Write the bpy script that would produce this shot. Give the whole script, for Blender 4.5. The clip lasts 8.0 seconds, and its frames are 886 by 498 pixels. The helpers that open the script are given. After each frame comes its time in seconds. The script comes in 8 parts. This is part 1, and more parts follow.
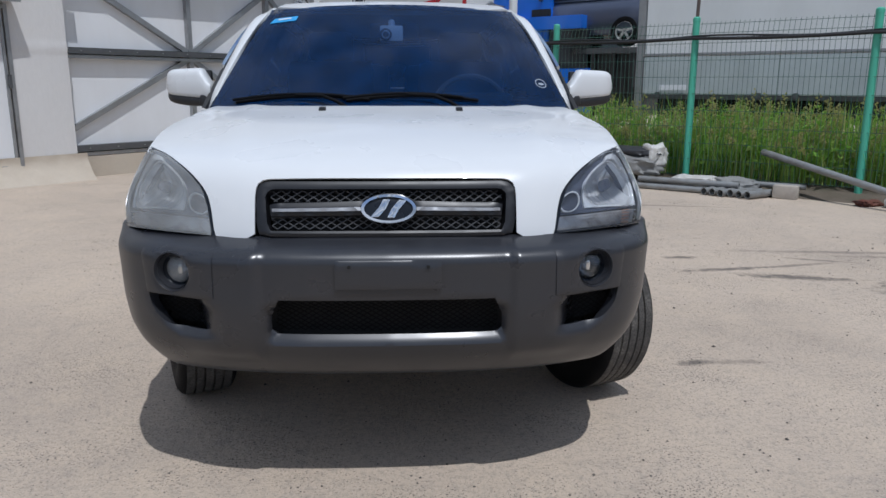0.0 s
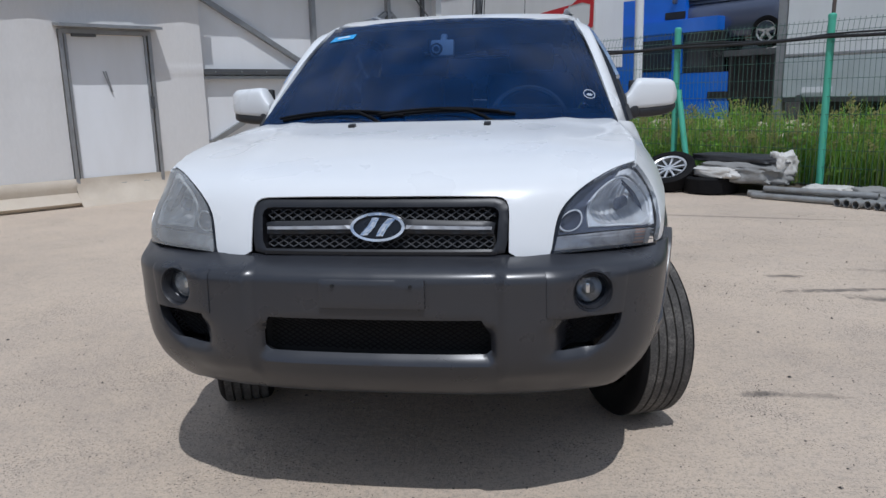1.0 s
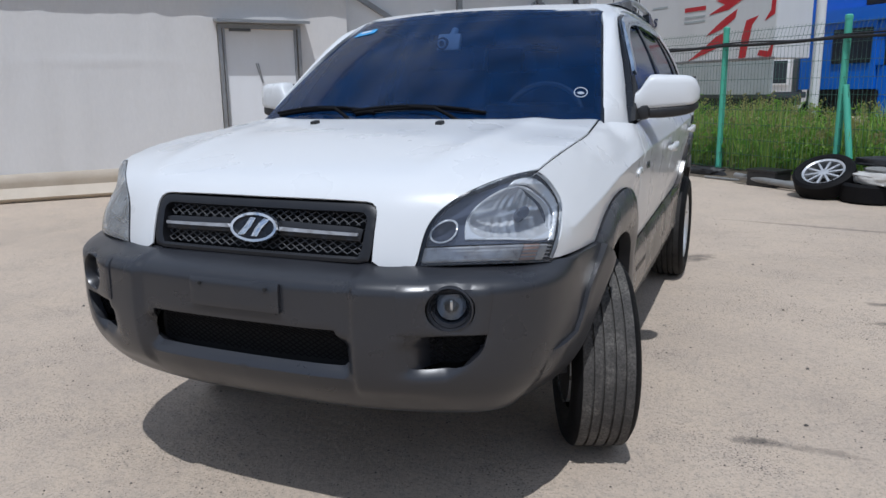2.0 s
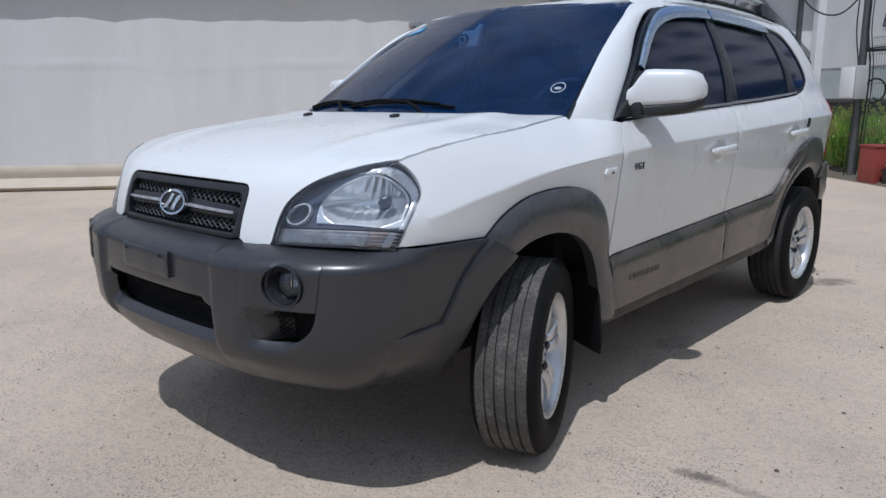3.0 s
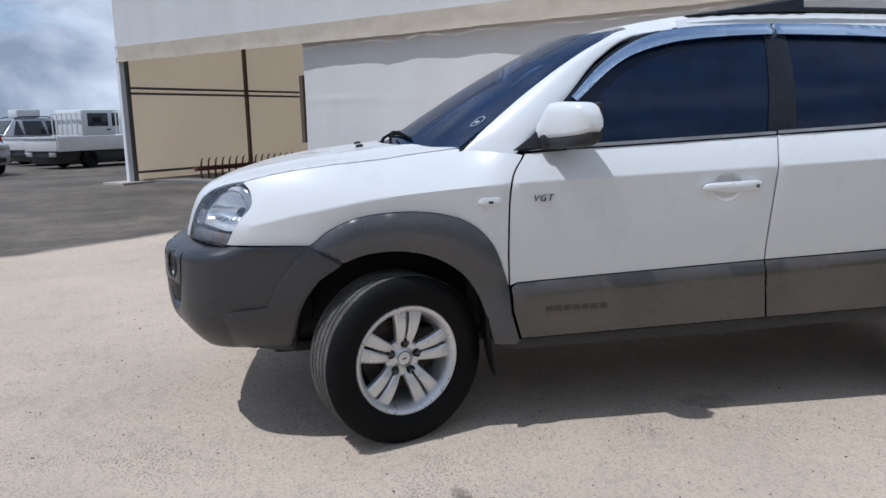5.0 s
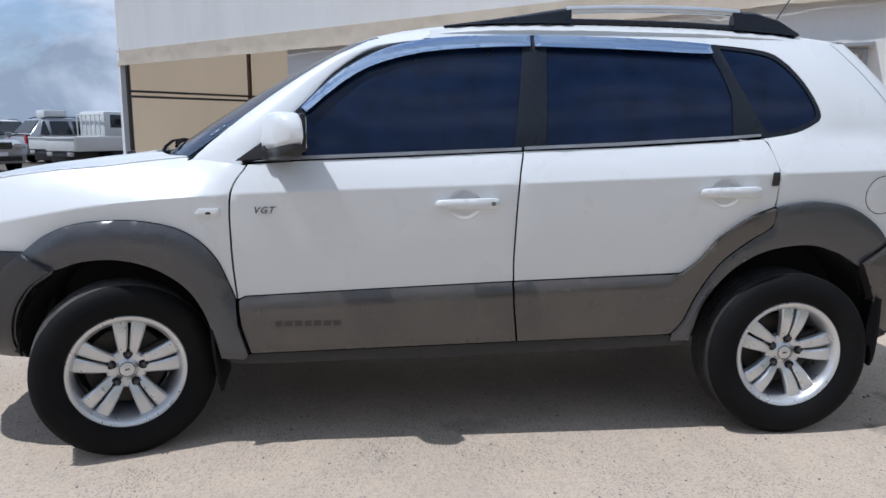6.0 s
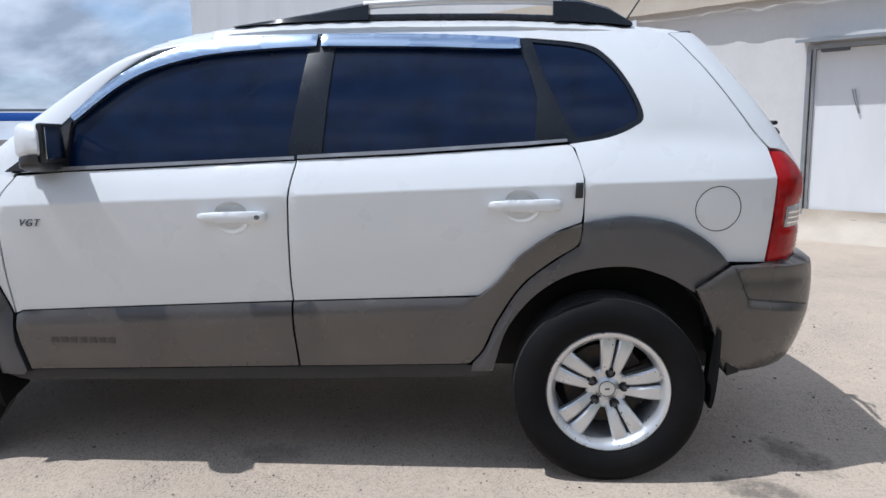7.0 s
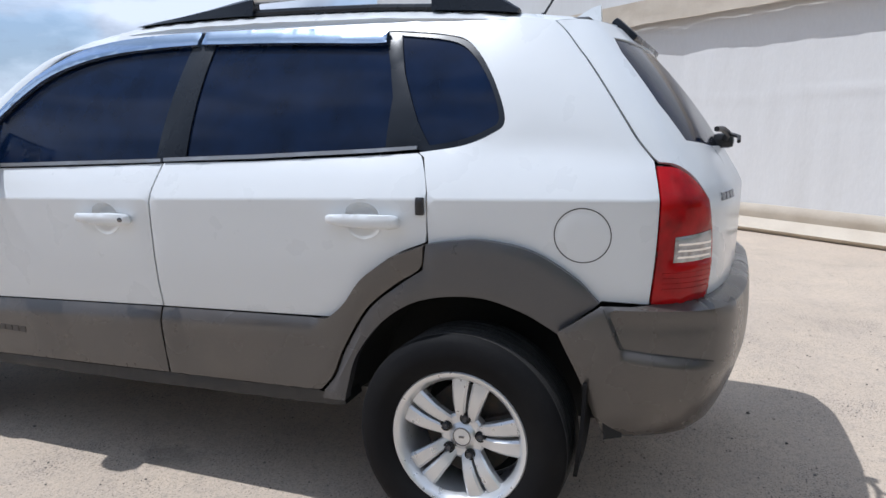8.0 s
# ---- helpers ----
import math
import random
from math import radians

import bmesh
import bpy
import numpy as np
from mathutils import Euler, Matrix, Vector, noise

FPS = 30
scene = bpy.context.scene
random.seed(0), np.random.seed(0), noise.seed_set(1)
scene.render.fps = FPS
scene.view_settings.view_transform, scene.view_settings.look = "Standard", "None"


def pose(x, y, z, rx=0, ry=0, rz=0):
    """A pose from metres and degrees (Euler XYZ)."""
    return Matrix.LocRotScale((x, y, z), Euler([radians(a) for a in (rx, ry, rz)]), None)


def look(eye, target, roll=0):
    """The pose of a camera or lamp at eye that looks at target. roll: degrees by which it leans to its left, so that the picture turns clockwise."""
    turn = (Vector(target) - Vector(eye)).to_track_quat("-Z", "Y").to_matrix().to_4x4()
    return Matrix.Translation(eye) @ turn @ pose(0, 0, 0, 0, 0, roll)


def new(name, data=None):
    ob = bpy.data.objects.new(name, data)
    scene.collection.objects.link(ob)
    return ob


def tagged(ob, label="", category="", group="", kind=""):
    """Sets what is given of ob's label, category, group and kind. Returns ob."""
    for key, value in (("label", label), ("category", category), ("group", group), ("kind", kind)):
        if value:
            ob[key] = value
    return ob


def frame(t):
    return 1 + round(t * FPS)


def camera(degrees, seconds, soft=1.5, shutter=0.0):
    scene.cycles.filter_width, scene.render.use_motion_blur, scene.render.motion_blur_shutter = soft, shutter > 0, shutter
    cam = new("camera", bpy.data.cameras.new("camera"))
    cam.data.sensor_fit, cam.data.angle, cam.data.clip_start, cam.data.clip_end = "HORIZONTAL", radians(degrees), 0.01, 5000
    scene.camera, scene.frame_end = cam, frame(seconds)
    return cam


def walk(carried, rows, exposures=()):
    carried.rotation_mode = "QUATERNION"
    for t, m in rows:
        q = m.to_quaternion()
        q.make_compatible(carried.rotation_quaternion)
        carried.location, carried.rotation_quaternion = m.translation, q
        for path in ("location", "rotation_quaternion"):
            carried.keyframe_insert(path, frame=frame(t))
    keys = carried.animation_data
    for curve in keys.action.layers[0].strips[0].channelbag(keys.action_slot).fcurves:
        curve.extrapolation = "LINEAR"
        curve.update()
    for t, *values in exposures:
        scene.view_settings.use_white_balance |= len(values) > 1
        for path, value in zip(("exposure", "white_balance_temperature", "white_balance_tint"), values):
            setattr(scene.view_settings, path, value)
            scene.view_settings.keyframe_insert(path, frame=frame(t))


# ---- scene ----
cam = camera(61.7, 8.0)
PATH = [
    (0, (0.046, -2.142, 1.241), (0.148, -0.192, 0.808), 0.2),
    (0.5, (0.129, -2.1, 1.23), (0.16, -0.146, 0.807), -0.8),
    (1, (0.484, -2.068, 1.255), (0.202, -0.129, 0.85), -1.4),
    (1.2, (0.631, -2.015, 1.242), (0.316, -0.082, 0.84), -1.4),
    (2.3, (1.568, -1.586, 1.268), (0.6, 0.114, 0.85), 0.1),
    (2.5, (1.739, -1.485, 1.223), (0.665, 0.151, 0.812), 0.9),
    (3, (2.26, -1.184, 1.218), (0.93, 0.254, 0.815), -0.5),
    (3.5, (2.714, -0.83, 1.207), (1.169, 0.373, 0.801), -0.3),
    (4, (3.118, -0.387, 1.23), (1.378, 0.52, 0.846), -0.9),
    (4.2, (3.278, -0.196, 1.25), (1.458, 0.538, 0.864), -1.3),
    (5.3, (3.703, 0.998, 1.254), (1.741, 1.196, 0.922), -0.8),
    (5.5, (3.721, 1.238, 1.246), (1.759, 1.43, 0.911), -0.3),
    (6, (3.683, 1.869, 1.246), (1.713, 2.013, 0.929), -0.1),
    (6.5, (3.622, 2.504, 1.244), (1.645, 2.474, 0.943), -0.7),
    (7, (3.43, 3.122, 1.253), (1.461, 2.957, 0.944), -0.8),
    (7.5, (3.197, 3.687, 1.268), (1.266, 3.265, 0.96), -0.1),
    (8, (2.878, 4.237, 1.282), (1.043, 3.51, 0.959), -0.2),
]
walk(cam, [(t, look(eye, target, roll)) for t, eye, target, roll in PATH],
     exposures=[(0, -0.10, 5710, 11), (2.5, -0.01, 5670, 11), (4.0, 0.06, 5630, 11), (5.5, 0.25, 5630, 11), (6.5, 0.38, 5630, 11), (8, 0.44, 5670, 11)])

# ---- daylight: high sun ahead of the car, broken cloud ----
TO_SUN = Vector((0.152, -0.45, 1.0)).normalized()
SUN_STRENGTH, SKY_STRENGTH = 2.78, 0.112
sun = new("sun", bpy.data.lights.new("sun", "SUN"))
sun.data.energy, sun.data.angle, sun.data.color = SUN_STRENGTH, radians(0.55), (1.0, 0.955, 0.885)
sun.matrix_world = look((6, -20, 40), Vector((6, -20, 40)) - TO_SUN)

world = bpy.data.worlds.new("sky")
scene.world = world
world.use_nodes = True
wt = world.node_tree
wt.nodes.clear()


def node(tree, kind, **values):
    n = tree.nodes.new(kind)
    for key, value in values.items():
        if key in n.inputs:
            n.inputs[key].default_value = value
    return n


w_out = wt.nodes.new("ShaderNodeOutputWorld")
w_bg = wt.nodes.new("ShaderNodeBackground")
w_sky = wt.nodes.new("ShaderNodeTexSky")
w_sky.sky_type, w_sky.sun_disc = "NISHITA", False
w_sky.sun_elevation, w_sky.sun_rotation = math.asin(TO_SUN.z), math.atan2(TO_SUN.x, TO_SUN.y)
w_sky.dust_density, w_sky.ozone_density = 0.3, 3.0
w_coord = wt.nodes.new("ShaderNodeTexCoord")
w_map = node(wt, "ShaderNodeMapping", Scale=(1.0, 1.0, 1.9), Location=(0.3, 0.15, 0.0))
w_noise = node(wt, "ShaderNodeTexNoise", Scale=3.2, Detail=7.0, Roughness=0.56, Distortion=0.25)
w_ramp = wt.nodes.new("ShaderNodeValToRGB")
w_ramp.color_ramp.elements[0].position, w_ramp.color_ramp.elements[1].position = 0.30, 0.52
w_shade = node(wt, "ShaderNodeTexNoise", Scale=4.2, Detail=6.0, Roughness=0.52, Distortion=0.3)
w_tone = wt.nodes.new("ShaderNodeValToRGB")
w_tone.color_ramp.elements[0].color, w_tone.color_ramp.elements[1].color = (2.3, 2.65, 3.15, 1), (5.7, 5.95, 6.35, 1)
w_tone.color_ramp.elements[0].position, w_tone.color_ramp.elements[1].position = 0.42, 0.60
w_mix = wt.nodes.new("ShaderNodeMix")
w_mix.data_type = "RGBA"
w_bg.inputs["Strength"].default_value = SKY_STRENGTH
wt.links.new(w_coord.outputs["Generated"], w_map.inputs["Vector"])
wt.links.new(w_map.outputs["Vector"], w_noise.inputs["Vector"])
wt.links.new(w_map.outputs["Vector"], w_shade.inputs["Vector"])
wt.links.new(w_noise.outputs["Fac"], w_ramp.inputs["Fac"])
wt.links.new(w_shade.outputs["Fac"], w_tone.inputs["Fac"])
w_sep = wt.nodes.new("ShaderNodeSeparateXYZ")
w_low = node(wt, "ShaderNodeMapRange", **{"From Min": 0.0, "From Max": 0.34, "To Min": 1.0, "To Max": 0.0})
w_max = wt.nodes.new("ShaderNodeMath")
w_max.operation = "MAXIMUM"
wt.links.new(w_coord.outputs["Generated"], w_sep.inputs[0])
wt.links.new(w_sep.outputs[2], w_low.inputs["Value"])
wt.links.new(w_ramp.outputs["Color"], w_max.inputs[0])
wt.links.new(w_low.outputs["Result"], w_max.inputs[1])
wt.links.new(w_max.outputs[0], w_mix.inputs[0])
wt.links.new(w_sky.outputs["Color"], w_mix.inputs[6])
wt.links.new(w_tone.outputs["Color"], w_mix.inputs[7])
wt.links.new(w_mix.outputs[2], w_bg.inputs["Color"])
wt.links.new(w_bg.outputs["Background"], w_out.inputs["Surface"])


# ---- materials ----
def surface(name, color, rough=0.5, metal=0.0, spots=0.0, spot_scale=3.0, grain=0.0, grain_scale=60.0, bump=0.0, bump_scale=80.0,
            coat=0.0, tint=None, islands=0.0, rough_var=0.0, spec=0.5, stretch=(1, 1, 1), transmission=0.0):
    """A procedural material: base colour with broad stains (towards tint), fine grain, relief and uneven gloss."""
    m = bpy.data.materials.new(name)
    m.use_nodes = True
    t = m.node_tree
    b = t.nodes["Principled BSDF"]
    b.inputs["Roughness"].default_value, b.inputs["Metallic"].default_value = rough, metal
    b.inputs["Coat Weight"].default_value, b.inputs["Coat Roughness"].default_value = coat, 0.04
    b.inputs["Specular IOR Level"].default_value = spec
    b.inputs["Transmission Weight"].default_value = transmission
    base = (*color, 1)
    b.inputs["Base Color"].default_value = base
    co = t.nodes.new("ShaderNodeTexCoord")
    mp = node(t, "ShaderNodeMapping", Scale=stretch)
    t.links.new(co.outputs["Object"], mp.inputs["Vector"])
    vec = mp.outputs["Vector"]
    last = None

    def mixed(factor, colour_b, mode="MIX"):
        mx = t.nodes.new("ShaderNodeMix")
        mx.data_type, mx.blend_type = "RGBA", mode
        if last is None:
            mx.inputs[6].default_value = base
        else:
            t.links.new(last, mx.inputs[6])
        mx.inputs[7].default_value = colour_b
        t.links.new(factor, mx.inputs[0])
        return mx.outputs[2]

    if spots:
        ns = node(t, "ShaderNodeTexNoise", Scale=spot_scale, Detail=6.0, Roughness=0.62)
        t.links.new(vec, ns.inputs["Vector"])
        rm = node(t, "ShaderNodeMapRange", **{"From Min": 0.36, "From Max": 0.74, "To Min": 0.0, "To Max": spots})
        rm.interpolation_type = "SMOOTHSTEP"
        t.links.new(ns.outputs["Fac"], rm.inputs["Value"])
        last = mixed(rm.outputs["Result"], (*(tint or [c * 0.55 for c in color]), 1))
    if grain:
        ng = node(t, "ShaderNodeTexNoise", Scale=grain_scale, Detail=4.0, Roughness=0.7)
        t.links.new(vec, ng.inputs["Vector"])
        rm = node(t, "ShaderNodeMapRange", **{"From Min": 0.35, "From Max": 0.68, "To Min": grain, "To Max": 0.0})
        t.links.new(ng.outputs["Fac"], rm.inputs["Value"])
        last = mixed(rm.outputs["Result"], (*[c * 0.45 for c in color], 1))
    if islands:
        geo = t.nodes.new("ShaderNodeNewGeometry")
        rm = node(t, "ShaderNodeMapRange", **{"To Min": 0.0, "To Max": islands})
        t.links.new(geo.outputs["Random Per Island"], rm.inputs["Value"])
        last = mixed(rm.outputs["Result"], (*(tint or [c * 0.4 for c in color]), 1))
    if last is not None:
        t.links.new(last, b.inputs["Base Color"])
    if rough_var:
        nr = node(t, "ShaderNodeTexNoise", Scale=spot_scale * 2.3, Detail=5.0)
        t.links.new(vec, nr.inputs["Vector"])
        rm = node(t, "ShaderNodeMapRange", **{"From Min": 0.3, "From Max": 0.7, "To Min": max(0.02, rough - rough_var), "To Max": rough + rough_var})
        t.links.new(nr.outputs["Fac"], rm.inputs["Value"])
        t.links.new(rm.outputs["Result"], b.inputs["Roughness"])
    if bump:
        nb = node(t, "ShaderNodeTexNoise", Scale=bump_scale, Detail=5.0, Roughness=0.65)
        t.links.new(vec, nb.inputs["Vector"])
        bp = node(t, "ShaderNodeBump", Strength=1.0, Distance=bump)
        t.links.new(nb.outputs["Fac"], bp.inputs["Height"])
        t.links.new(bp.outputs["Normal"], b.inputs["Normal"])
    return m


def pane(name, tint, gloss=1.5, rough=0.0, haze=0.0, haze_color=(0.7, 0.7, 0.66)):
    """Thin glass: a tinted see-through body under a Fresnel mirror; haze adds a film, milky on worn lenses, reflected
    sky blue on the car's windows.
    """
    m = bpy.data.materials.new(name)
    m.use_nodes = True
    t = m.node_tree
    t.nodes.clear()
    out = t.nodes.new("ShaderNodeOutputMaterial")
    clear = node(t, "ShaderNodeBsdfTransparent", Color=(*tint, 1))
    shine = node(t, "ShaderNodeBsdfGlossy", Roughness=rough)
    fres = node(t, "ShaderNodeFresnel", IOR=gloss)
    mix = t.nodes.new("ShaderNodeMixShader")
    body = clear.outputs[0]
    if haze:
        film = node(t, "ShaderNodeBsdfDiffuse", Color=(*haze_color, 1))
        ns = node(t, "ShaderNodeTexNoise", Scale=9.0, Detail=5.0)
        co = t.nodes.new("ShaderNodeTexCoord")
        t.links.new(co.outputs["Object"], ns.inputs["Vector"])
        rm = node(t, "ShaderNodeMapRange", **{"From Min": 0.3, "From Max": 0.7, "To Min": haze * 0.55, "To Max": haze})
        t.links.new(ns.outputs["Fac"], rm.inputs["Value"])
        hz = t.nodes.new("ShaderNodeMixShader")
        t.links.new(rm.outputs["Result"], hz.inputs[0])
        t.links.new(clear.outputs[0], hz.inputs[1])
        t.links.new(film.outputs[0], hz.inputs[2])
        body = hz.outputs[0]
    t.links.new(fres.outputs[0], mix.inputs[0])
    t.links.new(body, mix.inputs[1])
    t.links.new(shine.outputs[0], mix.inputs[2])
    t.links.new(mix.outputs[0], out.inputs["Surface"])
    return m


M_PAINT = surface("white_car_paint", (0.695, 0.710, 0.716), 0.30, coat=0.4, spec=0.4, spots=0.03, spot_scale=2.0, tint=(0.55, 0.56, 0.555), rough_var=0.05)
M_CLAD = surface("dusty_cladding_plastic", (0.060, 0.053, 0.048), 0.26, spec=0.9, spots=0.7, spot_scale=2.4, tint=(0.092, 0.076, 0.062), grain=0.25, grain_scale=260, rough_var=0.08)
M_FLARE = surface("grey_flare_plastic", (0.044, 0.046, 0.054), 0.31, spec=0.9, spots=0.6, spot_scale=2.4, tint=(0.066, 0.062, 0.060), grain=0.25, grain_scale=260, rough_var=0.08)
M_BUMPER = surface("grey_bumper_plastic", (0.024, 0.0255, 0.031), 0.31, spec=0.7, spots=0.45, spot_scale=3.0, tint=(0.030, 0.030, 0.033), grain=0.25, grain_scale=240, rough_var=0.06)
M_BLACK = surface("black_plastic", (0.018, 0.018, 0.019), 0.45, grain=0.3, grain_scale=200, rough_var=0.1)
M_VOID = surface("black_inner_metal", (0.010, 0.010, 0.010), 0.8, grain=0.3)
M_TRIM = surface("satin_black_trim", (0.009, 0.012, 0.018), 0.28, rough_var=0.06, spec=0.35)
M_CHROME = surface("chrome", (0.78, 0.79, 0.80), 0.09, metal=1.0, rough_var=0.04)
# chrome with the blue of the mirrored sky in its base colour
M_VISOR = surface("sky_tinted_visor_chrome", (0.50, 0.60, 0.74), 0.14, metal=1.0, rough_var=0.04, spot_scale=2)
M_SILVER = surface("silver_paint", (0.60, 0.61, 0.62), 0.40, metal=0.75, spots=0.15, spot_scale=9, tint=(0.4, 0.38, 0.35), rough_var=0.08)
M_ALLOY = surface("alloy_wheel_paint", (0.66, 0.67, 0.68), 0.35, metal=0.7, spots=0.08, spot_scale=14, tint=(0.33, 0.31, 0.29), rough_var=0.1)
M_DARKALLOY = surface("dull_brake_metal", (0.05, 0.048, 0.046), 0.6, metal=0.4, spots=0.5, spot_scale=20, tint=(0.16, 0.10, 0.06))
M_RUBBER = surface("tyre_rubber", (0.007, 0.007, 0.008), 0.66, spec=0.12, spots=0.4, spot_scale=7, tint=(0.018, 0.017, 0.016), grain=0.3, grain_scale=180, bump=0.0008, bump_scale=260)
M_TREAD = surface("dusty_tread_rubber", (0.085, 0.080, 0.075), 0.9, spots=0.8, spot_scale=14, tint=(0.24, 0.225, 0.20), grain=0.95, grain_scale=130, bump=0.003, bump_scale=200)
# rear tread: wheel arch shade put into a darker rubber colour
M_SHADETREAD = surface("shaded_tread_rubber", (0.022, 0.021, 0.020), 0.85, spots=0.6, spot_scale=16, tint=(0.06, 0.055, 0.05), grain=0.4, grain_scale=220, bump=0.0015, bump_scale=320)
M_FOGBOWL = surface("dim_fog_reflector", (0.42, 0.43, 0.45), 0.2, metal=0.95, rough_var=0.06)
# navy film paints the reflected blue sky onto the dark tinted panes
M_GLASS = pane("tinted_sky_blue_glass", (0.012, 0.020, 0.036), 1.38, rough=0.10, haze=0.55, haze_color=(0.010, 0.026, 0.080))
# blue film stands in for clear sky mirrored in the windscreen
M_SCREEN = pane("tinted_sky_blue_windscreen", (0.32, 0.42, 0.58), 1.26, rough=0.06, haze=0.30, haze_color=(0.011, 0.060, 0.205))
M_CLEAR = pane("clear_lamp_lens", (0.96, 0.97, 0.98), 1.4, haze=0.07, haze_color=(0.55, 0.60, 0.70))
M_HAZY = pane("hazed_lamp_lens", (0.90, 0.91, 0.90), 1.45, rough=0.06, haze=0.32, haze_color=(0.72, 0.74, 0.74))
M_FOGLENS = pane("fog_lamp_lens", (0.93, 0.94, 0.95), 1.42, haze=0.02)
M_RED = surface("red_lamp_lens", (0.38, 0.004, 0.006), 0.14, spec=0.28, spots=0.7, spot_scale=13, tint=(0.12, 0.002, 0.003))
M_AMBER = surface("amber_lens", (0.42, 0.25, 0.18), 0.15, coat=0.5, spots=0.3, spot_scale=30)
M_LENSWHITE = surface("ribbed_clear_reflector", (0.52, 0.52, 0.52), 0.22, metal=0.5, spots=0.9, spot_scale=26, tint=(0.22, 0.19, 0.18))
M_REFLECT = surface("bright_lamp_reflector", (0.84, 0.86, 0.88), 0.20, metal=0.28, spots=0.2, spot_scale=25, tint=(0.5, 0.52, 0.55), rough_var=0.1)
M_GRILLE = surface("dark_grille_plastic", (0.011, 0.0115, 0.014), 0.40, rough_var=0.08)
M_MESH = surface("grey_grille_mesh", (0.062, 0.063, 0.067), 0.45)
M_MIRROR = surface("lamp_mirror", (0.92, 0.94, 0.96), 0.15, metal=0.55, rough_var=0.04)
M_SMOKE = surface("smoked_lamp_surround", (0.085, 0.10, 0.145), 0.25, metal=0.2, spots=0.2, spot_scale=30)
M_WIPER = surface("matt_black_wiper", (0.008, 0.008, 0.009), 0.8, spec=0.1)
M_BELT = surface("grey_belt_strip", (0.30, 0.31, 0.33), 0.35, metal=0.4, rough_var=0.05)
M_NUT = surface("dark_wheel_nut", (0.09, 0.09, 0.095), 0.35, metal=0.8, rough_var=0.1)
M_WHEELGREY = surface("grey_steering_vinyl", (0.12, 0.12, 0.125), 0.5)
M_SEAT = surface("grey_seat_cloth", (0.15, 0.155, 0.165), 0.9, spots=0.3, grain=0.3, grain_scale=300)
M_DASH = surface("dark_dashboard_vinyl", (0.035, 0.036, 0.040), 0.6, grain=0.25, grain_scale=240)
M_STICKBLUE = surface("blue_sticker", (0.04, 0.36, 0.75), 0.35, spots=0.2, spot_scale=60)
M_STICKWHITE = surface("white_sticker", (0.78, 0.80, 0.82), 0.45, spots=0.15, spot_scale=60)
M_STICKGREY = surface("faded_grey_sticker", (0.34, 0.38, 0.44), 0.5, spots=0.5, spot_scale=60)
M_BARS = surface("moulded_cladding_bar", (0.040, 0.035, 0.032), 0.4)
M_STRIP = surface("dull_silver_strip", (0.34, 0.35, 0.37), 0.55, metal=0.3, rough_var=0.05)
M_BADGE = surface("dark_badge_chrome", (0.20, 0.20, 0.21), 0.25, metal=0.9)
M_MARK = surface("dark_moulded_mark", (0.026, 0.024, 0.023), 0.55)


# ---- mesh helpers ----
def mesh_object(name, verts, faces, material, parent=None, label="", sharp=38.0):
    me = bpy.data.meshes.new(name)
    me.from_pydata([tuple(v) for v in verts], [], [tuple(f) for f in faces])
    me.materials.append(material)
    me.polygons.foreach_set("use_smooth", [True] * len(me.polygons))
    me.set_sharp_from_angle(angle=radians(sharp))
    me.update()
    ob = new(name, me)
    if parent is not None:
        ob.parent = parent
    if label:
        tagged(ob, label)
    return ob


def part(name, bm, material, parent=None, label="", sharp=38.0):
    """Links a bmesh as one mesh object under a thing or a part."""
    me = bpy.data.meshes.new(name)
    bmesh.ops.recalc_face_normals(bm, faces=bm.faces)
    bm.to_mesh(me)
    bm.free()
    me.materials.append(material)
    me.polygons.foreach_set("use_smooth", [True] * len(me.polygons))
    me.set_sharp_from_angle(angle=radians(sharp))
    ob = new(name, me)
    if parent is not None:
        ob.parent = parent
    if label:
        tagged(ob, label)
    return ob


def empty(name, where=(0, 0, 0), turn=0.0):
    ob = new(name)
    ob.matrix_basis = pose(*where, 0, 0, turn)
    ob.empty_display_size = 0.2
    return ob


def block(bm, size, where=(0, 0, 0), turn=(0, 0, 0), bevel=0.0, segments=2):
    """Adds a box with rounded edges to bm, centred at where."""
    r = bmesh.ops.create_cube(bm, size=1.0)
    vs = r["verts"]
    bmesh.ops.transform(bm, matrix=Matrix.Diagonal((*size, 1)), verts=vs)
    if bevel:
        es = list({e for v in vs for e in v.link_edges})
        q = bmesh.ops.bevel(bm, geom=es, offset=min(bevel, 0.45 * min(size)), segments=segments, profile=0.6, affect="EDGES")
        vs = list({v for f in q["faces"] for v in f.verts} | {v for v in vs if v.is_valid})
        seen, todo = set(vs), list(vs)
        while todo:
            v = todo.pop()
            for e in v.link_edges:
                o = e.other_vert(v)
                if o not in seen:
                    seen.add(o)
                    todo.append(o)
        vs = list(seen)
    bmesh.ops.transform(bm, matrix=pose(*where, *turn), verts=vs)
    return vs


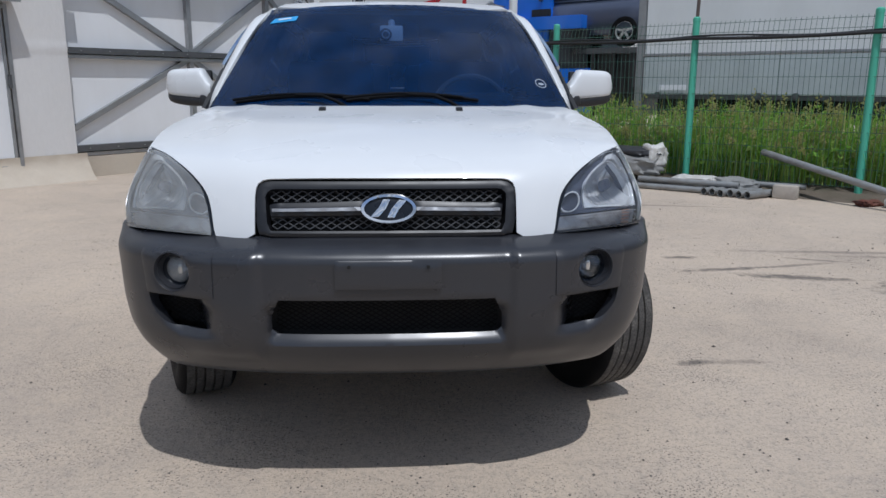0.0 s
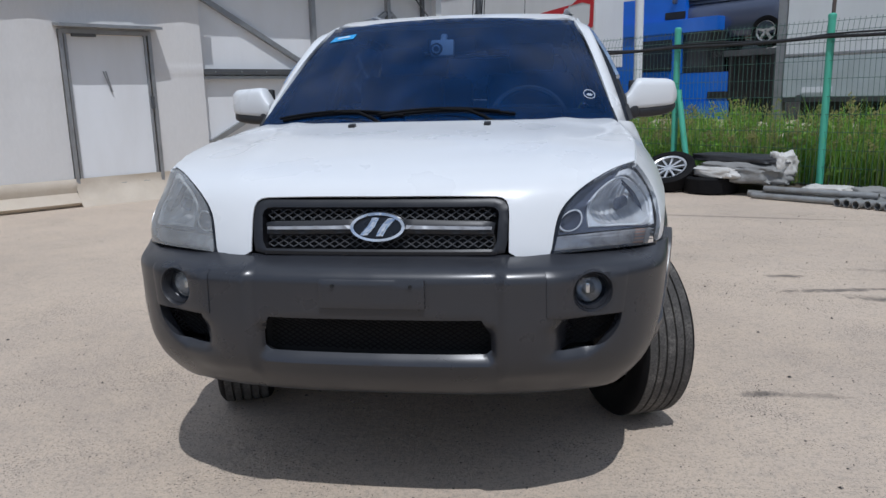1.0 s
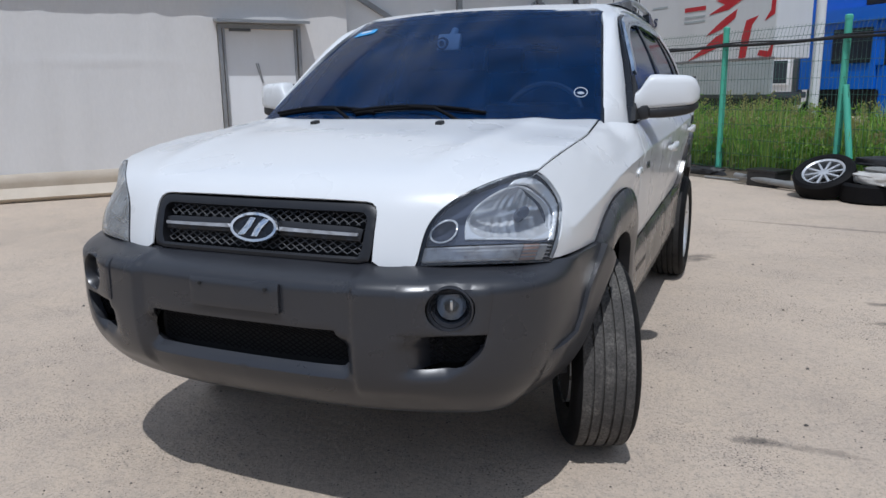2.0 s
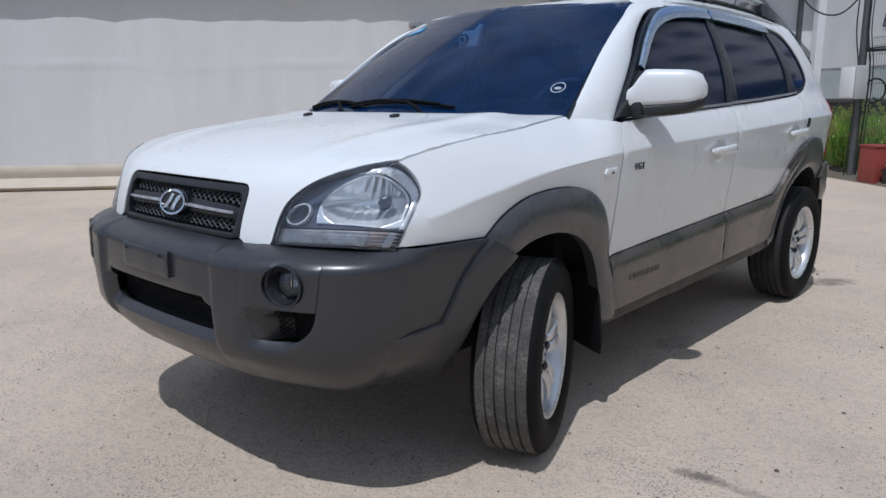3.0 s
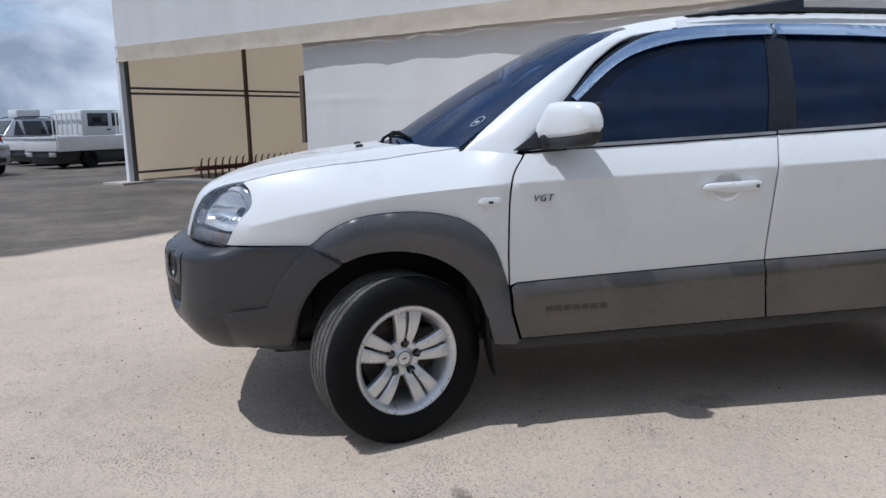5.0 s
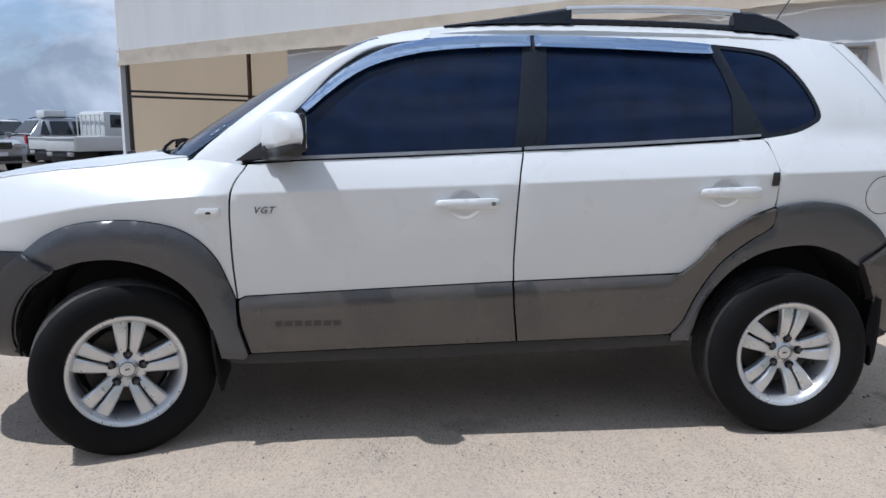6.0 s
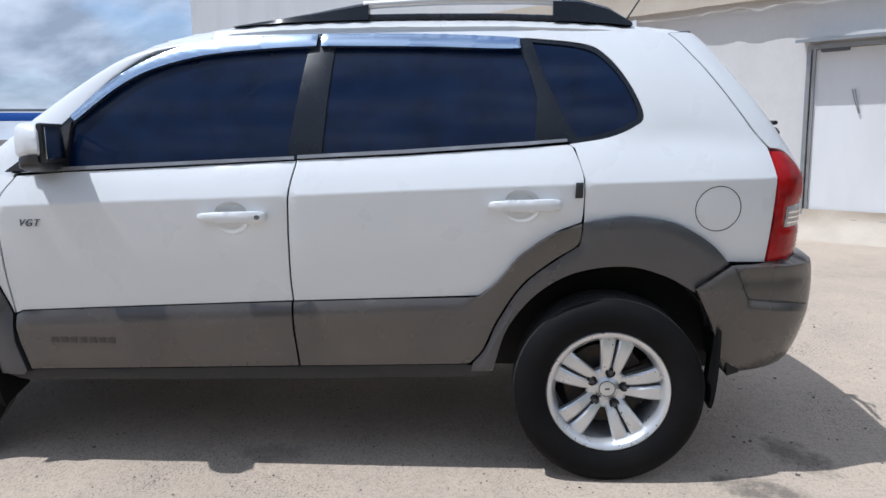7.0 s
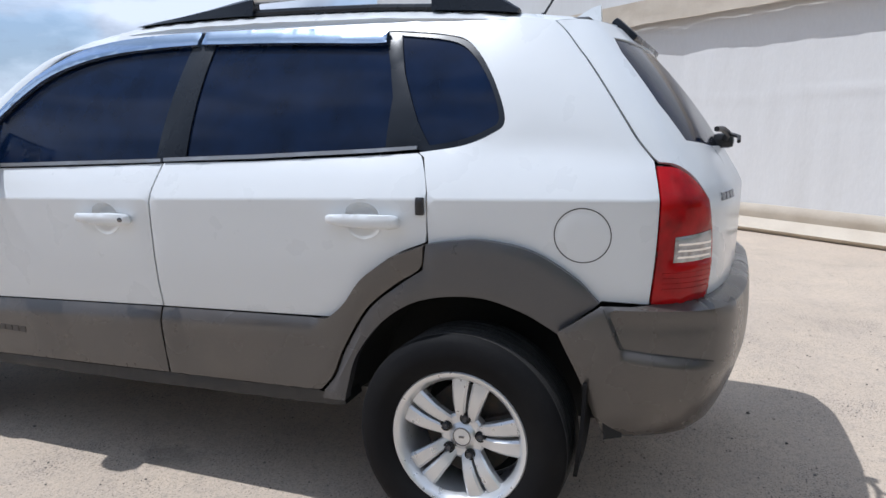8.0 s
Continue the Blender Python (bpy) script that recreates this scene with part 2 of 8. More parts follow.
def tube(bm, points, radius, sides=10, taper=1.0):
    """Adds a round bar along a polyline to bm."""
    pts = [Vector(p) for p in points]
    rings = []
    side = None
    for i, p in enumerate(pts):
        d = (pts[min(i + 1, len(pts) - 1)] - pts[max(i - 1, 0)]).normalized()
        if side is None:
            side = d.orthogonal().normalized()
        side = (side - d * side.dot(d)).normalized()
        up = d.cross(side)
        r = radius * (1 + (taper - 1) * i / max(1, len(pts) - 1))
        rings.append([bm.verts.new(p + r * (math.cos(a) * side + math.sin(a) * up)) for a in [2 * math.pi * k / sides for k in range(sides)]])
    for a, b in zip(rings, rings[1:]):
        for k in range(sides):
            bm.faces.new((a[k], a[(k + 1) % sides], b[(k + 1) % sides], b[k]))
    bm.faces.new(rings[0][::-1])
    bm.faces.new(rings[-1])


def lathe(bm, profile, sides=48, m=None, axis="X"):
    """Adds a body of revolution to bm; profile: (along the axis, radius)."""
    rings, made = [], []
    for a, r in profile:
        ring = []
        for k in range(sides):
            c, s = math.cos(2 * math.pi * k / sides), math.sin(2 * math.pi * k / sides)
            ring.append(bm.verts.new((a, r * c, r * s) if axis == "X" else (r * c, r * s, a)))
        rings.append(ring)
        made += ring
    for a, b in zip(rings, rings[1:]):
        for k in range(sides):
            bm.faces.new((a[k], a[(k + 1) % sides], b[(k + 1) % sides], b[k]))
    if m is not None:
        bmesh.ops.transform(bm, matrix=m, verts=made)
    return rings


def smooth_table(rows):
    """A smooth curve through (t, value, ...) rows; returns a function of t that gives the values."""
    a = np.array(rows, float)
    t, v = a[:, 0], a[:, 1:]
    d = np.diff(v, axis=0) / np.diff(t)[:, None]
    h = np.diff(t)[:, None]
    g = np.zeros_like(v)
    g[0], g[-1] = d[0], d[-1]
    same = d[:-1] * d[1:] > 0
    w1, w2 = 2 * h[1:] + h[:-1], h[1:] + 2 * h[:-1]
    with np.errstate(divide="ignore", invalid="ignore"):
        g[1:-1] = np.where(same, (w1 + w2) / (w1 / d[:-1] + w2 / d[1:]), 0)
    g = np.nan_to_num(g)

    def at(x):
        x = min(max(x, t[0]), t[-1])
        i = min(max(int(np.searchsorted(t, x)) - 1, 0), len(t) - 2)
        k = t[i + 1] - t[i]
        q = (x - t[i]) / k
        r = (2 * q**3 - 3 * q * q + 1) * v[i] + (q**3 - 2 * q * q + q) * k * g[i] + (3 * q * q - 2 * q**3) * v[i + 1] + (q**3 - q * q) * k * g[i + 1]
        return r if len(r) > 1 else float(r[0])

    return at


def flow(points, n=6):
    """Catmull-Rom through the points, open; n pieces each."""
    p = [np.array(q, float) for q in points]
    p = [2 * p[0] - p[1]] + p + [2 * p[-1] - p[-2]]
    out = []
    for i in range(1, len(p) - 2):
        for k in range(n):
            t = k / n
            out.append(tuple(0.5 * (2 * p[i] + (p[i + 1] - p[i - 1]) * t + (2 * p[i - 1] - 5 * p[i] + 4 * p[i + 1] - p[i + 2]) * t * t
                                    + (3 * p[i] - p[i - 1] - 3 * p[i + 1] + p[i + 2]) * t**3)))
    out.append(tuple(p[-2]))
    return out


def resample(loop, step):
    out = []
    for a, b in zip(loop, loop[1:] + loop[:1]):
        d = math.dist(a, b)
        if d < 1e-6:
            continue
        n = max(1, int(round(d / step)))
        out += [(a[0] + (b[0] - a[0]) * k / n, a[1] + (b[1] - a[1]) * k / n) for k in range(n)]
    return out


def inside(px, py, loop):
    hit = np.zeros(len(px), bool)
    for (x0, y0), (x1, y1) in zip(loop, loop[1:] + loop[:1]):
        if y0 != y1:
            hit ^= ((y0 > py) != (y1 > py)) & (px < (x1 - x0) * (py - y0) / (y1 - y0) + x0)
    return hit


def triangulate(loops, step, ridges=()):
    """Fills an outline (less its holes) with near-even triangles, edges along the ridges. Returns the flat points and the triangles."""
    from mathutils.geometry import delaunay_2d_cdt
    loops = [resample(list(l), step) for l in loops]
    pts, edges = [], []
    for l in loops:
        o = len(pts)
        pts += l
        edges += [(o + i, o + (i + 1) % len(l)) for i in range(len(l))]
    b = np.array(pts)
    for line in ridges:
        q = np.array(line)
        ok = inside(q[:, 0], q[:, 1], loops[0])
        for l in loops[1:]:
            ok &= ~inside(q[:, 0], q[:, 1], l)
        ok &= np.min((q[:, None, 0] - b[None, :, 0]) ** 2 + (q[:, None, 1] - b[None, :, 1]) ** 2, axis=1) > 0.006 ** 2
        o, last = len(pts), None
        for i in range(len(q)):
            if ok[i]:
                if last is not None and last[0] == i - 1:
                    edges.append((last[1], len(pts)))
                last = (i, len(pts))
                pts.append(tuple(q[i]))
    b = np.array(pts)
    lo, hi = b.min(0), b.max(0)
    gx, gy = np.meshgrid(np.arange(lo[0], hi[0], step), np.arange(lo[1], hi[1], step * 0.9))
    gx[1::2] += step / 2
    gx, gy = gx.ravel(), gy.ravel()
    ok = inside(gx, gy, loops[0])
    for l in loops[1:]:
        ok &= ~inside(gx, gy, l)
    gx, gy = gx[ok], gy[ok]
    if len(gx):
        near = np.min((gx[:, None] - b[None, :, 0]) ** 2 + (gy[:, None] - b[None, :, 1]) ** 2, axis=1)
        keep = near > (0.55 * step) ** 2
        pts += list(zip(gx[keep], gy[keep]))
    vs, _, fs, *_ = delaunay_2d_cdt([Vector(p) for p in pts], edges, [], 0, 1e-7)
    vs = np.array([tuple(v) for v in vs])
    fs = np.array([f for f in fs if len(f) == 3])
    c = vs[fs].mean(1)
    ok = inside(c[:, 0], c[:, 1], loops[0])
    for l in loops[1:]:
        ok &= ~inside(c[:, 0], c[:, 1], l)
    return vs, fs[ok]


def lop(p):
    """The car's passenger side stands a little wider of the origin than the driver's."""
    a = min(1.0, max(0.0, -p[0] / 0.5))
    return (p[0] - 0.016 * a * a * (3 - 2 * a), p[1], p[2])


def skin(name, outline, surf, material, parent, holes=(), lopped=True, step=0.035, thick=0.014, roll=0.0022, label="", core=(0, 2.1, 0.7), mirror=False, sharp=38.0, ridges=()):
    """A sheet with an edge of its own: the flat outline laid on a curved surface, its rim turned in by thick."""
    flat, tris = triangulate([outline, *holes], step, ridges)
    pos = np.array([surf(u, v) for u, v in flat])
    a, b, c = pos[tris[:, 0]], pos[tris[:, 1]], pos[tris[:, 2]]
    flow_n = np.cross(b - a, c - a)
    fa, fb, fc = flat[tris[:, 0]], flat[tris[:, 1]], flat[tris[:, 2]]
    turn = np.sign((fb[:, 0] - fa[:, 0]) * (fc[:, 1] - fa[:, 1]) - (fb[:, 1] - fa[:, 1]) * (fc[:, 0] - fa[:, 0]))
    flow_n *= turn[:, None]
    if np.sum(flow_n * ((a + b + c) / 3 - np.array(core))) < 0:
        flow_n, turn = -flow_n, -turn
    nor = np.zeros_like(pos)
    for i in range(3):
        np.add.at(nor, tris[:, i], flow_n)
    nor /= np.linalg.norm(nor, axis=1)[:, None] + 1e-12
    tris = np.where(turn[:, None] < 0, tris[:, ::-1], tris)
    count = {}
    for f in tris:
        for i in range(3):
            k = (int(f[i]), int(f[(i + 1) % 3]))
            count[k] = count.get(k, 0) + 1
    rim = [k for k in count if (k[1], k[0]) not in count]
    on_rim = {i for k in rim for i in k}
    verts = [pos[i] - nor[i] * (roll if i in on_rim else 0) for i in range(len(pos))]
    low = {}
    for i in on_rim:
        low[i] = len(verts)
        verts.append(pos[i] - nor[i] * thick)
    faces = [tuple(int(i) for i in f) for f in tris] + [(k[1], k[0], low[k[0]], low[k[1]]) for k in rim]
    if mirror:
        verts = [(-v[0], v[1], v[2]) for v in verts]
        faces = [f[::-1] for f in faces]
    if lopped:
        verts = [lop(v) for v in verts]
    return mesh_object(name, verts, faces, material, parent, label, sharp)


def pair(name, outline, surf, material, parent, label="", **more):
    """The same sheet on both sides of the car."""
    return [skin(name, outline, surf, material, parent, label=label, mirror=q, **more) for q in (False, True)]


# ---- the white SUV: its forms ----
# y runs from the nose to the tail, x to the driver's side; the plan is the widest outline of the body
PLAN_POINTS = [(0, -0.045), (0.2, -0.042), (0.36, -0.03), (0.505, 0.005), (0.63, 0.045), (0.722, 0.098), (0.782, 0.152), (0.818, 0.215), (0.846, 0.32),
               (0.864, 0.45), (0.874, 0.55), (0.886, 0.85), (0.894, 1.2), (0.896, 2.3), (0.890, 3.3), (0.872, 3.7), (0.84, 3.98), (0.80, 4.092),
               (0.716, 4.166), (0.5, 4.226), (0, 4.256)]


def plan_of(points, first, last):
    """Plan curve by s, which equals y along the straight side, from index first to last."""
    s = {first: points[first][1]}
    for i in range(first - 1, -1, -1):
        s[i] = s[i + 1] - math.dist(points[i], points[i + 1])
    for i in range(first + 1, len(points)):
        s[i] = points[i][1] if i <= last else s[i - 1] + math.dist(points[i], points[i - 1])
    rows = [(s[i], *points[i]) for i in range(len(points))]
    at = smooth_table(rows)

    def both(q):
        p, d = at(q), at(q + 0.004) - at(q - 0.004)
        n = np.array((d[1], -d[0]))
        return p, n / (np.linalg.norm(n) + 1e-9)

    both.start, both.end = rows[0][0], rows[-1][0]
    return both


PLAN = plan_of(PLAN_POINTS, 10, 15)

# bonnet: profile along the middle, by v
HOOD_LINE = smooth_table([(0, -0.045, 0.80), (0.09, -0.022, 0.885), (0.172, 0.012, 0.963), (0.22, 0.048, 1.002), (0.30, 0.122, 1.038), (0.45, 0.26, 1.076), (0.70, 0.50, 1.120),
                          (0.95, 0.745, 1.15), (1.05, 0.843, 1.163), (1.45, 1.24, 1.195)])
NOSE = smooth_table([(0, -0.045), (0.2, -0.042), (0.36, -0.03), (0.505, 0.005), (0.63, 0.045), (0.74, 0.095), (0.812, 0.148)])


def hood(x, v):
    y, z = HOOD_LINE(v)
    a = abs(x)
    fade = 1 - 0.75 * min(1, max(0, (v - 0.15) / 0.9))
    y += (NOSE(a) + 0.045) * fade
    k = min(1, max(0, (v - 0.28) / 0.7))
    z -= 0.034 * k * (a / 0.75) ** 2.4
    z += 0.007 * math.exp(-((a - 0.43 - 0.10 * v) / 0.05) ** 2) * min(1, max(0, (v - 0.1) / 0.3))
    return np.array((x, y, z))


def seam_x(v):
    return 0.745 + 0.03 * math.sin(math.pi * min(1, max(0, (v - 0.30) / 0.97)))


SEAM = [hood(seam_x(v), v) for v in np.linspace(0.30, 1.27, 14)]


def foot(x, y):
    """The plan's s nearest to a place, and how far inside the plan it lies."""
    best = min((math.dist(PLAN(s)[0], (x, y)), s) for s in np.arange(-0.3, 1.6, 0.01))
    return best[1], best[0]


SEAM_ROWS = []
for p in SEAM:
    q = foot(p[0], p[1])
    if not SEAM_ROWS or q[0] > SEAM_ROWS[-1][0] + 0.01:
        SEAM_ROWS.append((q[0], p[2], q[1]))
SEAM_ROWS = [r for r in SEAM_ROWS if r[0] < 1.12] + [(1.29, 1.128, 0.052)]
BELT = smooth_table(SEAM_ROWS + [(1.94, 1.149, 0.056), (2.33, 1.165, 0.060), (2.77, 1.181, 0.064), (3.2, 1.205, 0.070), (3.36, 1.218, 0.072), (3.7, 1.225, 0.072), (4.0, 1.205, 0.062),
                                 (4.3, 1.18, 0.05), (5.0, 1.16, 0.04)])
CREASE = smooth_table([(-0.4, 0.86), (0.2, 0.87), (0.5, 0.925), (0.85, 0.98), (1.3, 1.012), (2.3, 1.042), (3.4, 1.075), (4.0, 1.085), (5.2, 1.085)])
TOP_PLAN = smooth_table([(0.0, 0.655, 0.0), (1.2, 0.655, 1.2), (3.0, 0.648, 3.0), (3.4, 0.640, 3.385), (3.7, 0.628, 3.64), (3.98, 0.60, 3.765), (4.10, 0.565, 3.805), (4.19, 0.51, 3.828), (4.42, 0.34, 3.855), (4.92, 0.0, 3.87)])
TOP_Z = 1.605


SIDE_IN = smooth_table([(0, 0.0), (0.06, 0.0066), (0.14, 0.0158), (0.22, 0.0258), (0.30, 0.0380), (0.40, 0.0540), (0.52, 0.0630), (0.70, 0.0740), (0.9, 0.085)])


def body(s, z, out=0.0):
    """The side of the car by s and height."""
    p, n = PLAN(s)
    zb, ib = BELT(s)
    zc = min(CREASE(s), zb - 0.04)
    if z <= zc:
        k = min(1.0, max(0.0, (s - 0.2) / 0.5))
        inset = SIDE_IN(zc - z) * k * (1 if s < 3.9 else max(0.3, 1 - (s - 3.9)))
    elif z <= zb:
        q = (z - zc) / (zb - zc)
        inset = ib * (0.75 * q + 0.25 * q * q)
    else:
        low = p - n * ib
        k = (z - zb) / (TOP_Z - zb)
        bow = 0.026 * 4 * k * (1 - k)
        q = low + (np.array(TOP_PLAN(s)) - low) * k + n * (bow + out)
        return np.array((q[0], q[1], z))
    q = p - n * (inset - out)
    return np.array((q[0], q[1], z))


RIDGES = [[(s, min(CREASE(s), BELT(s)[0] - 0.04) + d) for s in np.arange(0.30, 4.2, 0.03)] for d in (-0.006, 0.0, 0.006)]


def by_y(line):
    """Turns outline points given by y and height into s and height."""
    out = []
    for y, z in line:
        lo, hi = y - 0.2, y + 0.6
        for _ in range(30):
            mid = (lo + hi) / 2
            lo, hi = (mid, hi) if body(mid, z)[1] < y else (lo, mid)
        out.append((lo, z))
    return out


def raised(out):
    return lambda s, z: body(s, z, out)


# ---- roof, windscreen, pillars ----
ROOF_EDGE = smooth_table([(1.55, 1.540), (1.7, 1.590), (1.86, 1.625), (1.95, 1.640), (2.1, 1.659), (2.3, 1.670), (2.5, 1.673), (3.0, 1.666), (3.4, 1.646), (3.7, 1.615), (3.95, 1.575), (4.05, 1.555)])


def roof(x, y):
    a = abs(x) / 0.64
    tuck = 0.010 * ease((2.10 - y) / 0.10) * ease((a - 0.89) / 0.05)
    return np.array((x, y, ROOF_EDGE(y) - tuck + 0.022 * (1 - a * a) - 0.030 * max(0.0, a - 0.86) / 0.14 * max(0.0, a - 0.86) * 7))


def screen(u, w):
    """Windscreen: u across (-1 to 1), w up (0 to 1)."""
    a = abs(u)
    yb, zb, xb = 0.858 + 0.242 * a ** 1.5, 1.158 - 0.018 * a * a, 0.765
    yt, zt, xt = 1.668 + 0.165 * a ** 1.8, 1.622 - 0.012 * a ** 2.2, 0.605
    bow = 0.018 * math.sin(math.pi * w)
    return np.array((u * (xb + (xt - xb) * w), yb + (yt - yb) * w - bow * 0.45, zb + (zt - zb) * w + bow * 0.9))


PILLAR_OUT = smooth_table([(0, 0.828, 1.300, 1.105), (0.12, 0.812, 1.345, 1.150), (0.40, 0.758, 1.535, 1.333), (0.62, 0.708, 1.675, 1.478), (0.82, 0.668, 1.85, 1.578), (1.0, 0.646, 2.08, 1.610)])
PILLAR_IN = smooth_table([(0, 0.764, 1.088, 1.118), (0.25, 0.728, 1.265, 1.265), (0.5, 0.688, 1.44, 1.395), (0.8, 0.634, 1.690, 1.545), (0.93, 0.606, 1.832, 1.612), (1.0, 0.600, 2.10, 1.648)])


def ease(t):
    t = min(1.0, max(0.0, t))
    return t * t * (3 - 2 * t)


def pillar(u, w):
    a, b = np.array(PILLAR_IN(w)), np.array(PILLAR_OUT(w))
    p = a + (b - a) * u
    k = 4 * u * (1 - u) * (1 - ease((w - 0.70) / 0.28)) * ease((w + 0.02) / 0.2)
    return p + np.array((0.55, -0.45, 0.7)) * 0.020 * k


# bumpers have plans of their own
NOSE_PLAN = plan_of([(0, -0.128), (0.2, -0.124), (0.36, -0.108), (0.46, -0.088), (0.55, -0.062), (0.67, -0.012), (0.765, 0.058), (0.824, 0.145), (0.852, 0.25), (0.868, 0.38), (0.881, 0.50), (0.890, 0.60),
                     (0.89, 0.8)], 10, 12)
NOSE_IN = smooth_table([(0.30, 0.20), (0.36, 0.125), (0.42, 0.062), (0.48, 0.022), (0.54, 0.004), (0.62, -0.002), (0.70, 0.0), (0.752, 0.001), (0.762, 0.004), (0.771, 0.010), (0.779, 0.019), (0.786, 0.032), (0.794, 0.053), (0.803, 0.079), (0.815, 0.108), (0.83, 0.13)])
TAIL_PLAN = plan_of([(0.872, 3.6), (0.866, 3.75), (0.858, 3.90), (0.84, 4.02), (0.80, 4.13), (0.72, 4.215), (0.6, 4.26), (0.3, 4.295), (0, 4.30)], 0, 2)
TAIL_IN = smooth_table([(0.34, 0.14), (0.40, 0.085), (0.46, 0.050), (0.54, 0.022), (0.62, 0.004), (0.70, 0.0), (0.765, 0.004), (0.788, 0.012), (0.797, 0.032), (0.808, 0.080)])


def nose(s, z, out=0.0):
    p, n = NOSE_PLAN(s)
    k = min(1, max(0, (0.62 - s) / 0.35))
    side = min(1, max(0, (s - 0.1) / 0.4))
    flat = min(z, 0.756)
    i = (NOSE_IN(flat) * (k + (1 - k) * 0.35) + (NOSE_IN(z) - NOSE_IN(flat)) * ease((0.30 - s) / 0.26)) + 0.03 * side * max(0, 0.62 - z) + 0.10 * max(0.0, 0.76 - z) * ease((s + 0.05) / 0.3) * ease((0.66 - s) / 0.25)
    x = abs(p[0])
    # upright columns either side of the lower grille
    out += 0.014 * ease((x - 0.346) / 0.018) * ease((0.63 - x) / 0.15) * ease((z - 0.43) / 0.06)
    # sloping shelves that fall back to the lower grille and to the intakes beside it
    lip = 0.512 + 0.65 * max(0.0, x - 0.598)
    shut = 1 - ease((z - 0.60) / 0.035)
    out -= 0.022 * ease((z - lip) / 0.036) * shut * ease((x - 0.440) / 0.10) * ease((0.668 - x) / 0.08)
    out -= 0.026 * ease((z - 0.506) / 0.032) * shut * ease((0.345 - x) / 0.015)
    c = p - n * (i - out)
    return np.array((c[0], c[1], z))


def tail_crease(s):
    """Height of the lower edge of the rear bumper's upper band."""
    return max(0.600, 0.670 - 0.12 * max(0.0, s - 3.962) - 0.45 * max(0.0, s - 4.13) ** 2)


def tail_edge(z):
    """Where the rear bumper's upper band begins behind the wheel."""
    return 3.917 + 0.41 * (0.777 - z)


def tail(s, z, out=0.0):
    p, n = TAIL_PLAN(s)
    k = min(1, max(0.0, (s - 3.72) / 0.35))
    side = 1 - k
    i = TAIL_IN(z) * (0.25 + 0.75 * k) + side * 0.035 * max(0, 0.70 - z) / 0.3
    # the upper band lies back behind its front edge and over a sloping shelf
    zc = tail_crease(s)
    back = 0.014 * ease((4.36 - s) / 0.25) * ease((s - tail_edge(max(z, zc))) / 0.008)
    i += back * (ease((0.792 - z) / 0.06) if z >= zc else max(0.0, 1 - (zc - z) / 0.030))
    c = p - n * (i - out)
    return np.array((c[0], c[1], z))


def nose_s(x):
    lo, hi = NOSE_PLAN.start, 0.6
    for _ in range(40):
        mid = (lo + hi) / 2
        lo, hi = (mid, hi) if NOSE_PLAN(mid)[0][0] < x else (lo, mid)
    return lo


def plan_s(x):
    lo, hi = PLAN.start, 1.2
    for _ in range(40):
        mid = (lo + hi) / 2
        lo, hi = (mid, hi) if PLAN(mid)[0][0] < x else (lo, mid)
    return lo


# ---- the white SUV: its panels ----
car = tagged(empty("suv"), "white five-door SUV with grey plastic cladding, dusty, front wheels turned", "car")

S_OUT = 0.190
# the headlamp's edges: along the bonnet (x, v) and along the wing (s, height)
LAMP_EDGE = [(0.495, 0.010), (0.509, 0.097), (0.5265, 0.140), (0.560, 0.180), (0.610, 0.223), (0.672, 0.278), (0.729, 0.325)]
WING_EDGE = [(0.186, 0.803), (0.218, 0.857), (0.256, 0.911), (0.286, 0.951), (0.286, 0.982), (0.270, 1.014), (0.244, 1.034), (0.228, 1.041)]
ARCH_F_OUT = flow([(0.512, 0.803), (0.594, 0.862), (0.70, 0.903), (0.824, 0.918), (0.948, 0.915), (1.073, 0.888), (1.157, 0.838), (1.220, 0.762), (1.259, 0.661), (1.277, 0.604)])
ARCH_F_IN = flow([(0.636, 0.735), (0.735, 0.765), (0.859, 0.770), (0.984, 0.738), (1.088, 0.668), (1.151, 0.576), (1.192, 0.459), (1.215, 0.372)])
SEAM_LINE = [(r[0], r[1] - 0.004) for r in SEAM_ROWS[:-1]]

fender_line = ([(S_OUT, 0.812)] + [(0.36, 0.808)] + ARCH_F_OUT + flow([(1.277, 0.612), (1.270, 0.788), (1.279, 1.015), (1.335, 1.117)])[1:]
               + [(1.29, 1.124)] + SEAM_LINE[::-1] + flow([(a + 0.005, b + 0.002) for a, b in WING_EDGE[::-1]])[3:-1])
fenders = pair("fender", fender_line, body, M_PAINT, car, ridges=RIDGES)

hood_half = (flow([(0.0, 0.186), (0.2, 0.186), (0.335, 0.183)], 3) + [(0.353, 0.179), (0.366, 0.168), (0.372, 0.152), (0.374, 0.13), (0.374, 0.02), (0.40, 0.004), (0.44, -0.012), (0.485, -0.004)]
             + [(x - 0.004, v) for x, v in flow(LAMP_EDGE)][1:]
             + [(seam_x(v) - 0.004, v) for v in np.linspace(0.345, 1.27, 12)] + flow([(0.745, 1.30), (0.6, 1.165), (0.3, 1.055), (0.0, 1.03)]))
bonnet = skin("bonnet", hood_half + [(-x, v) for x, v in hood_half[::-1][1:-1]], hood, M_PAINT, car, step=0.03, thick=0.007, core=(0, 0.8, 0.3))

# doors
DOOR_F_FRONT = flow([(1.285, 0.604), (1.278, 0.788), (1.287, 1.015), (1.345, 1.120)])
DOOR_B = [(2.385, 1.164), (2.362, 1.034), (2.350, 0.774), (2.352, 0.658)]
door_f_line = DOOR_F_FRONT + [(1.535, 1.132), (1.938, 1.145), (2.328, 1.161)] + flow(DOOR_B)[0:] + [(1.803, 0.637), (1.312, 0.616)]
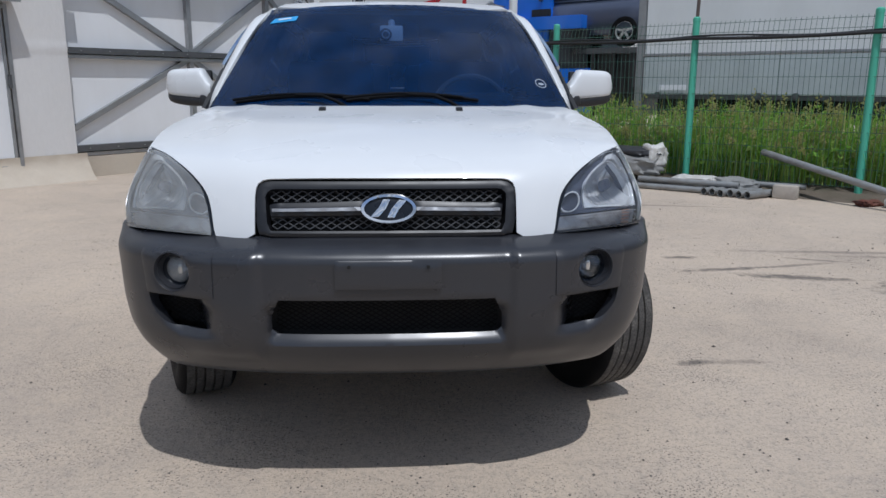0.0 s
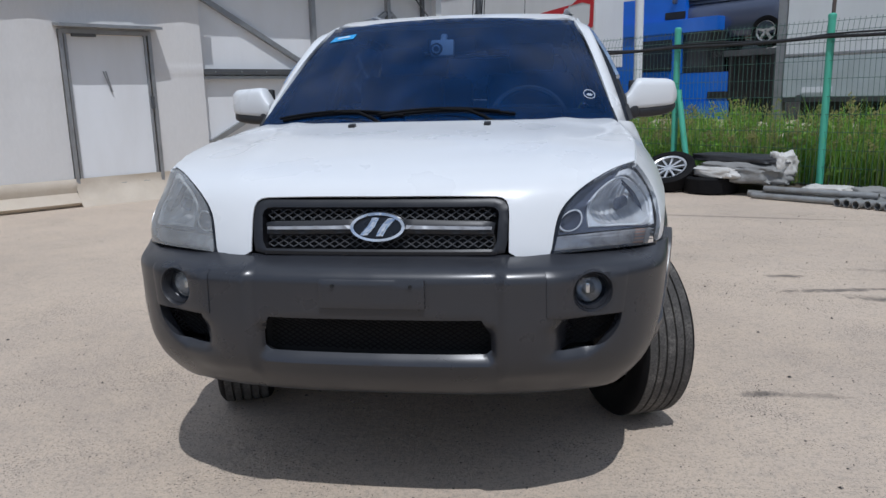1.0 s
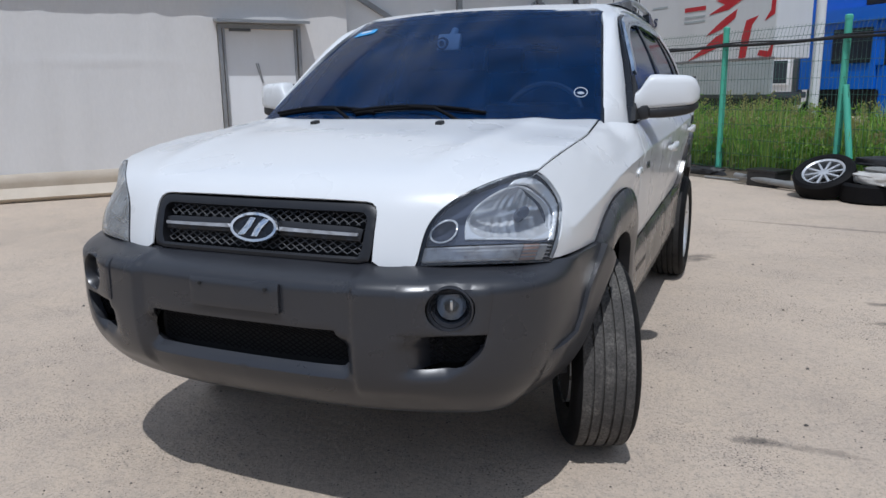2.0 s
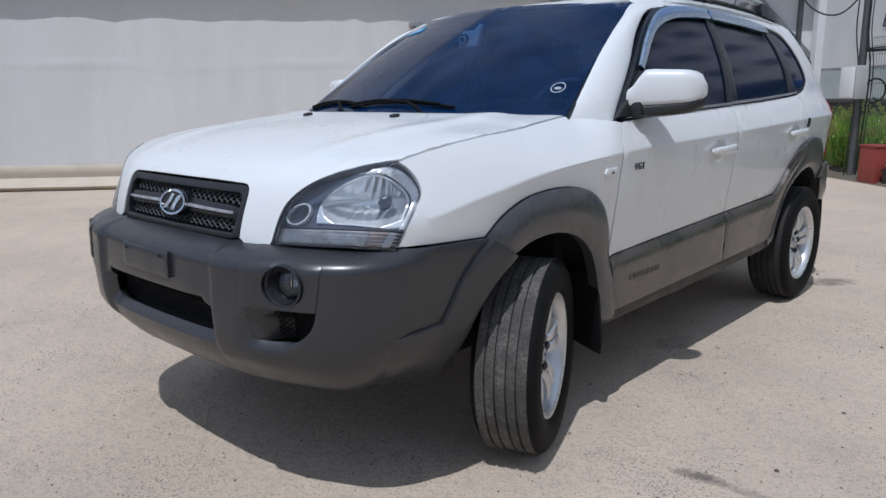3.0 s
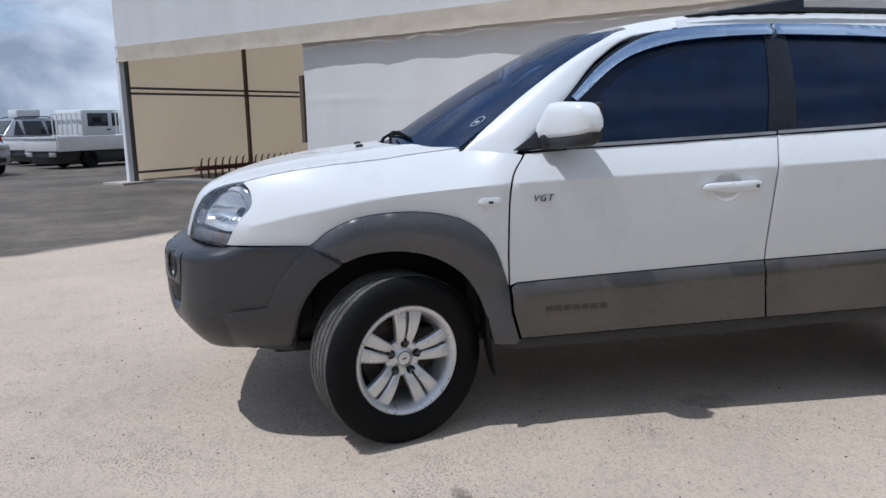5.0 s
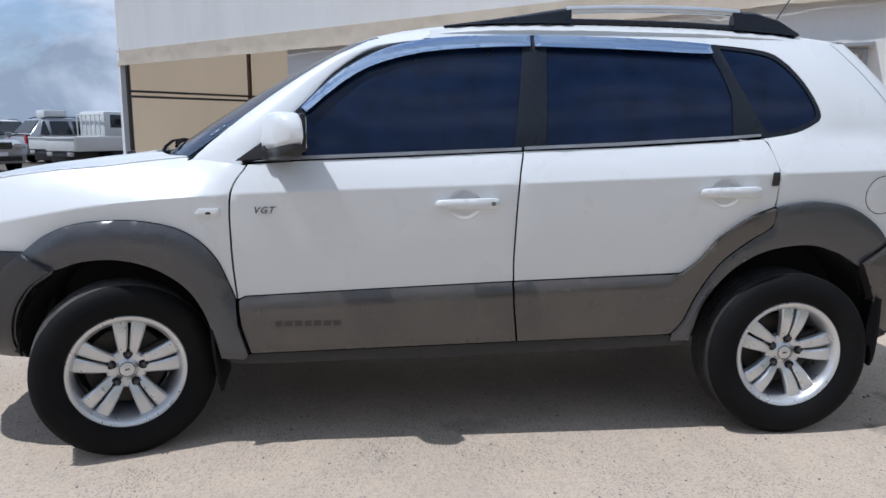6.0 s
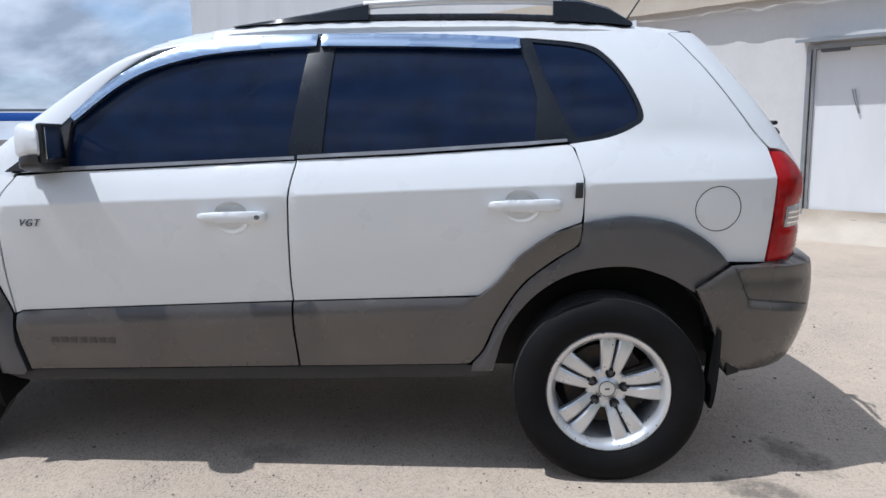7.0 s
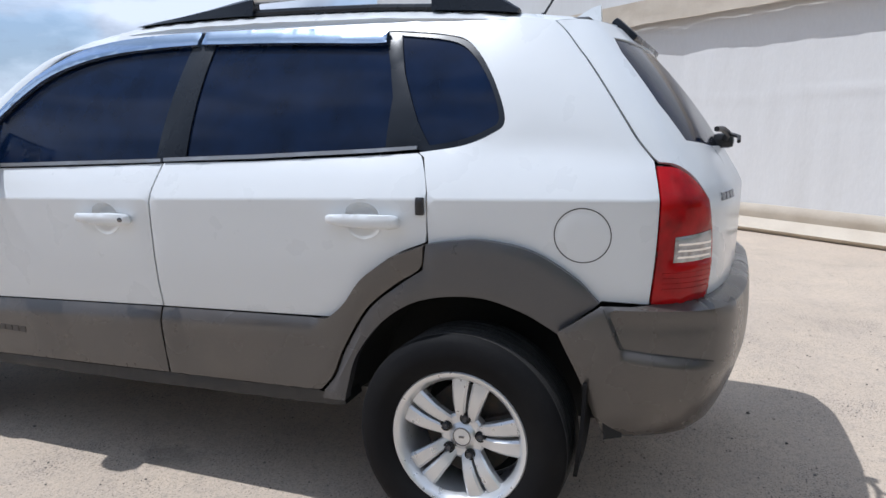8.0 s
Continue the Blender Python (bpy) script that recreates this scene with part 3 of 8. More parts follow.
door_r_line = ([(2.391, 1.165)] + [(x + 0.007, z) for x, z in flow(DOOR_B)[1:]] + [(2.774, 0.671)] + flow([(3.033, 0.679), (3.102, 0.735), (3.175, 0.824), (3.284, 0.902), (3.386, 0.945)])
               + flow([(3.390, 0.952), (3.391, 1.093), (3.362, 1.190), (3.342, 1.208)])[1:] + [(3.2, 1.199), (2.77, 1.177)])


def handle_cup(y, z):
    return flow([(y - 0.070, z + 0.004), (y - 0.054, z + 0.040), (y - 0.01, z + 0.056), (y + 0.038, z + 0.040), (y + 0.052, z + 0.0), (y + 0.038, z - 0.040), (y - 0.01, z - 0.058), (y - 0.052, z - 0.040), (y - 0.070, z + 0.004)])[:-1]


HANDLES = ((2.165, 0.969), (3.190, 1.004))
front_doors = pair("front_door", door_f_line, body, M_PAINT, car, holes=(handle_cup(*HANDLES[0]),), thick=0.012, ridges=RIDGES)
rear_doors = pair("rear_door", door_r_line, body, M_PAINT, car, holes=(handle_cup(*HANDLES[1]),), thick=0.012, ridges=RIDGES)


def clad(s, z):
    """Door cladding: a sloping upper face, then flat."""
    top = 0.604 + 0.044 * (s - 1.31) + 1.2 * max(0.0, s - 2.98)
    k = min(1.0, max(0.0, (top + 0.004 - z) / 0.062))
    return body(s, z, 0.004 + 0.021 * math.sin(0.5 * math.pi * k))


clad_f = [(1.288, 0.598), (1.296, 0.500), (1.328, 0.388), (1.8, 0.400), (2.366, 0.414), (2.352, 0.56), (2.349, 0.655), (1.803, 0.634), (1.312, 0.613)]
clad_r = ([(2.357, 0.655), (2.360, 0.56), (2.374, 0.414), (2.75, 0.422), (2.985, 0.428)] + flow([(3.0, 0.432), (3.045, 0.486), (3.092, 0.588), (3.180, 0.722), (3.288, 0.812), (3.372, 0.868), (3.386, 0.936)])
          + flow([(3.284, 0.899), (3.174, 0.821), (3.101, 0.732), (3.034, 0.675)]) + [(2.774, 0.668)])
for door, line in ((front_doors, clad_f), (rear_doors, clad_r)):
    for d, q in zip(door, (False, True)):
        skin("door_cladding", line, clad, M_CLAD, d, label="dusty grey plastic cladding", mirror=q, step=0.024, thick=0.03, roll=0.003)

FLARE_R_OUT = flow([(3.394, 0.941), (3.48, 0.956), (3.571, 0.961), (3.707, 0.936), (3.827, 0.866), (3.900, 0.792)])
FLARE_R_IN = flow([(3.787, 0.690), (3.675, 0.752), (3.538, 0.787), (3.365, 0.764), (3.230, 0.682), (3.133, 0.560), (3.090, 0.434), (3.082, 0.398)])
flare_r_line = FLARE_R_OUT + [(3.84, 0.744)] + FLARE_R_IN + [(3.0, 0.398)] + flow([(3.008, 0.428), (3.053, 0.484), (3.100, 0.585), (3.187, 0.718), (3.295, 0.806), (3.380, 0.862)])
flare_f_line = ARCH_F_OUT + [(1.282, 0.50), (1.316, 0.380), (1.30, 0.366)] + ARCH_F_IN[::-1] + [(0.57, 0.772)]


def flare_form(inner, outer, low=0.012, rise=0.030):
    """A wheel-arch flare: it stands out further towards the opening."""
    a, b = np.array(inner), np.array(outer)

    def at(s, z):
        i = np.sqrt(np.min((a[:, 0] - s) ** 2 + (a[:, 1] - z) ** 2))
        o = np.sqrt(np.min((b[:, 0] - s) ** 2 + (b[:, 1] - z) ** 2))
        k = o / (i + o + 1e-6)
        return body(s, z, low + rise * math.sin(0.5 * math.pi * min(1, k * 1.5)) - 0.004 * k)

    return at


pair("wheel_flare", flare_f_line, flare_form(ARCH_F_IN, ARCH_F_OUT), M_FLARE, car, "grey plastic wheel arch flare", thick=0.05, roll=0.006, step=0.025)
pair("wheel_flare", flare_r_line, flare_form(FLARE_R_IN, FLARE_R_OUT + flow([(3.008, 0.428), (3.053, 0.484), (3.100, 0.585), (3.187, 0.718), (3.295, 0.806), (3.380, 0.862)]), 0.023, 0.005), M_FLARE, car,
     "grey plastic wheel arch flare", thick=0.05, roll=0.006, step=0.025)
pair("sill", [(1.225, 0.358), (1.30, 0.340), (2.33, 0.358), (3.03, 0.374), (3.08, 0.382), (3.07, 0.412), (2.98, 0.420), (2.37, 0.407), (1.325, 0.380)], raised(0.012), M_BLACK, car, thick=0.12, roll=0.004, step=0.02)

QUARTER_GLASS = by_y(flow([(3.346, 1.210), (3.478, 1.230), (3.566, 1.264), (3.602, 1.306), (3.556, 1.420), (3.480, 1.521), (3.398, 1.565), (3.185, 1.592)]))
TAIL_LINE = by_y(flow([(3.700, 1.603), (3.742, 1.565), (3.787, 1.510), (3.823, 1.466), (3.880, 1.387), (3.935, 1.306), (3.976, 1.246), (4.024, 1.190)]))
quarter_line = ([(3.396, 0.948), (3.396, 1.093)] + [(3.367, 1.196)] + QUARTER_GLASS + by_y([(3.19, 1.618), (3.45, 1.622)]) + TAIL_LINE + flow([(4.045, 1.183), (4.051, 1.08), (4.049, 0.93), (4.040, 0.793)])
                + [(3.906, 0.797)] + FLARE_R_OUT[::-1])
pair("quarter_panel", quarter_line, body, M_PAINT, car, ridges=RIDGES)

# window band
DLO = ([(1.318, 1.130), (1.535, 1.139), (1.938, 1.152), (2.328, 1.168), (2.77, 1.184), (3.2, 1.207), (3.34, 1.217)] + QUARTER_GLASS[1:]
       + flow([(3.185, 1.592), (2.809, 1.618), (2.442, 1.626), (2.238, 1.623), (2.035, 1.610), (1.857, 1.570), (1.682, 1.474), (1.532, 1.333)])[1:])
PANE_F = [(1.505, 1.150), (1.938, 1.164), (2.352, 1.180), (2.378, 1.37), (2.402, 1.572), (2.24, 1.578), (2.04, 1.560), (1.865, 1.520), (1.70, 1.434), (1.552, 1.305)]
PANE_R = [(2.478, 1.188), (2.8, 1.199), (3.230, 1.222), (3.238, 1.376), (3.212, 1.47), (3.180, 1.556), (2.80, 1.572), (2.500, 1.576), (2.488, 1.37)]
PANE_Q = by_y(flow([(3.374, 1.230), (3.472, 1.247), (3.550, 1.277), (3.583, 1.312), (3.541, 1.416), (3.468, 1.508), (3.390, 1.549), (3.222, 1.573)], 4) + [(3.262, 1.45), (3.33, 1.30)])
for q in (False, True):
    frame_ob = skin("window_frame", DLO, raised(-0.004), M_TRIM, car, holes=(PANE_F, PANE_R, PANE_Q), step=0.028, thick=0.03, label="black window frame", mirror=q)
    for name, line in (("front_door_glass", PANE_F), ("rear_door_glass", PANE_R), ("quarter_glass", PANE_Q)):
        grow = [(x + 0.012 * (1 if x > np.mean([p[0] for p in line]) else -1), z + 0.010 * (1 if z > np.mean([p[1] for p in line]) else -1)) for x, z in line]
        skin(name, grow, raised(-0.013), M_GLASS, car, step=0.05, thick=0.004, roll=0.0, label="dark tinted glass", mirror=q)
    # chrome rain visors, reflected sky blue put into their colour
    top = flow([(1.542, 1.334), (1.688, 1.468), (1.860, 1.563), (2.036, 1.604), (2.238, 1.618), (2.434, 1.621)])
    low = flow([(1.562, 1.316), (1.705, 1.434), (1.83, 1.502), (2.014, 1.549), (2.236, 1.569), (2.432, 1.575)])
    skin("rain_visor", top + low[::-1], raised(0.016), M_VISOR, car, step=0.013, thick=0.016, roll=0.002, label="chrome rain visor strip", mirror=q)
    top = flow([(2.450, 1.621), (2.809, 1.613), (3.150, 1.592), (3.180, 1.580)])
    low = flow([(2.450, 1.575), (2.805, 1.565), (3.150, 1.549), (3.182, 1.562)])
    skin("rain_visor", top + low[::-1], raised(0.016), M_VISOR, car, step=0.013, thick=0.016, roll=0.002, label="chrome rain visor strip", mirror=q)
    skin("belt_moulding", [(1.36, 1.132), (1.938, 1.152), (2.38, 1.169), (2.38, 1.180), (1.938, 1.165), (1.50, 1.150)], raised(0.008), M_BELT, car, step=0.02, thick=0.010, roll=0.002, mirror=q)
    skin("belt_moulding", [(2.392, 1.171), (2.77, 1.185), (3.2, 1.208), (3.34, 1.219), (3.34, 1.229), (3.2, 1.220), (2.77, 1.198), (2.392, 1.183)], raised(0.008), M_BELT, car, step=0.02, thick=0.010, roll=0.002, mirror=q)

# roof with rails, pillars, windscreen
roof_half = flow([(0.0, 1.665), (0.3, 1.700), (0.5, 1.770), (0.598, 1.848)], 4) + [(0.612, 1.89), (0.630, 1.95), (0.640, 2.1), (0.642, 2.5), (0.640, 3.0), (0.636, 3.4), (0.628, 3.69)] + [(0.59, 3.76), (0.3, 3.86), (0.0, 3.88)]
for q in (False, True):
    low = [(s, z - 0.003) for s, z in flow([(3.20, 1.592), (2.809, 1.618), (2.442, 1.626), (2.238, 1.623), (2.035, 1.610)])]
    skin("cantrail", low + [(2.035, 1.640), (2.25, 1.652), (2.6, 1.652), (3.0, 1.646), (3.20, 1.636)], body, M_PAINT, car, step=0.05, thick=0.012, mirror=q)
skin("roof_panel", roof_half + [(-x, y) for x, y in roof_half[::-1][1:-1]], roof, M_PAINT, car, step=0.05, core=(0, 2.6, 0.3), thick=0.03)
for q in (False, True):
    skin("pillar_panel", [(0, 0), (1, 0), (1, 1), (0, 1)], pillar, M_PAINT, car, step=0.05, core=(0, 2.2, 0.6), thick=0.03, mirror=q)
skin("windscreen", [(-0.985, 0.01), (-0.5, -0.005), (0, -0.01), (0.5, -0.005), (0.985, 0.01), (0.985, 0.985), (0, 1.0), (-0.985, 0.985)], screen, M_SCREEN, car, step=0.06, thick=0.004, roll=0, core=(0, 2.4, 0.6), label="tinted laminated windscreen with reflected sky blue put into its colour")
edge = [(-1, 0.0), (-0.5, -0.02), (0, -0.025), (0.5, -0.02), (1, 0.0), (1, 1.0), (0.5, 1.01), (0, 1.015), (-0.5, 1.01), (-1, 1.0)]
inner = [(-0.955, 0.06), (-0.5, 0.055), (0, 0.05), (0.5, 0.055), (0.955, 0.06), (0.955, 0.955), (0.5, 0.965), (0, 0.965), (-0.5, 0.965), (-0.955, 0.955)]
skin("windscreen_band", edge, lambda u, w: screen(u, w) + np.array((0, 0.004, -0.004)), M_TRIM, car, holes=(inner,), step=0.05, thick=0.010, roll=0, core=(0, 2.4, 0.6), label="black printed windscreen border")


def cowl(u, k):
    a, b = screen(u, 0.02), screen(u, -0.085)
    return a + (b - a) * k + np.array((0, -0.02 * k, -0.012))


skin("cowl", [(-0.99, 0), (0.99, 0), (0.99, 1), (-0.99, 1)], cowl, M_BLACK, car, step=0.08, core=(0, 1.2, 0.3), label="black plastic cowl below the windscreen")

# bumpers
s33, s46 = nose_s(0.33), nose_s(0.435)
FOG_S = nose_s(0.607)


def ring(cx, cy, rx, ry, n=28):
    return [(cx + rx * math.cos(2 * math.pi * k / n), cy + ry * math.sin(2 * math.pi * k / n)) for k in range(n)]


def mirrored_nose(q, out=0.0):
    """The front bumper's form with q running right across the car, 0 in the middle."""
    def at(q_, z):
        p = nose(NOSE_PLAN.start + abs(q_), z, out)
        return np.array((p[0] if q_ >= 0 else -p[0], p[1], p[2]))
    return at


Q0 = NOSE_PLAN.start
nose_surf = mirrored_nose(0)
LOW_HALF = s33 - Q0 + 0.008
LOWER = [(-LOW_HALF + 0.026, 0.624), (-LOW_HALF + 0.012, 0.596), (-LOW_HALF + 0.010, 0.550), (-LOW_HALF + 0.022, 0.538), (-0.1, 0.537), (0.1, 0.537), (LOW_HALF - 0.022, 0.538), (LOW_HALF - 0.010, 0.550), (LOW_HALF - 0.012, 0.596), (LOW_HALF - 0.026, 0.624), (LOW_HALF - 0.036, 0.646), (-LOW_HALF + 0.036, 0.646)]
intake = flow([(nose_s(x) - Q0, z) for x, z in ((0.692, 0.643), (0.684, 0.606), (0.664, 0.576), (0.632, 0.554), (0.58, 0.546), (0.52, 0.546), (0.500, 0.556), (0.494, 0.600), (0.496, 0.643))], 4)[::-1]
FOG = ring(FOG_S - Q0, 0.714, 0.064, 0.058)


def flip(line):
    return [(-u, v) for u, v in line[::-1]]


qe = 0.50 - Q0
bumper_half = ([(0, 0.815), (s33 - Q0, 0.815), (s46 - Q0, 0.812), (nose_s(0.49) - Q0, 0.816)] + [(nose_s(0.62) - Q0, 0.818), (nose_s(0.74) - Q0, 0.816), (S_OUT + 0.02 - Q0, 0.808), (S_OUT + 0.1 - Q0, 0.804), (qe - 0.06, 0.801), (qe + 0.012, 0.800)]
               + flow([(0.575 - Q0, 0.770), (0.628 - Q0, 0.732), (0.540 - Q0, 0.668), (0.470 - Q0, 0.570), (0.425 - Q0, 0.440), (0.412 - Q0, 0.355)])
               + [(0.30 - Q0, 0.366), (0.15 - Q0, 0.376), (nose_s(0.62) - Q0, 0.384), (nose_s(0.40) - Q0, 0.388), (0, 0.388)])
bumper = skin("front_bumper", bumper_half + [(-u, v) for u, v in bumper_half[::-1][1:-1]], nose_surf, M_BUMPER, car, holes=(LOWER, intake, flip(intake), FOG, flip(FOG)), step=0.012, thick=0.034, roll=0.003, ridges=[[(u, z) for u in np.arange(-1.1, 1.1, 0.012)] for z in (0.752, 0.760, 0.767, 0.774, 0.781, 0.788)],
              core=(0, 1.5, 0.6), label="scuffed dark grey plastic front bumper")
panel = [(nose_s(0.476) - Q0, 0.650), (nose_s(0.476) - Q0, 0.779), (nose_s(0.700) - Q0, 0.779), (nose_s(0.708) - Q0, 0.772), (nose_s(0.692) - Q0, 0.647)]
for line, hole in ((panel, FOG), (flip(panel), flip(FOG))):
    skin("fog_lamp_panel", line, mirrored_nose(0, 0.005), M_BUMPER, bumper, holes=(hole,), step=0.012, thick=0.02, roll=0.002, core=(0, 1.5, 0.6))
flare = ([(0.514, 0.797)] + flow([(0.458, 0.752), (0.398, 0.682), (0.362, 0.615), (0.336, 0.566)]) + flow([(0.28, 0.561), (0.20, 0.553), (0.118, 0.542)], 3)[1:] + [(0.112, 0.534), (0.13, 0.46), (0.16, 0.386), (0.30, 0.372), (0.405, 0.362)]
         + flow([(0.418, 0.440), (0.462, 0.570), (0.532, 0.668), (0.620, 0.732)]) + [(0.57, 0.766)])
for q in (False, True):
    skin("bumper_flare", flare, lambda s, z: nose(s, z, -0.005 + 0.020 * ease((s - 0.12) / 0.13) + 0.008 * ease((s - 0.36) / 0.2)), M_BUMPER, bumper, step=0.014, thick=0.026, roll=0.003, core=(0, 1.5, 0.6), mirror=q, label="grey plastic arch flare on the bumper")
plate = [(-0.147, 0.682), (0.147, 0.682), (0.147, 0.764), (-0.147, 0.764)]
plate_ob = skin("plate_holder", plate, mirrored_nose(0, 0.014), M_BUMPER, bumper, step=0.012, thick=0.02, roll=0.002, core=(0, 1.5, 0.6), label="empty grey number plate holder")
for x in (-0.11, 0.11):
    bm = bmesh.new()
    lathe(bm, [(0.0, 0.0005), (0.0, 0.005), (0.003, 0.005), (0.003, 0.0005)], 12, pose(x, -0.1425, 0.747, 0, 0, -90))
    part("screw_hole", bm, M_VOID, plate_ob)


def lattice(name, lines, surf, parent, pitch=0.026, wire=0.0035, material=M_BLACK, label="", squash=0.62):
    """Diamond wire mesh in a flat outline laid on a form."""
    bm = bmesh.new()
    b = np.array(lines)
    lo, hi = b.min(0), b.max(0)
    span = (hi[0] - lo[0]) + (hi[1] - lo[1]) / squash
    for sign in (1, -1):
        c = -span
        while c < span:
            run = []
            for k in range(41):
                z = lo[1] + (hi[1] - lo[1]) * k / 40
                u = (lo[0] if sign > 0 else hi[0]) + c + sign * (z - lo[1]) / squash
                ok = bool(inside(np.array([u]), np.array([z]), lines)[0])
                if ok:
                    run.append(lop(surf(u, z)))
                if (not ok or k == 40) and len(run) > 2:
                    tube(bm, run[::3] + ([run[-1]] if (len(run) - 1) % 3 else []), wire, 5)
                    run = []
                elif not ok:
                    run = []
            c += pitch
    return part(name, bm, material, parent, label)


skin("grille_backing", [(u * 1.05, 0.59 + (v - 0.59) * 1.6) for u, v in LOWER], mirrored_nose(0, -0.060), M_VOID, bumper, step=0.06, thick=0.01, core=(0, 1.5, 0.6))
lattice("lower_grille_mesh", LOWER, mirrored_nose(0, -0.034), bumper, pitch=0.024, wire=0.0016, material=M_WIPER, label="black diamond mesh in the lower grille")
for line in (intake, flip(intake)):
    side = 1 if line is intake else -1
    lattice("intake_mesh", [(side * max(side * u, nose_s(0.55) - Q0), v) for u, v in line], mirrored_nose(0, -0.040), bumper, pitch=0.024, wire=0.0016, material=M_WIPER)
    a, b = nose_s(0.492) - Q0, nose_s(0.585) - Q0
    skin("intake_duct", [(side * a, 0.540), (side * b, 0.540), (side * b, 0.652), (side * a, 0.652)], lambda q_, z, a=a, b=b: mirrored_nose(0, -0.004 - 0.060 * ease((abs(q_) - a) / (b - a)) ** 1.2)(q_, z), M_BUMPER, bumper, step=0.014, thick=0.004, roll=0, core=(0, 1.5, 0.6))
    mid = sum(u for u, v in line) / len(line)
    skin("intake_backing", [(mid + (u - mid) * 1.25, v + (0.012 if v > 0.6 else -0.012)) for u, v in line], mirrored_nose(0, -0.075), M_VOID, bumper, step=0.04, thick=0.01, core=(0, 1.5, 0.6))
# unseen sheet added to stop sunlight leaking down behind the bumper
q_end = nose_s(0.80) - Q0
skin("bumper_light_stop", [(-q_end, 0), (q_end, 0), (q_end, 1), (-q_end, 1)], lambda q_, w: mirrored_nose(0, -0.035 - 0.16 * w)(q_, 0.776), M_VOID, bumper, step=0.06, thick=0.006, roll=0, core=(0, 0.3, 0.5))
for q in (1, -1):
    # fog lamp: bezel, reflector, lens
    p, n = np.array(nose(FOG_S, 0.714)), NOSE_PLAN(FOG_S)[1]
    turn = math.degrees(math.atan2(n[1] * 0.8, n[0] * 0.6))
    p = p - np.array((n[0], n[1], 0)) * 0.009
    m = pose(q * p[0] - (0.016 if q < 0 else 0), p[1], p[2], 0, 0, turn if q > 0 else 180 - turn)
    fog = empty("fog_lamp")
    fog.parent = car
    bm = bmesh.new()
    lathe(bm, [(-0.016, 0.060), (0.006, 0.0615), (0.012, 0.0605), (0.013, 0.057), (0.006, 0.0535), (0.002, 0.0525), (0.004, 0.0505), (-0.004, 0.048), (-0.020, 0.046)], 40, m)
    part("bezel", bm, M_BUMPER, fog)
    bm = bmesh.new()
    lathe(bm, [(-0.016, 0.047), (-0.022, 0.044), (-0.026, 0.040), (-0.050, 0.038)], 36, m)
    part("recess", bm, M_TRIM, fog)
    bm = bmesh.new()
    lathe(bm, [(-0.066, 0.002), (-0.060, 0.020), (-0.046, 0.032), (-0.028, 0.039)], 32, m)
    part("reflector", bm, M_FOGBOWL, fog)
    bm = bmesh.new()
    lathe(bm, [(-0.024, 0.040), (-0.017, 0.034), (-0.011, 0.020), (-0.009, 0.001)], 32, m)
    part("lens", bm, M_HAZY if q < 0 else M_FOGLENS, fog, "hazy fog lamp lens" if q < 0 else "clear fog lamp lens")
    bm = bmesh.new()
    block(bm, (0.012, 0.014, 0.030), m @ Vector((-0.035, 0, 0)), (0, 0, 0), 0.004)
    part("bulb", bm, M_CHROME, fog)

rear_line = ([(3.905, 0.790)] + [(3.99, 0.792), (4.05, 0.798), (4.3, 0.806), (TAIL_PLAN.end, 0.806), (TAIL_PLAN.end, 0.42), (4.35, 0.412), (4.20, 0.396)] + [(4.075, 0.382), (3.97, 0.378), (3.918, 0.386)]
             + flow([(3.886, 0.460), (3.852, 0.560), (3.800, 0.672), (3.785, 0.704)]) + [(3.84, 0.742)])
rear_bumpers = pair("rear_bumper", rear_line, tail, M_CLAD, car, "grey plastic rear bumper", ridges=[[(s, tail_crease(s) - d) for s in np.arange(3.93, 4.5, 0.014)] for d in (-0.003, 0.0, 0.003, 0.015, 0.030, 0.036)] + [[(tail_edge(z) + d, z) for z in np.arange(0.684, 0.784, 0.010)] for d in (0.0, 0.008)], step=0.016, thick=0.06, roll=0.004, core=(0, 2.5, 0.6))
# dark strip paints the groove's shade along the crease; no seam is cut
shade_top = [(tail_edge(z), z) for z in np.arange(0.782, 0.676, -0.008)] + [(s, tail_crease(s) + 0.001) for s in np.arange(3.966, 4.25, 0.02)]
shade_low = [(s - (0.004 if z > 0.677 else 0), z - (0.004 if z < 0.677 else 0)) for s, z in shade_top]
pair("crease_shade_strip", shade_top + shade_low[::-1], lambda s, z: tail(s, z, 0.0012), M_MARK, car, step=0.01, thick=0.003, roll=0, core=(0, 2.5, 0.6))

# tailgate, rear window, lamps
E = PLAN.end
gate_line = [(E, 0.80), (E, 1.598), (4.42, 1.598), (4.19, 1.60), (4.0, 1.602)] + [(x + 0.010, z) for x, z in TAIL_LINE[1:-1]] + flow([(4.060, 1.189), (4.135, 1.180), (4.188, 1.146), (4.222, 1.092), (4.264, 1.008), (4.290, 0.90), (4.288, 0.80)])
rear_glass = [(4.24, 1.245), (4.5, 1.225), (E, 1.215), (E, 1.545), (4.42, 1.548), (4.17, 1.548), (4.15, 1.50), (4.18, 1.35)]
for q in (False, True):
    gate = skin("tailgate", gate_line, body, M_PAINT, car, holes=(rear_glass,), step=0.04, mirror=q, label="white tailgate")
    skin("rear_window", [(s - (0.001 if s == E else 0.006), z) for s, z in rear_glass], raised(-0.006), M_GLASS, gate, step=0.05, thick=0.004, mirror=q, label="dark tinted rear window")
LAMP = flow([(4.051, 1.180), (4.127, 1.172), (4.178, 1.138), (4.212, 1.086), (4.252, 1.006), (4.280, 0.90), (4.278, 0.800)]) + [(4.046, 0.794), (4.054, 0.93), (4.056, 1.08)]
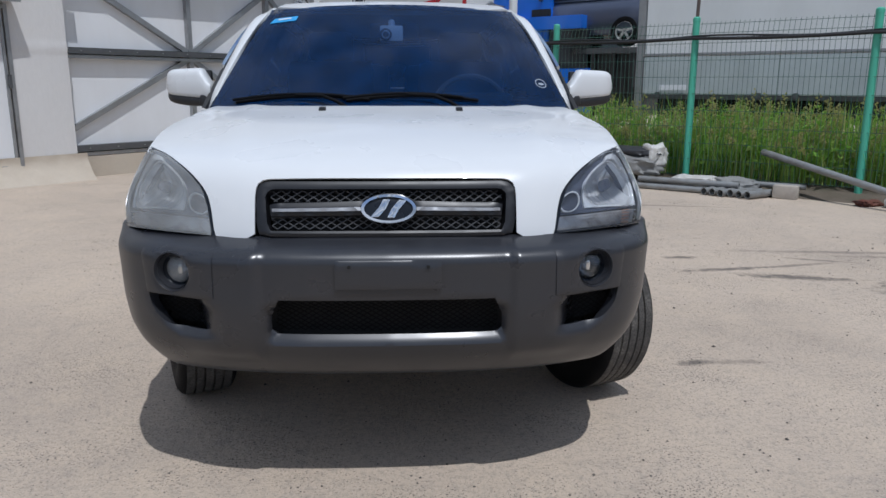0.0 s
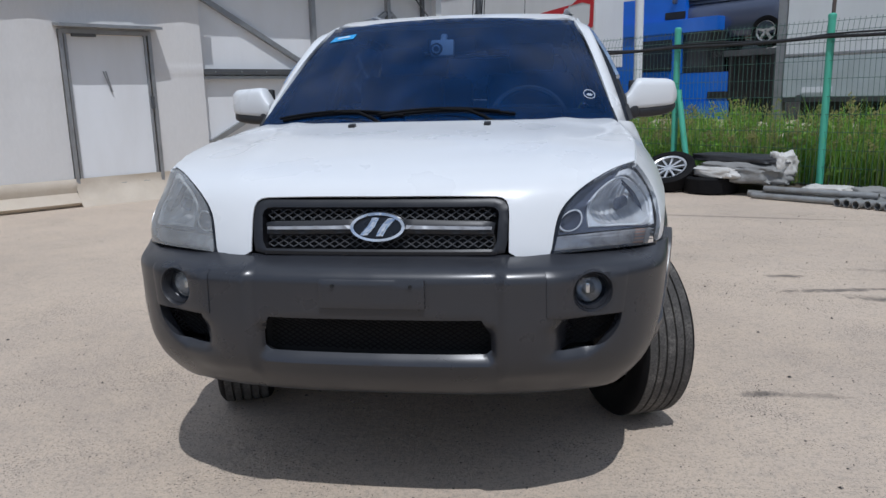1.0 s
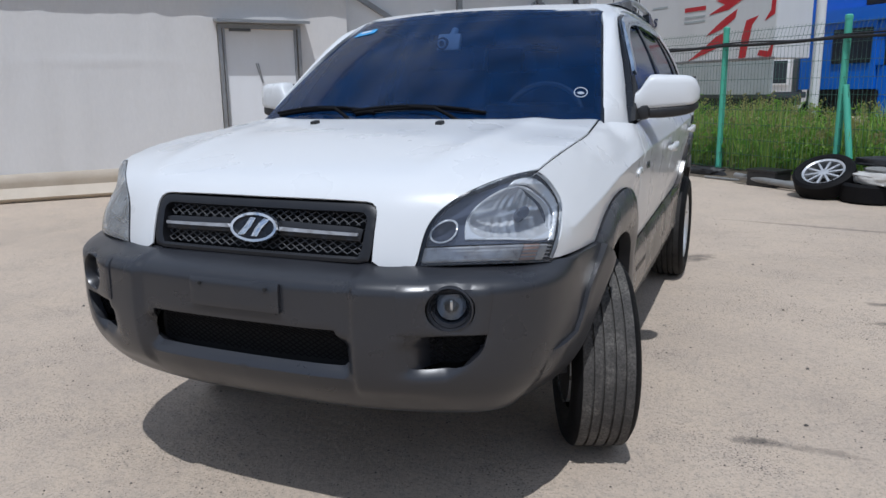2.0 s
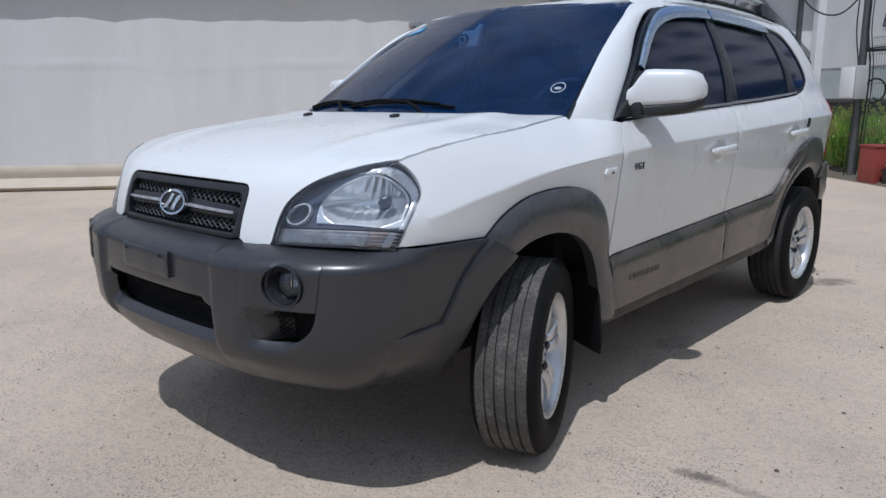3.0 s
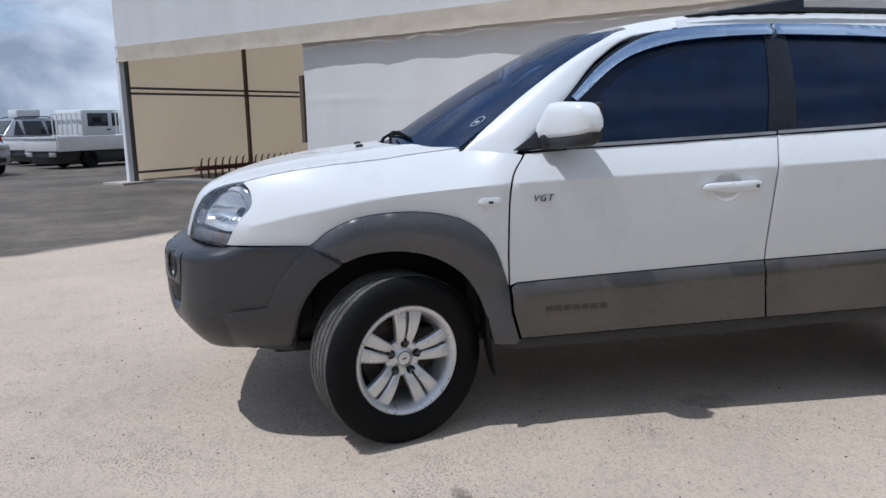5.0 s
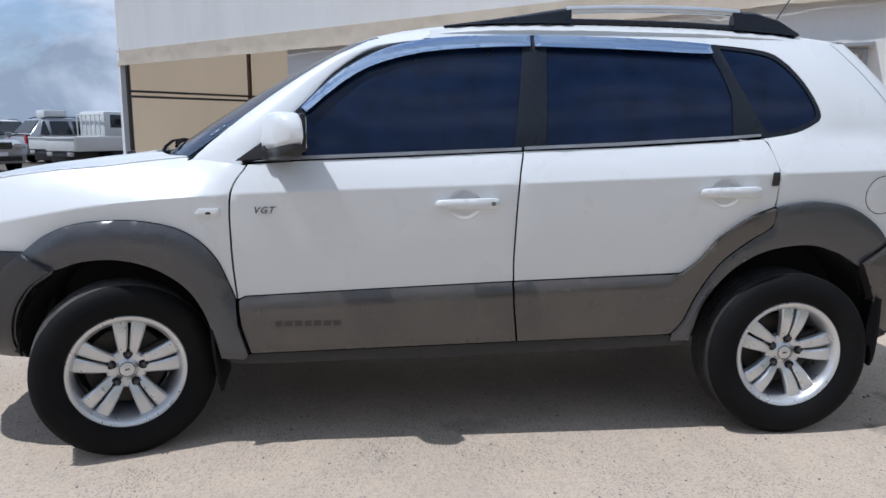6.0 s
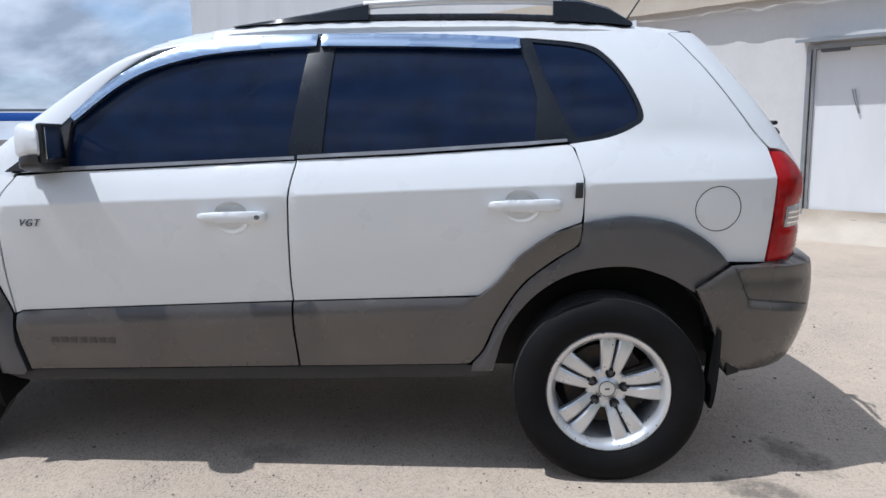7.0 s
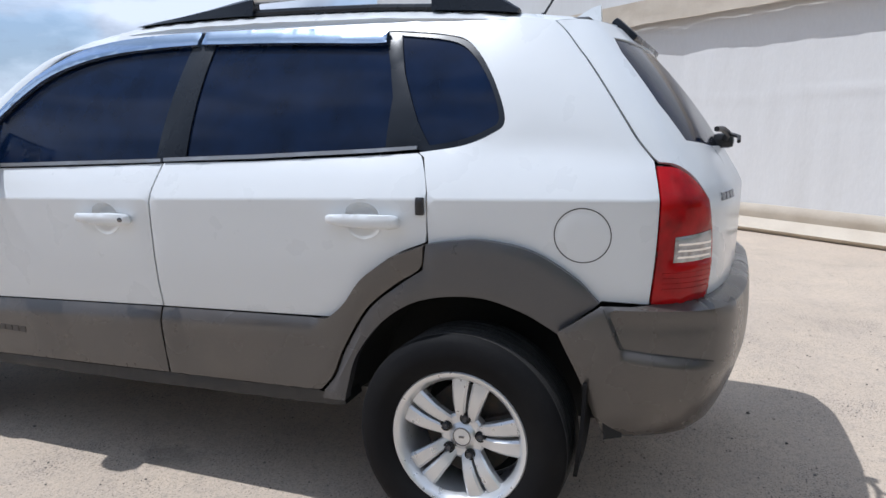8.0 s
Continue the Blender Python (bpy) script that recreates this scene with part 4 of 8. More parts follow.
REVERSE = [(4.102, 0.914), (4.268, 0.917), (4.246, 0.998), (4.102, 0.985)]
for q in (False, True):
    lamp = skin("tail_lamp", LAMP, raised(0.010), M_RED, car, holes=(REVERSE,), step=0.02, thick=0.03, roll=0.006, label="red tail lamp lens", mirror=q)
    skin("reversing_lamp", REVERSE, raised(0.008), M_LENSWHITE, lamp, step=0.015, thick=0.02, roll=0.002, label="clear ribbed reversing lamp", mirror=q)
    for z in (0.926, 0.944, 0.962):
        skin("reversing_rib", [(4.112, z), (4.246, z), (4.246, z + 0.006), (4.112, z + 0.006)], raised(0.0105), M_CHROME, lamp, step=0.02, thick=0.004, roll=0.001, mirror=q)
    for z in (0.835, 0.85, 0.865, 0.88):
        skin("lamp_rib", [(4.07, z), (4.262, z), (4.262, z + 0.006), (4.07, z + 0.006)], raised(0.0125), M_RED, lamp, step=0.02, thick=0.006, roll=0.001, mirror=q)
bm = bmesh.new()
block(bm, (0.68, 0.100, 0.034), (0, 3.868, 1.594), (-42, 0, 0), 0.014)
part("brake_light_housing", bm, M_TRIM, car, "black high-mounted brake light housing")
wiper = bmesh.new()
tube(wiper, [(0.12, 4.19, 1.235), (0.20, 4.20, 1.26), (0.30, 4.185, 1.275), (0.42, 4.17, 1.275)], 0.012, 8, 0.7)
block(wiper, (0.05, 0.07, 0.05), (0.12, 4.185, 1.235), (0, 0, 0), 0.018)
tube(wiper, [(0.20, 4.195, 1.262), (0.24, 4.235, 1.25), (0.27, 4.235, 1.235)], 0.007, 6)
part("rear_wiper", wiper, M_BLACK, car)
for k in range(4):
    u0 = 4.31 + k * 0.042
    skin("badge", [(u0, 1.075), (u0 + 0.032, 1.075), (u0 + 0.032, 1.097), (u0, 1.097)], raised(0.004), M_BADGE, car, step=0.02, thick=0.004, roll=0.0)

# fuel lid, side lamp, black clip
skin("fuel_lid", ring(3.849, 0.985, 0.0765, 0.0755, 40), raised(0.0015), M_PAINT, car, step=0.02, thick=0.01)
skin("fuel_lid_gap", ring(3.849, 0.985, 0.0795, 0.0785, 44), raised(0.0006), M_MARK, car, holes=(ring(3.849, 0.985, 0.0765, 0.0755, 44),), step=0.008, thick=0.002, roll=0)
for q in (False, True):
    lamp = skin("side_repeater", [(1.158, 0.927), (1.232, 0.927), (1.246, 0.940), (1.238, 0.958), (1.165, 0.958), (1.152, 0.942)], raised(0.010), M_PAINT, car, step=0.01, thick=0.012, roll=0.004, label="pale side indicator", mirror=q)
    skin("bulb", ring(1.200, 0.942, 0.014, 0.006, 14), raised(0.0115), M_MARK, lamp, step=0.006, thick=0.004, mirror=q)
skin("door_edge_guard", [(3.362, 1.028), (3.387, 1.028), (3.388, 1.082), (3.364, 1.082)], raised(0.012), M_BLACK, car, step=0.01, thick=0.014, roll=0.003, label="black foam door edge guard")

# door handles with finger hollows
for q in (False, True):
    for (y, z), door in zip(HANDLES, (front_doors, rear_doors)):
        d = door[1 if q else 0]

        def dish(s, zz, y=y, z=z):
            r = min(1.0, math.hypot((s + 0.010 - y) / 0.063, (zz - z) / 0.058))
            return body(s, zz, -0.0012 - (0.0042 + 0.020 * ease((zz - z + 0.014) / 0.03)) * min(1.0, (1 - r * r) * 2.2))
        skin("handle_cup", [(y - 0.010 + (a - y + 0.010) * 1.03, z + (b - z) * 1.03) for a, b in handle_cup(y, z)], dish, M_PAINT, d, step=0.010, thick=0.002, roll=0, mirror=q)
        h = flow([(y - 0.125, z + 0.000), (y - 0.108, z + 0.018), (y, z + 0.024), (y + 0.108, z + 0.024), (y + 0.127, z + 0.006), (y + 0.120, z - 0.018), (y + 0.05, z - 0.022), (y - 0.105, z - 0.014), (y - 0.125, z)])[:-1]

        def grip(s, zz, y=y, z=z):
            k = max(0.0, 1 - ((s - y) / 0.135) ** 4)
            return body(s, zz, 0.014 + 0.022 * k + 0.008 * max(0.0, 1 - ((zz - z) / 0.026) ** 2))
        hd = skin("handle", h, grip, M_PAINT, d, step=0.008, thick=0.026, roll=0.004, mirror=q)
        if y < 3:
            skin("lock", ring(y + 0.098, z + 0.002, 0.010, 0.009, 16), lambda s, zz, g=grip: g(s, zz) + np.array((0.002, 0, 0)), M_BADGE, hd, step=0.006, thick=0.004, mirror=q)

# door badge and moulded bars on the cladding
txt = bpy.data.curves.new("lettering", "FONT")
txt.body, txt.size, txt.extrude, txt.space_character = "VGT", 0.037, 0.0025, 1.15
txt.shear, txt.align_x, txt.align_y = 0.3, "CENTER", "CENTER"
txt.materials.append(M_BADGE)
badge = new("lettering", txt)
q = body(1.402, 0.951, 0.004)
badge.matrix_basis = pose(*q, 90, 0, 90) @ pose(0, 0, 0, -6.5, 0, 0)
badge.parent = front_doors[0]
tagged(badge, "small chrome VGT lettering")
for k in range(7):
    y = 1.425 + k * 0.037
    skin("moulded_bar", [(y, 0.495), (y + 0.028, 0.496), (y + 0.028, 0.518), (y, 0.517)], raised(0.0270), M_BARS, front_doors[0], step=0.015, thick=0.003, roll=0)

# grille: recess, frame, bars, mesh, ring badge
def face(x, z, back=0.0):
    v = 0.172 * (z - 0.80) / 0.163
    p = hood(x, v)
    return np.array((p[0], p[1] + back, z))


GR = [(-0.369, 0.85), (-0.362, 0.818), (-0.33, 0.812), (0.33, 0.812), (0.362, 0.818), (0.369, 0.85), (0.371, 0.932), (0.369, 0.945), (0.362, 0.956), (0.350, 0.963), (0.332, 0.966), (-0.332, 0.966), (-0.350, 0.963), (-0.362, 0.956), (-0.369, 0.945), (-0.371, 0.932)]
GR_IN = [(-0.340, 0.85), (-0.330, 0.828), (0.330, 0.828), (0.340, 0.85), (0.345, 0.922), (0.341, 0.935), (0.330, 0.943), (0.315, 0.945), (-0.315, 0.945), (-0.330, 0.943), (-0.341, 0.935), (-0.345, 0.922)]
grille = tagged(empty("grille"), "dark grey grille with a silver bar")
grille.parent = car
skin("grille_frame", GR, lambda x, z: face(x, z, 0.004), M_GRILLE, grille, holes=(GR_IN,), step=0.010, thick=0.05, roll=0.003, core=(0, 1.5, 0.7))
skin("grille_backing", GR, lambda x, z: face(x, z, 0.070), M_VOID, grille, step=0.06, thick=0.01, core=(0, 1.5, 0.7))
lattice("grille_mesh", [(-0.335, 0.905), (0.335, 0.905), (0.335, 0.948), (-0.335, 0.948)], lambda x, z: face(x, z, 0.030), grille, pitch=0.030, wire=0.0020, material=M_MESH, label="grey diamond mesh")
lattice("grille_mesh", [(-0.33, 0.828), (0.33, 0.828), (0.33, 0.874), (-0.33, 0.874)], lambda x, z: face(x, z, 0.030), grille, pitch=0.030, wire=0.0020, material=M_MESH, label="grey diamond mesh")
for sx in (1, -1):
    line = [(0.07, 0.872), (0.33, 0.868), (0.335, 0.900), (0.30, 0.906), (0.20, 0.908), (0.07, 0.912)]
    skin("grille_bar", [(sx * a, b) for a, b in line], lambda x, z: face(x, z, 0.008), M_GRILLE, grille, step=0.015, thick=0.03, roll=0.006, core=(0, 1.5, 0.7))
    line = [(0.075, 0.886), (0.325, 0.883), (0.326, 0.891), (0.075, 0.896)]
    skin("silver_strip", [(sx * a, b) for a, b in line], lambda x, z: face(x, z, -0.002), M_STRIP, grille, step=0.012, thick=0.012, roll=0.004, core=(0, 1.5, 0.7), label="satin silver strip")
disc_line = ring(0, 0.893, 0.080, 0.041, 44)
skin("badge_disc", disc_line, lambda x, z: face(x, z, -0.004), M_TRIM, grille, step=0.014, thick=0.03, roll=0.004, core=(0, 1.5, 0.7), label="black oval badge ground")
skin("badge_ring", ring(0, 0.893, 0.079, 0.040, 48), lambda x, z: face(x, z, -0.014), M_CHROME, grille, holes=(ring(0, 0.893, 0.070, 0.033, 48),), step=0.008, thick=0.014, roll=0.003, core=(0, 1.5, 0.7), label="chrome oval ring")
for line in ([(-0.052, 0.870), (-0.030, 0.869), (-0.008, 0.893), (0.004, 0.918), (-0.016, 0.919), (-0.028, 0.897)], [(0.052, 0.916), (0.030, 0.917), (0.008, 0.893), (-0.004, 0.868), (0.016, 0.867), (0.028, 0.889)]):
    skin("badge_bar", line, lambda x, z: face(x, z, -0.012), M_CHROME, grille, step=0.008, thick=0.012, roll=0.002, core=(0, 1.5, 0.7), label="slanted chrome badge bar")

# headlamps between bonnet edge and wing
LAMP_IN = smooth_table([(w, *hood(x, v)) for w, (x, v) in zip((0, 0.36, 0.52, 0.68, 0.82, 0.935, 1.0), LAMP_EDGE)])
LAMP_OUT = smooth_table([(w, *body(s, z)) for w, (s, z) in zip((0, 0.23, 0.45, 0.61, 0.74, 0.87, 0.96, 1.0), WING_EDGE)])


def lamp_form(u, w, back=0.0):
    a, b = np.array(LAMP_IN(min(max(w, 0), 1))), np.array(LAMP_OUT(min(max(w, 0), 1)))
    k = 4 * u * (1 - u)
    return a + (b - a) * u + np.array((0.55, -0.75, 0.22)) * (0.034 * k * (1 - 0.4 * w) * min(1.0, float(np.linalg.norm(b - a)) / 0.22) - back)


UNIT = [(0.02, 0.0), (1, 0.0), (1, 0.97), (0.5, 0.985), (0.02, 0.97)]
BOWL_OUT = flow([(0.30, 0.282), (0.60, 0.268), (0.915, 0.255), (0.932, 0.40), (0.915, 0.54), (0.83, 0.70), (0.69, 0.80), (0.52, 0.83), (0.375, 0.79), (0.29, 0.68), (0.258, 0.52), (0.275, 0.40), (0.30, 0.282)], 4)[:-1]
BOWL_IN = [(0.60 + (u - 0.60) * 0.94, 0.54 + (w - 0.54) * 0.93) for u, w in BOWL_OUT]
BEZEL = flow([(0.935, 0.245), (0.945, 0.40), (0.93, 0.55), (0.845, 0.715), (0.70, 0.818), (0.52, 0.848), (0.42, 0.835)], 4) + flow([(0.40, 0.90), (0.60, 0.925), (0.77, 0.915), (0.92, 0.83), (0.978, 0.64), (0.982, 0.245)], 4)
ROUND = (0.128, 0.375)


def bowl(u, w):
    """The fluted main reflector."""
    r = min(1.0, math.hypot((u - 0.64) / 0.37, (w - 0.54) / 0.30))
    return lamp_form(u, w, 0.026 + 0.085 * (1 - r * r) + 0.0042 * math.sin(u * 88) * ease(abs(w - 0.54) * 6) * ease((u - 0.42) / 0.1) * (1 - r ** 4))


def small_bowl(u, w):
    r = min(1.0, math.hypot((u - ROUND[0]) / 0.085, (w - ROUND[1]) / 0.11))
    return lamp_form(u, w, 0.020 + 0.035 * (1 - r * r))


for q in (False, True):
    hl = skin("headlamp", [(0, 0), (1, 0), (1, 0.97), (0, 0.97)], lambda u, w: lamp_form(u, w, 0.118), M_MARK, car, step=0.05, thick=0.01, roll=0, core=(0, 1.5, 0.6), mirror=q,
              label="weathered headlamp with a milky hazed lens" if q else "clear headlamp with a chrome reflector")
    opts = dict(core=(0, 1.5, 0.6), mirror=q)
    skin("lens", UNIT, lamp_form, M_HAZY if q else M_CLEAR, hl, step=0.04, thick=0.006, roll=0.002, label="hazed plastic lens" if q else "clear plastic lens", **opts)
    skin("seal", [(0.0, 0.0), (1, 0.0), (1, 0.010), (0.014, 0.010), (0.05, 0.968), (1, 0.968), (1, 0.985), (0, 0.985)], lambda u, w: lamp_form(u, w, 0.004), M_TRIM, hl, step=0.02, thick=0.02, roll=0, **opts)
    skin("surround", [(0.015, 0.225), (0.985, 0.225), (0.98, 0.955), (0.03, 0.955)], lambda u, w: lamp_form(u, w, 0.034), M_SMOKE, hl, holes=(BOWL_IN, ring(*ROUND, 0.080, 0.102, 28)), step=0.03, thick=0.03, roll=0.001, label="smoked dark surround", **opts)
    skin("lamp_bezel", BEZEL, lambda u, w: lamp_form(u, w, 0.020), M_REFLECT, hl, step=0.02, thick=0.02, roll=0.003, label="pale silver bezel", **opts)
    skin("reflector_rim", BOWL_OUT, lambda u, w: lamp_form(u, w, 0.026), M_REFLECT, hl, holes=(BOWL_IN,), step=0.02, thick=0.02, roll=0.002, **opts)
    skin("main_reflector", [(0.60 + (u - 0.60) * 0.97, 0.54 + (w - 0.54) * 0.97) for u, w in BOWL_OUT], bowl, M_MIRROR, hl, step=0.014, thick=0.003, roll=0, label="fluted chrome reflector", sharp=60, **opts)
    skin("bulb_shield", ring(0.715, 0.545, 0.052, 0.060, 18), lambda u, w: lamp_form(u, w, 0.058), M_SMOKE, hl, step=0.02, thick=0.03, roll=0.003, **opts)
    skin("lamp_ring", ring(*ROUND, 0.094, 0.120, 32), lambda u, w: lamp_form(u, w, 0.016), M_REFLECT, hl, holes=(ring(*ROUND, 0.082, 0.105, 32),), step=0.018, thick=0.02, roll=0.002, **opts)
    skin("inner_reflector", ring(*ROUND, 0.085, 0.109, 28), small_bowl, M_SMOKE, hl, step=0.02, thick=0.003, roll=0, **opts)
    skin("indicator", [(0.02, 0.03), (0.74, 0.03), (0.74, 0.205), (0.02, 0.205)], lambda u, w: lamp_form(u, w, 0.020), M_LENSWHITE, hl, step=0.03, thick=0.02, roll=0.002, label="clear ribbed indicator lamp", **opts)
    skin("amber_insert", [(0.745, 0.03), (0.865, 0.03), (0.865, 0.205), (0.745, 0.205)], lambda u, w: lamp_form(u, w, 0.020), M_LENSWHITE if q else M_AMBER, hl, step=0.03, thick=0.02, roll=0.002, **opts)
    skin("indicator", [(0.87, 0.03), (0.935, 0.03), (0.935, 0.205), (0.87, 0.205)], lambda u, w: lamp_form(u, w, 0.020), M_LENSWHITE, hl, step=0.03, thick=0.02, roll=0.002, **opts)
    for w in (0.06, 0.10, 0.14, 0.18):
        skin("indicator_rib", [(0.03, w), (0.97, w), (0.97, w + 0.014), (0.03, w + 0.014)], lambda a, b: lamp_form(a, b, 0.015), M_LENSWHITE, hl, step=0.03, thick=0.006, roll=0.002, **opts)

# door mirrors
for q in (1, -1):
    mir = empty("door_mirror", (0 if q > 0 else -0.016, 0, 0))
    mir.parent = car
    tagged(mir, "white door mirror with a black base")
    for name, paint in (("shell", M_PAINT), ("lower_cover", M_BLACK)):
        bm = bmesh.new()
        rings = []
        for k in range(15):
            t = k / 14
            end = 1 if t < 0.70 else max(0.03, 1 - ((t - 0.70) / 0.302) ** 3) ** (1 / 2.6)
            x = 0.828 + 0.236 * t
            y1 = 1.525 + 0.052 * t
            y0 = y1 - (0.132 - 0.040 * t) * (0.35 + 0.65 * end)
            low, high = 1.167 + 0.020 * t, 1.244 + 0.072 * ease(t / 0.24) - 0.010 * t
            if name == "shell":
                mid = low + 0.42 * (high - low)
                low, high = mid - (mid - low) * (0.3 + 0.7 * end), mid + (high - mid) * end
            else:
                low, high = low - (0.016 + 0.018 * math.sin(math.pi * min(1, t * 0.75 + 0.1))) * end - 0.004, low + 0.012
                x, y0, y1 = x - 0.003, y0 + 0.006, y1 - 0.004
            r = []
            for j in range(24):
                a = 2 * math.pi * j / 24
                cy, cz = math.cos(a), math.sin(a)
                yy = (y0 + y1) / 2 + (y1 - y0) / 2 * math.copysign(abs(cy) ** (0.35 if cy > 0 else 0.62), cy)
                zz = (low + high) / 2 + (high - low) / 2 * math.copysign(abs(cz) ** (0.28 if cz < 0 else 0.55), cz)
                r.append(bm.verts.new((q * x, yy, zz)))
            rings.append(r)
        for a, b in zip(rings, rings[1:]):
            for j in range(24):
                bm.faces.new((a[j], a[(j + 1) % 24], b[(j + 1) % 24], b[j]))
        bm.faces.new(rings[0])
        bm.faces.new(rings[-1])
        part(name, bm, paint, mir, "" if paint is M_PAINT else "black lower mirror cover", sharp=60)
    bm = bmesh.new()
    block(bm, (0.204, 0.022, 0.134), (q * 0.946, 1.552, 1.238), (0, 0, q * 13), 0.010)
    part("mirror_frame", bm, M_BLACK, mir)
    bm = bmesh.new()
    block(bm, (0.172, 0.004, 0.108), (q * 0.943, 1.5635, 1.238), (0, 0, q * 13), 0.001)
    part("mirror_glass", bm, M_CHROME, mir)
    bm = bmesh.new()
    block(bm, (0.095, 0.105, 0.060), (q * 0.838, 1.452, 1.160), (0, q * -8, 0), 0.02)
    part("mirror_arm", bm, M_BLACK, mir)
    skin("mirror_sail", [(1.30, 1.136), (1.50, 1.146), (1.535, 1.150), (1.545, 1.315), (1.50, 1.285), (1.40, 1.205)], raised(0.008), M_BLACK, mir, lopped=False, step=0.03, thick=0.02, mirror=q < 0)

# roof rails
for q in (1, -1):
    rail = empty("roof_rail")
    rail.parent = car
    bm = bmesh.new()
    line = [(q * (0.585 - 0.01 * abs(y - 2.8)), y, z) for y, z in ((2.60, 1.728), (2.8, 1.734), (3.0, 1.735), (3.2, 1.730), (3.33, 1.722))]
    tube(bm, line, 0.016, 12)
    part("silver_bar", bm, M_SILVER, rail, "satin silver rail bar")
    for pts in ([(2.10, ROOF_EDGE(2.10) + 0.003, 0.001), (2.18, ROOF_EDGE(2.18) + 0.008, 0.006), (2.30, 1.686, 0.016), (2.42, 1.700, 0.026), (2.55, 1.718, 0.036), (2.62, 1.728, 0.032)], [(3.30, 1.722, 0.030), (3.40, 1.716, 0.034), (3.50, 1.688, 0.032), (3.585, 1.640, 0.014)]):
        bm = bmesh.new()
        rows = []
        for y, z, h in pts:
            zl = ROOF_EDGE(y) + 0.006
            x = 0.583
            rows.append([bm.verts.new((q * (x + dx), y, zz)) for dx, zz in ((-0.024, zl - 0.004), (-0.017, z), (0.0, z + h * 0.3), (0.017, z), (0.026, zl - 0.006))])
        for a, b in zip(rows, rows[1:]):
            for j in range(4):
                bm.faces.new((a[j], a[j + 1], b[j + 1], b[j]))
            bm.faces.new((a[4], a[0], b[0], b[4]))
        bm.faces.new(rows[0])
        bm.faces.new(rows[-1])
        part("rail_foot", bm, M_TRIM, rail, "black rail foot")
    bm = bmesh.new()
    tube(bm, [(q * 0.583, y, ROOF_EDGE(y) + 0.011) for y in (2.5, 2.8, 3.1, 3.4)], 0.013, 8)
    part("rail_base", bm, M_TRIM, rail)
bm = bmesh.new()
fin = [(3.58, 1.675), (3.72, 1.665), (3.715, 1.745), (3.68, 1.735)]
vs = [[bm.verts.new((x * (1 if i < 2 else 0.3), y, z)) for i, (y, z) in enumerate(fin)] for x in (-0.022, 0.022)]
for a, b in zip(range(4), [1, 2, 3, 0]):
    bm.faces.new((vs[0][a], vs[0][b], vs[1][b], vs[1][a]))
bm.faces.new(vs[0])
bm.faces.new(vs[1])
bmesh.ops.translate(bm, verts=bm.verts, vec=(-0.1, 0.0, 0.0))
part("roof_fin", bm, M_PAINT, car)
bm = bmesh.new()
tube(bm, [(0.30, 3.585, 1.635), (0.30, 3.59, 1.668)], 0.012, 10, 0.7)
tube(bm, [(0.30, 3.59, 1.662), (0.30, 3.78, 1.95)], 0.004, 6, 0.6)
part("aerial", bm, M_BLACK, car, "thin black rod aerial")

# wipers and washer jets
def on_screen(u, w, lift=0.012):
    p = screen(u, w)
    return (p[0], p[1] - lift * 0.45, p[2] + lift * 0.9)


for u0, u1 in ((0.36, -0.24), (-0.22, -0.86)):
    wiper_ob = empty("wiper")
    wiper_ob.parent = car
    um = (u0 + u1) / 2 + 0.02
    bm = bmesh.new()
    tube(bm, [on_screen(u0, -0.045, 0.012), on_screen(u0 - 0.06, -0.02, 0.030), on_screen(u0 + (um - u0) * 0.5, 0.020, 0.034), on_screen(um, 0.042, 0.026)], 0.0085, 8, 0.6)
    block(bm, (0.05, 0.05, 0.03), on_screen(u0, -0.045, 0.008), (0, 0, 0), 0.012)
    part("arm", bm, M_WIPER, wiper_ob)
    bm = bmesh.new()
    tube(bm, [on_screen(u0 + 0.10 + (u1 - u0 - 0.10) * t, 0.010 + 0.05 * math.sin(math.pi * (0.12 + 0.8 * t)), 0.010) for t in np.linspace(0, 1, 9)], 0.0065, 6)
    tube(bm, [on_screen(u0 + 0.02 + (u1 - u0 - 0.04) * t, 0.012 + 0.05 * math.sin(math.pi * (0.16 + 0.74 * t)), 0.018) for t in np.linspace(0, 1, 7)], 0.006, 6)
    part("blade", bm, M_WIPER, wiper_ob)
for x in (-0.262, 0.256):
    bm = bmesh.new()
    p = hood(x, 0.93)
    block(bm, (0.026, 0.034, 0.016), (x, p[1], p[2] + 0.004), (8, 0, 0), 0.006)
    part("washer_jet", bm, M_BLACK, car)

# windscreen stickers, dash camera
sticker = skin("blue_sticker", [(-0.915, 0.790), (-0.715, 0.812), (-0.715, 0.868), (-0.90, 0.850)], lambda u, w: screen(u, w) + np.array((0, -0.002, 0.003)), M_STICKBLUE, car, step=0.04, thick=0.002, roll=0, core=(0, 2.4, 0.6), label="blue paper sticker on the windscreen")
skin("sticker_bar", [(-0.86, 0.822), (-0.76, 0.832), (-0.76, 0.846), (-0.86, 0.836)], lambda u, w: screen(u, w) + np.array((0, -0.004, 0.005)), M_STICKWHITE, sticker, step=0.04, thick=0.002, roll=0, core=(0, 2.4, 0.6))
oval = skin("oval_sticker", ring(0.888, 0.195, 0.034, 0.038, 30), lambda u, w: screen(u, w) + np.array((0, -0.002, 0.003)), M_STICKGREY, car, holes=(ring(0.888, 0.195, 0.029, 0.032, 30),), step=0.02, thick=0.002, roll=0, core=(0, 2.4, 0.6), label="round white sticker on the windscreen")
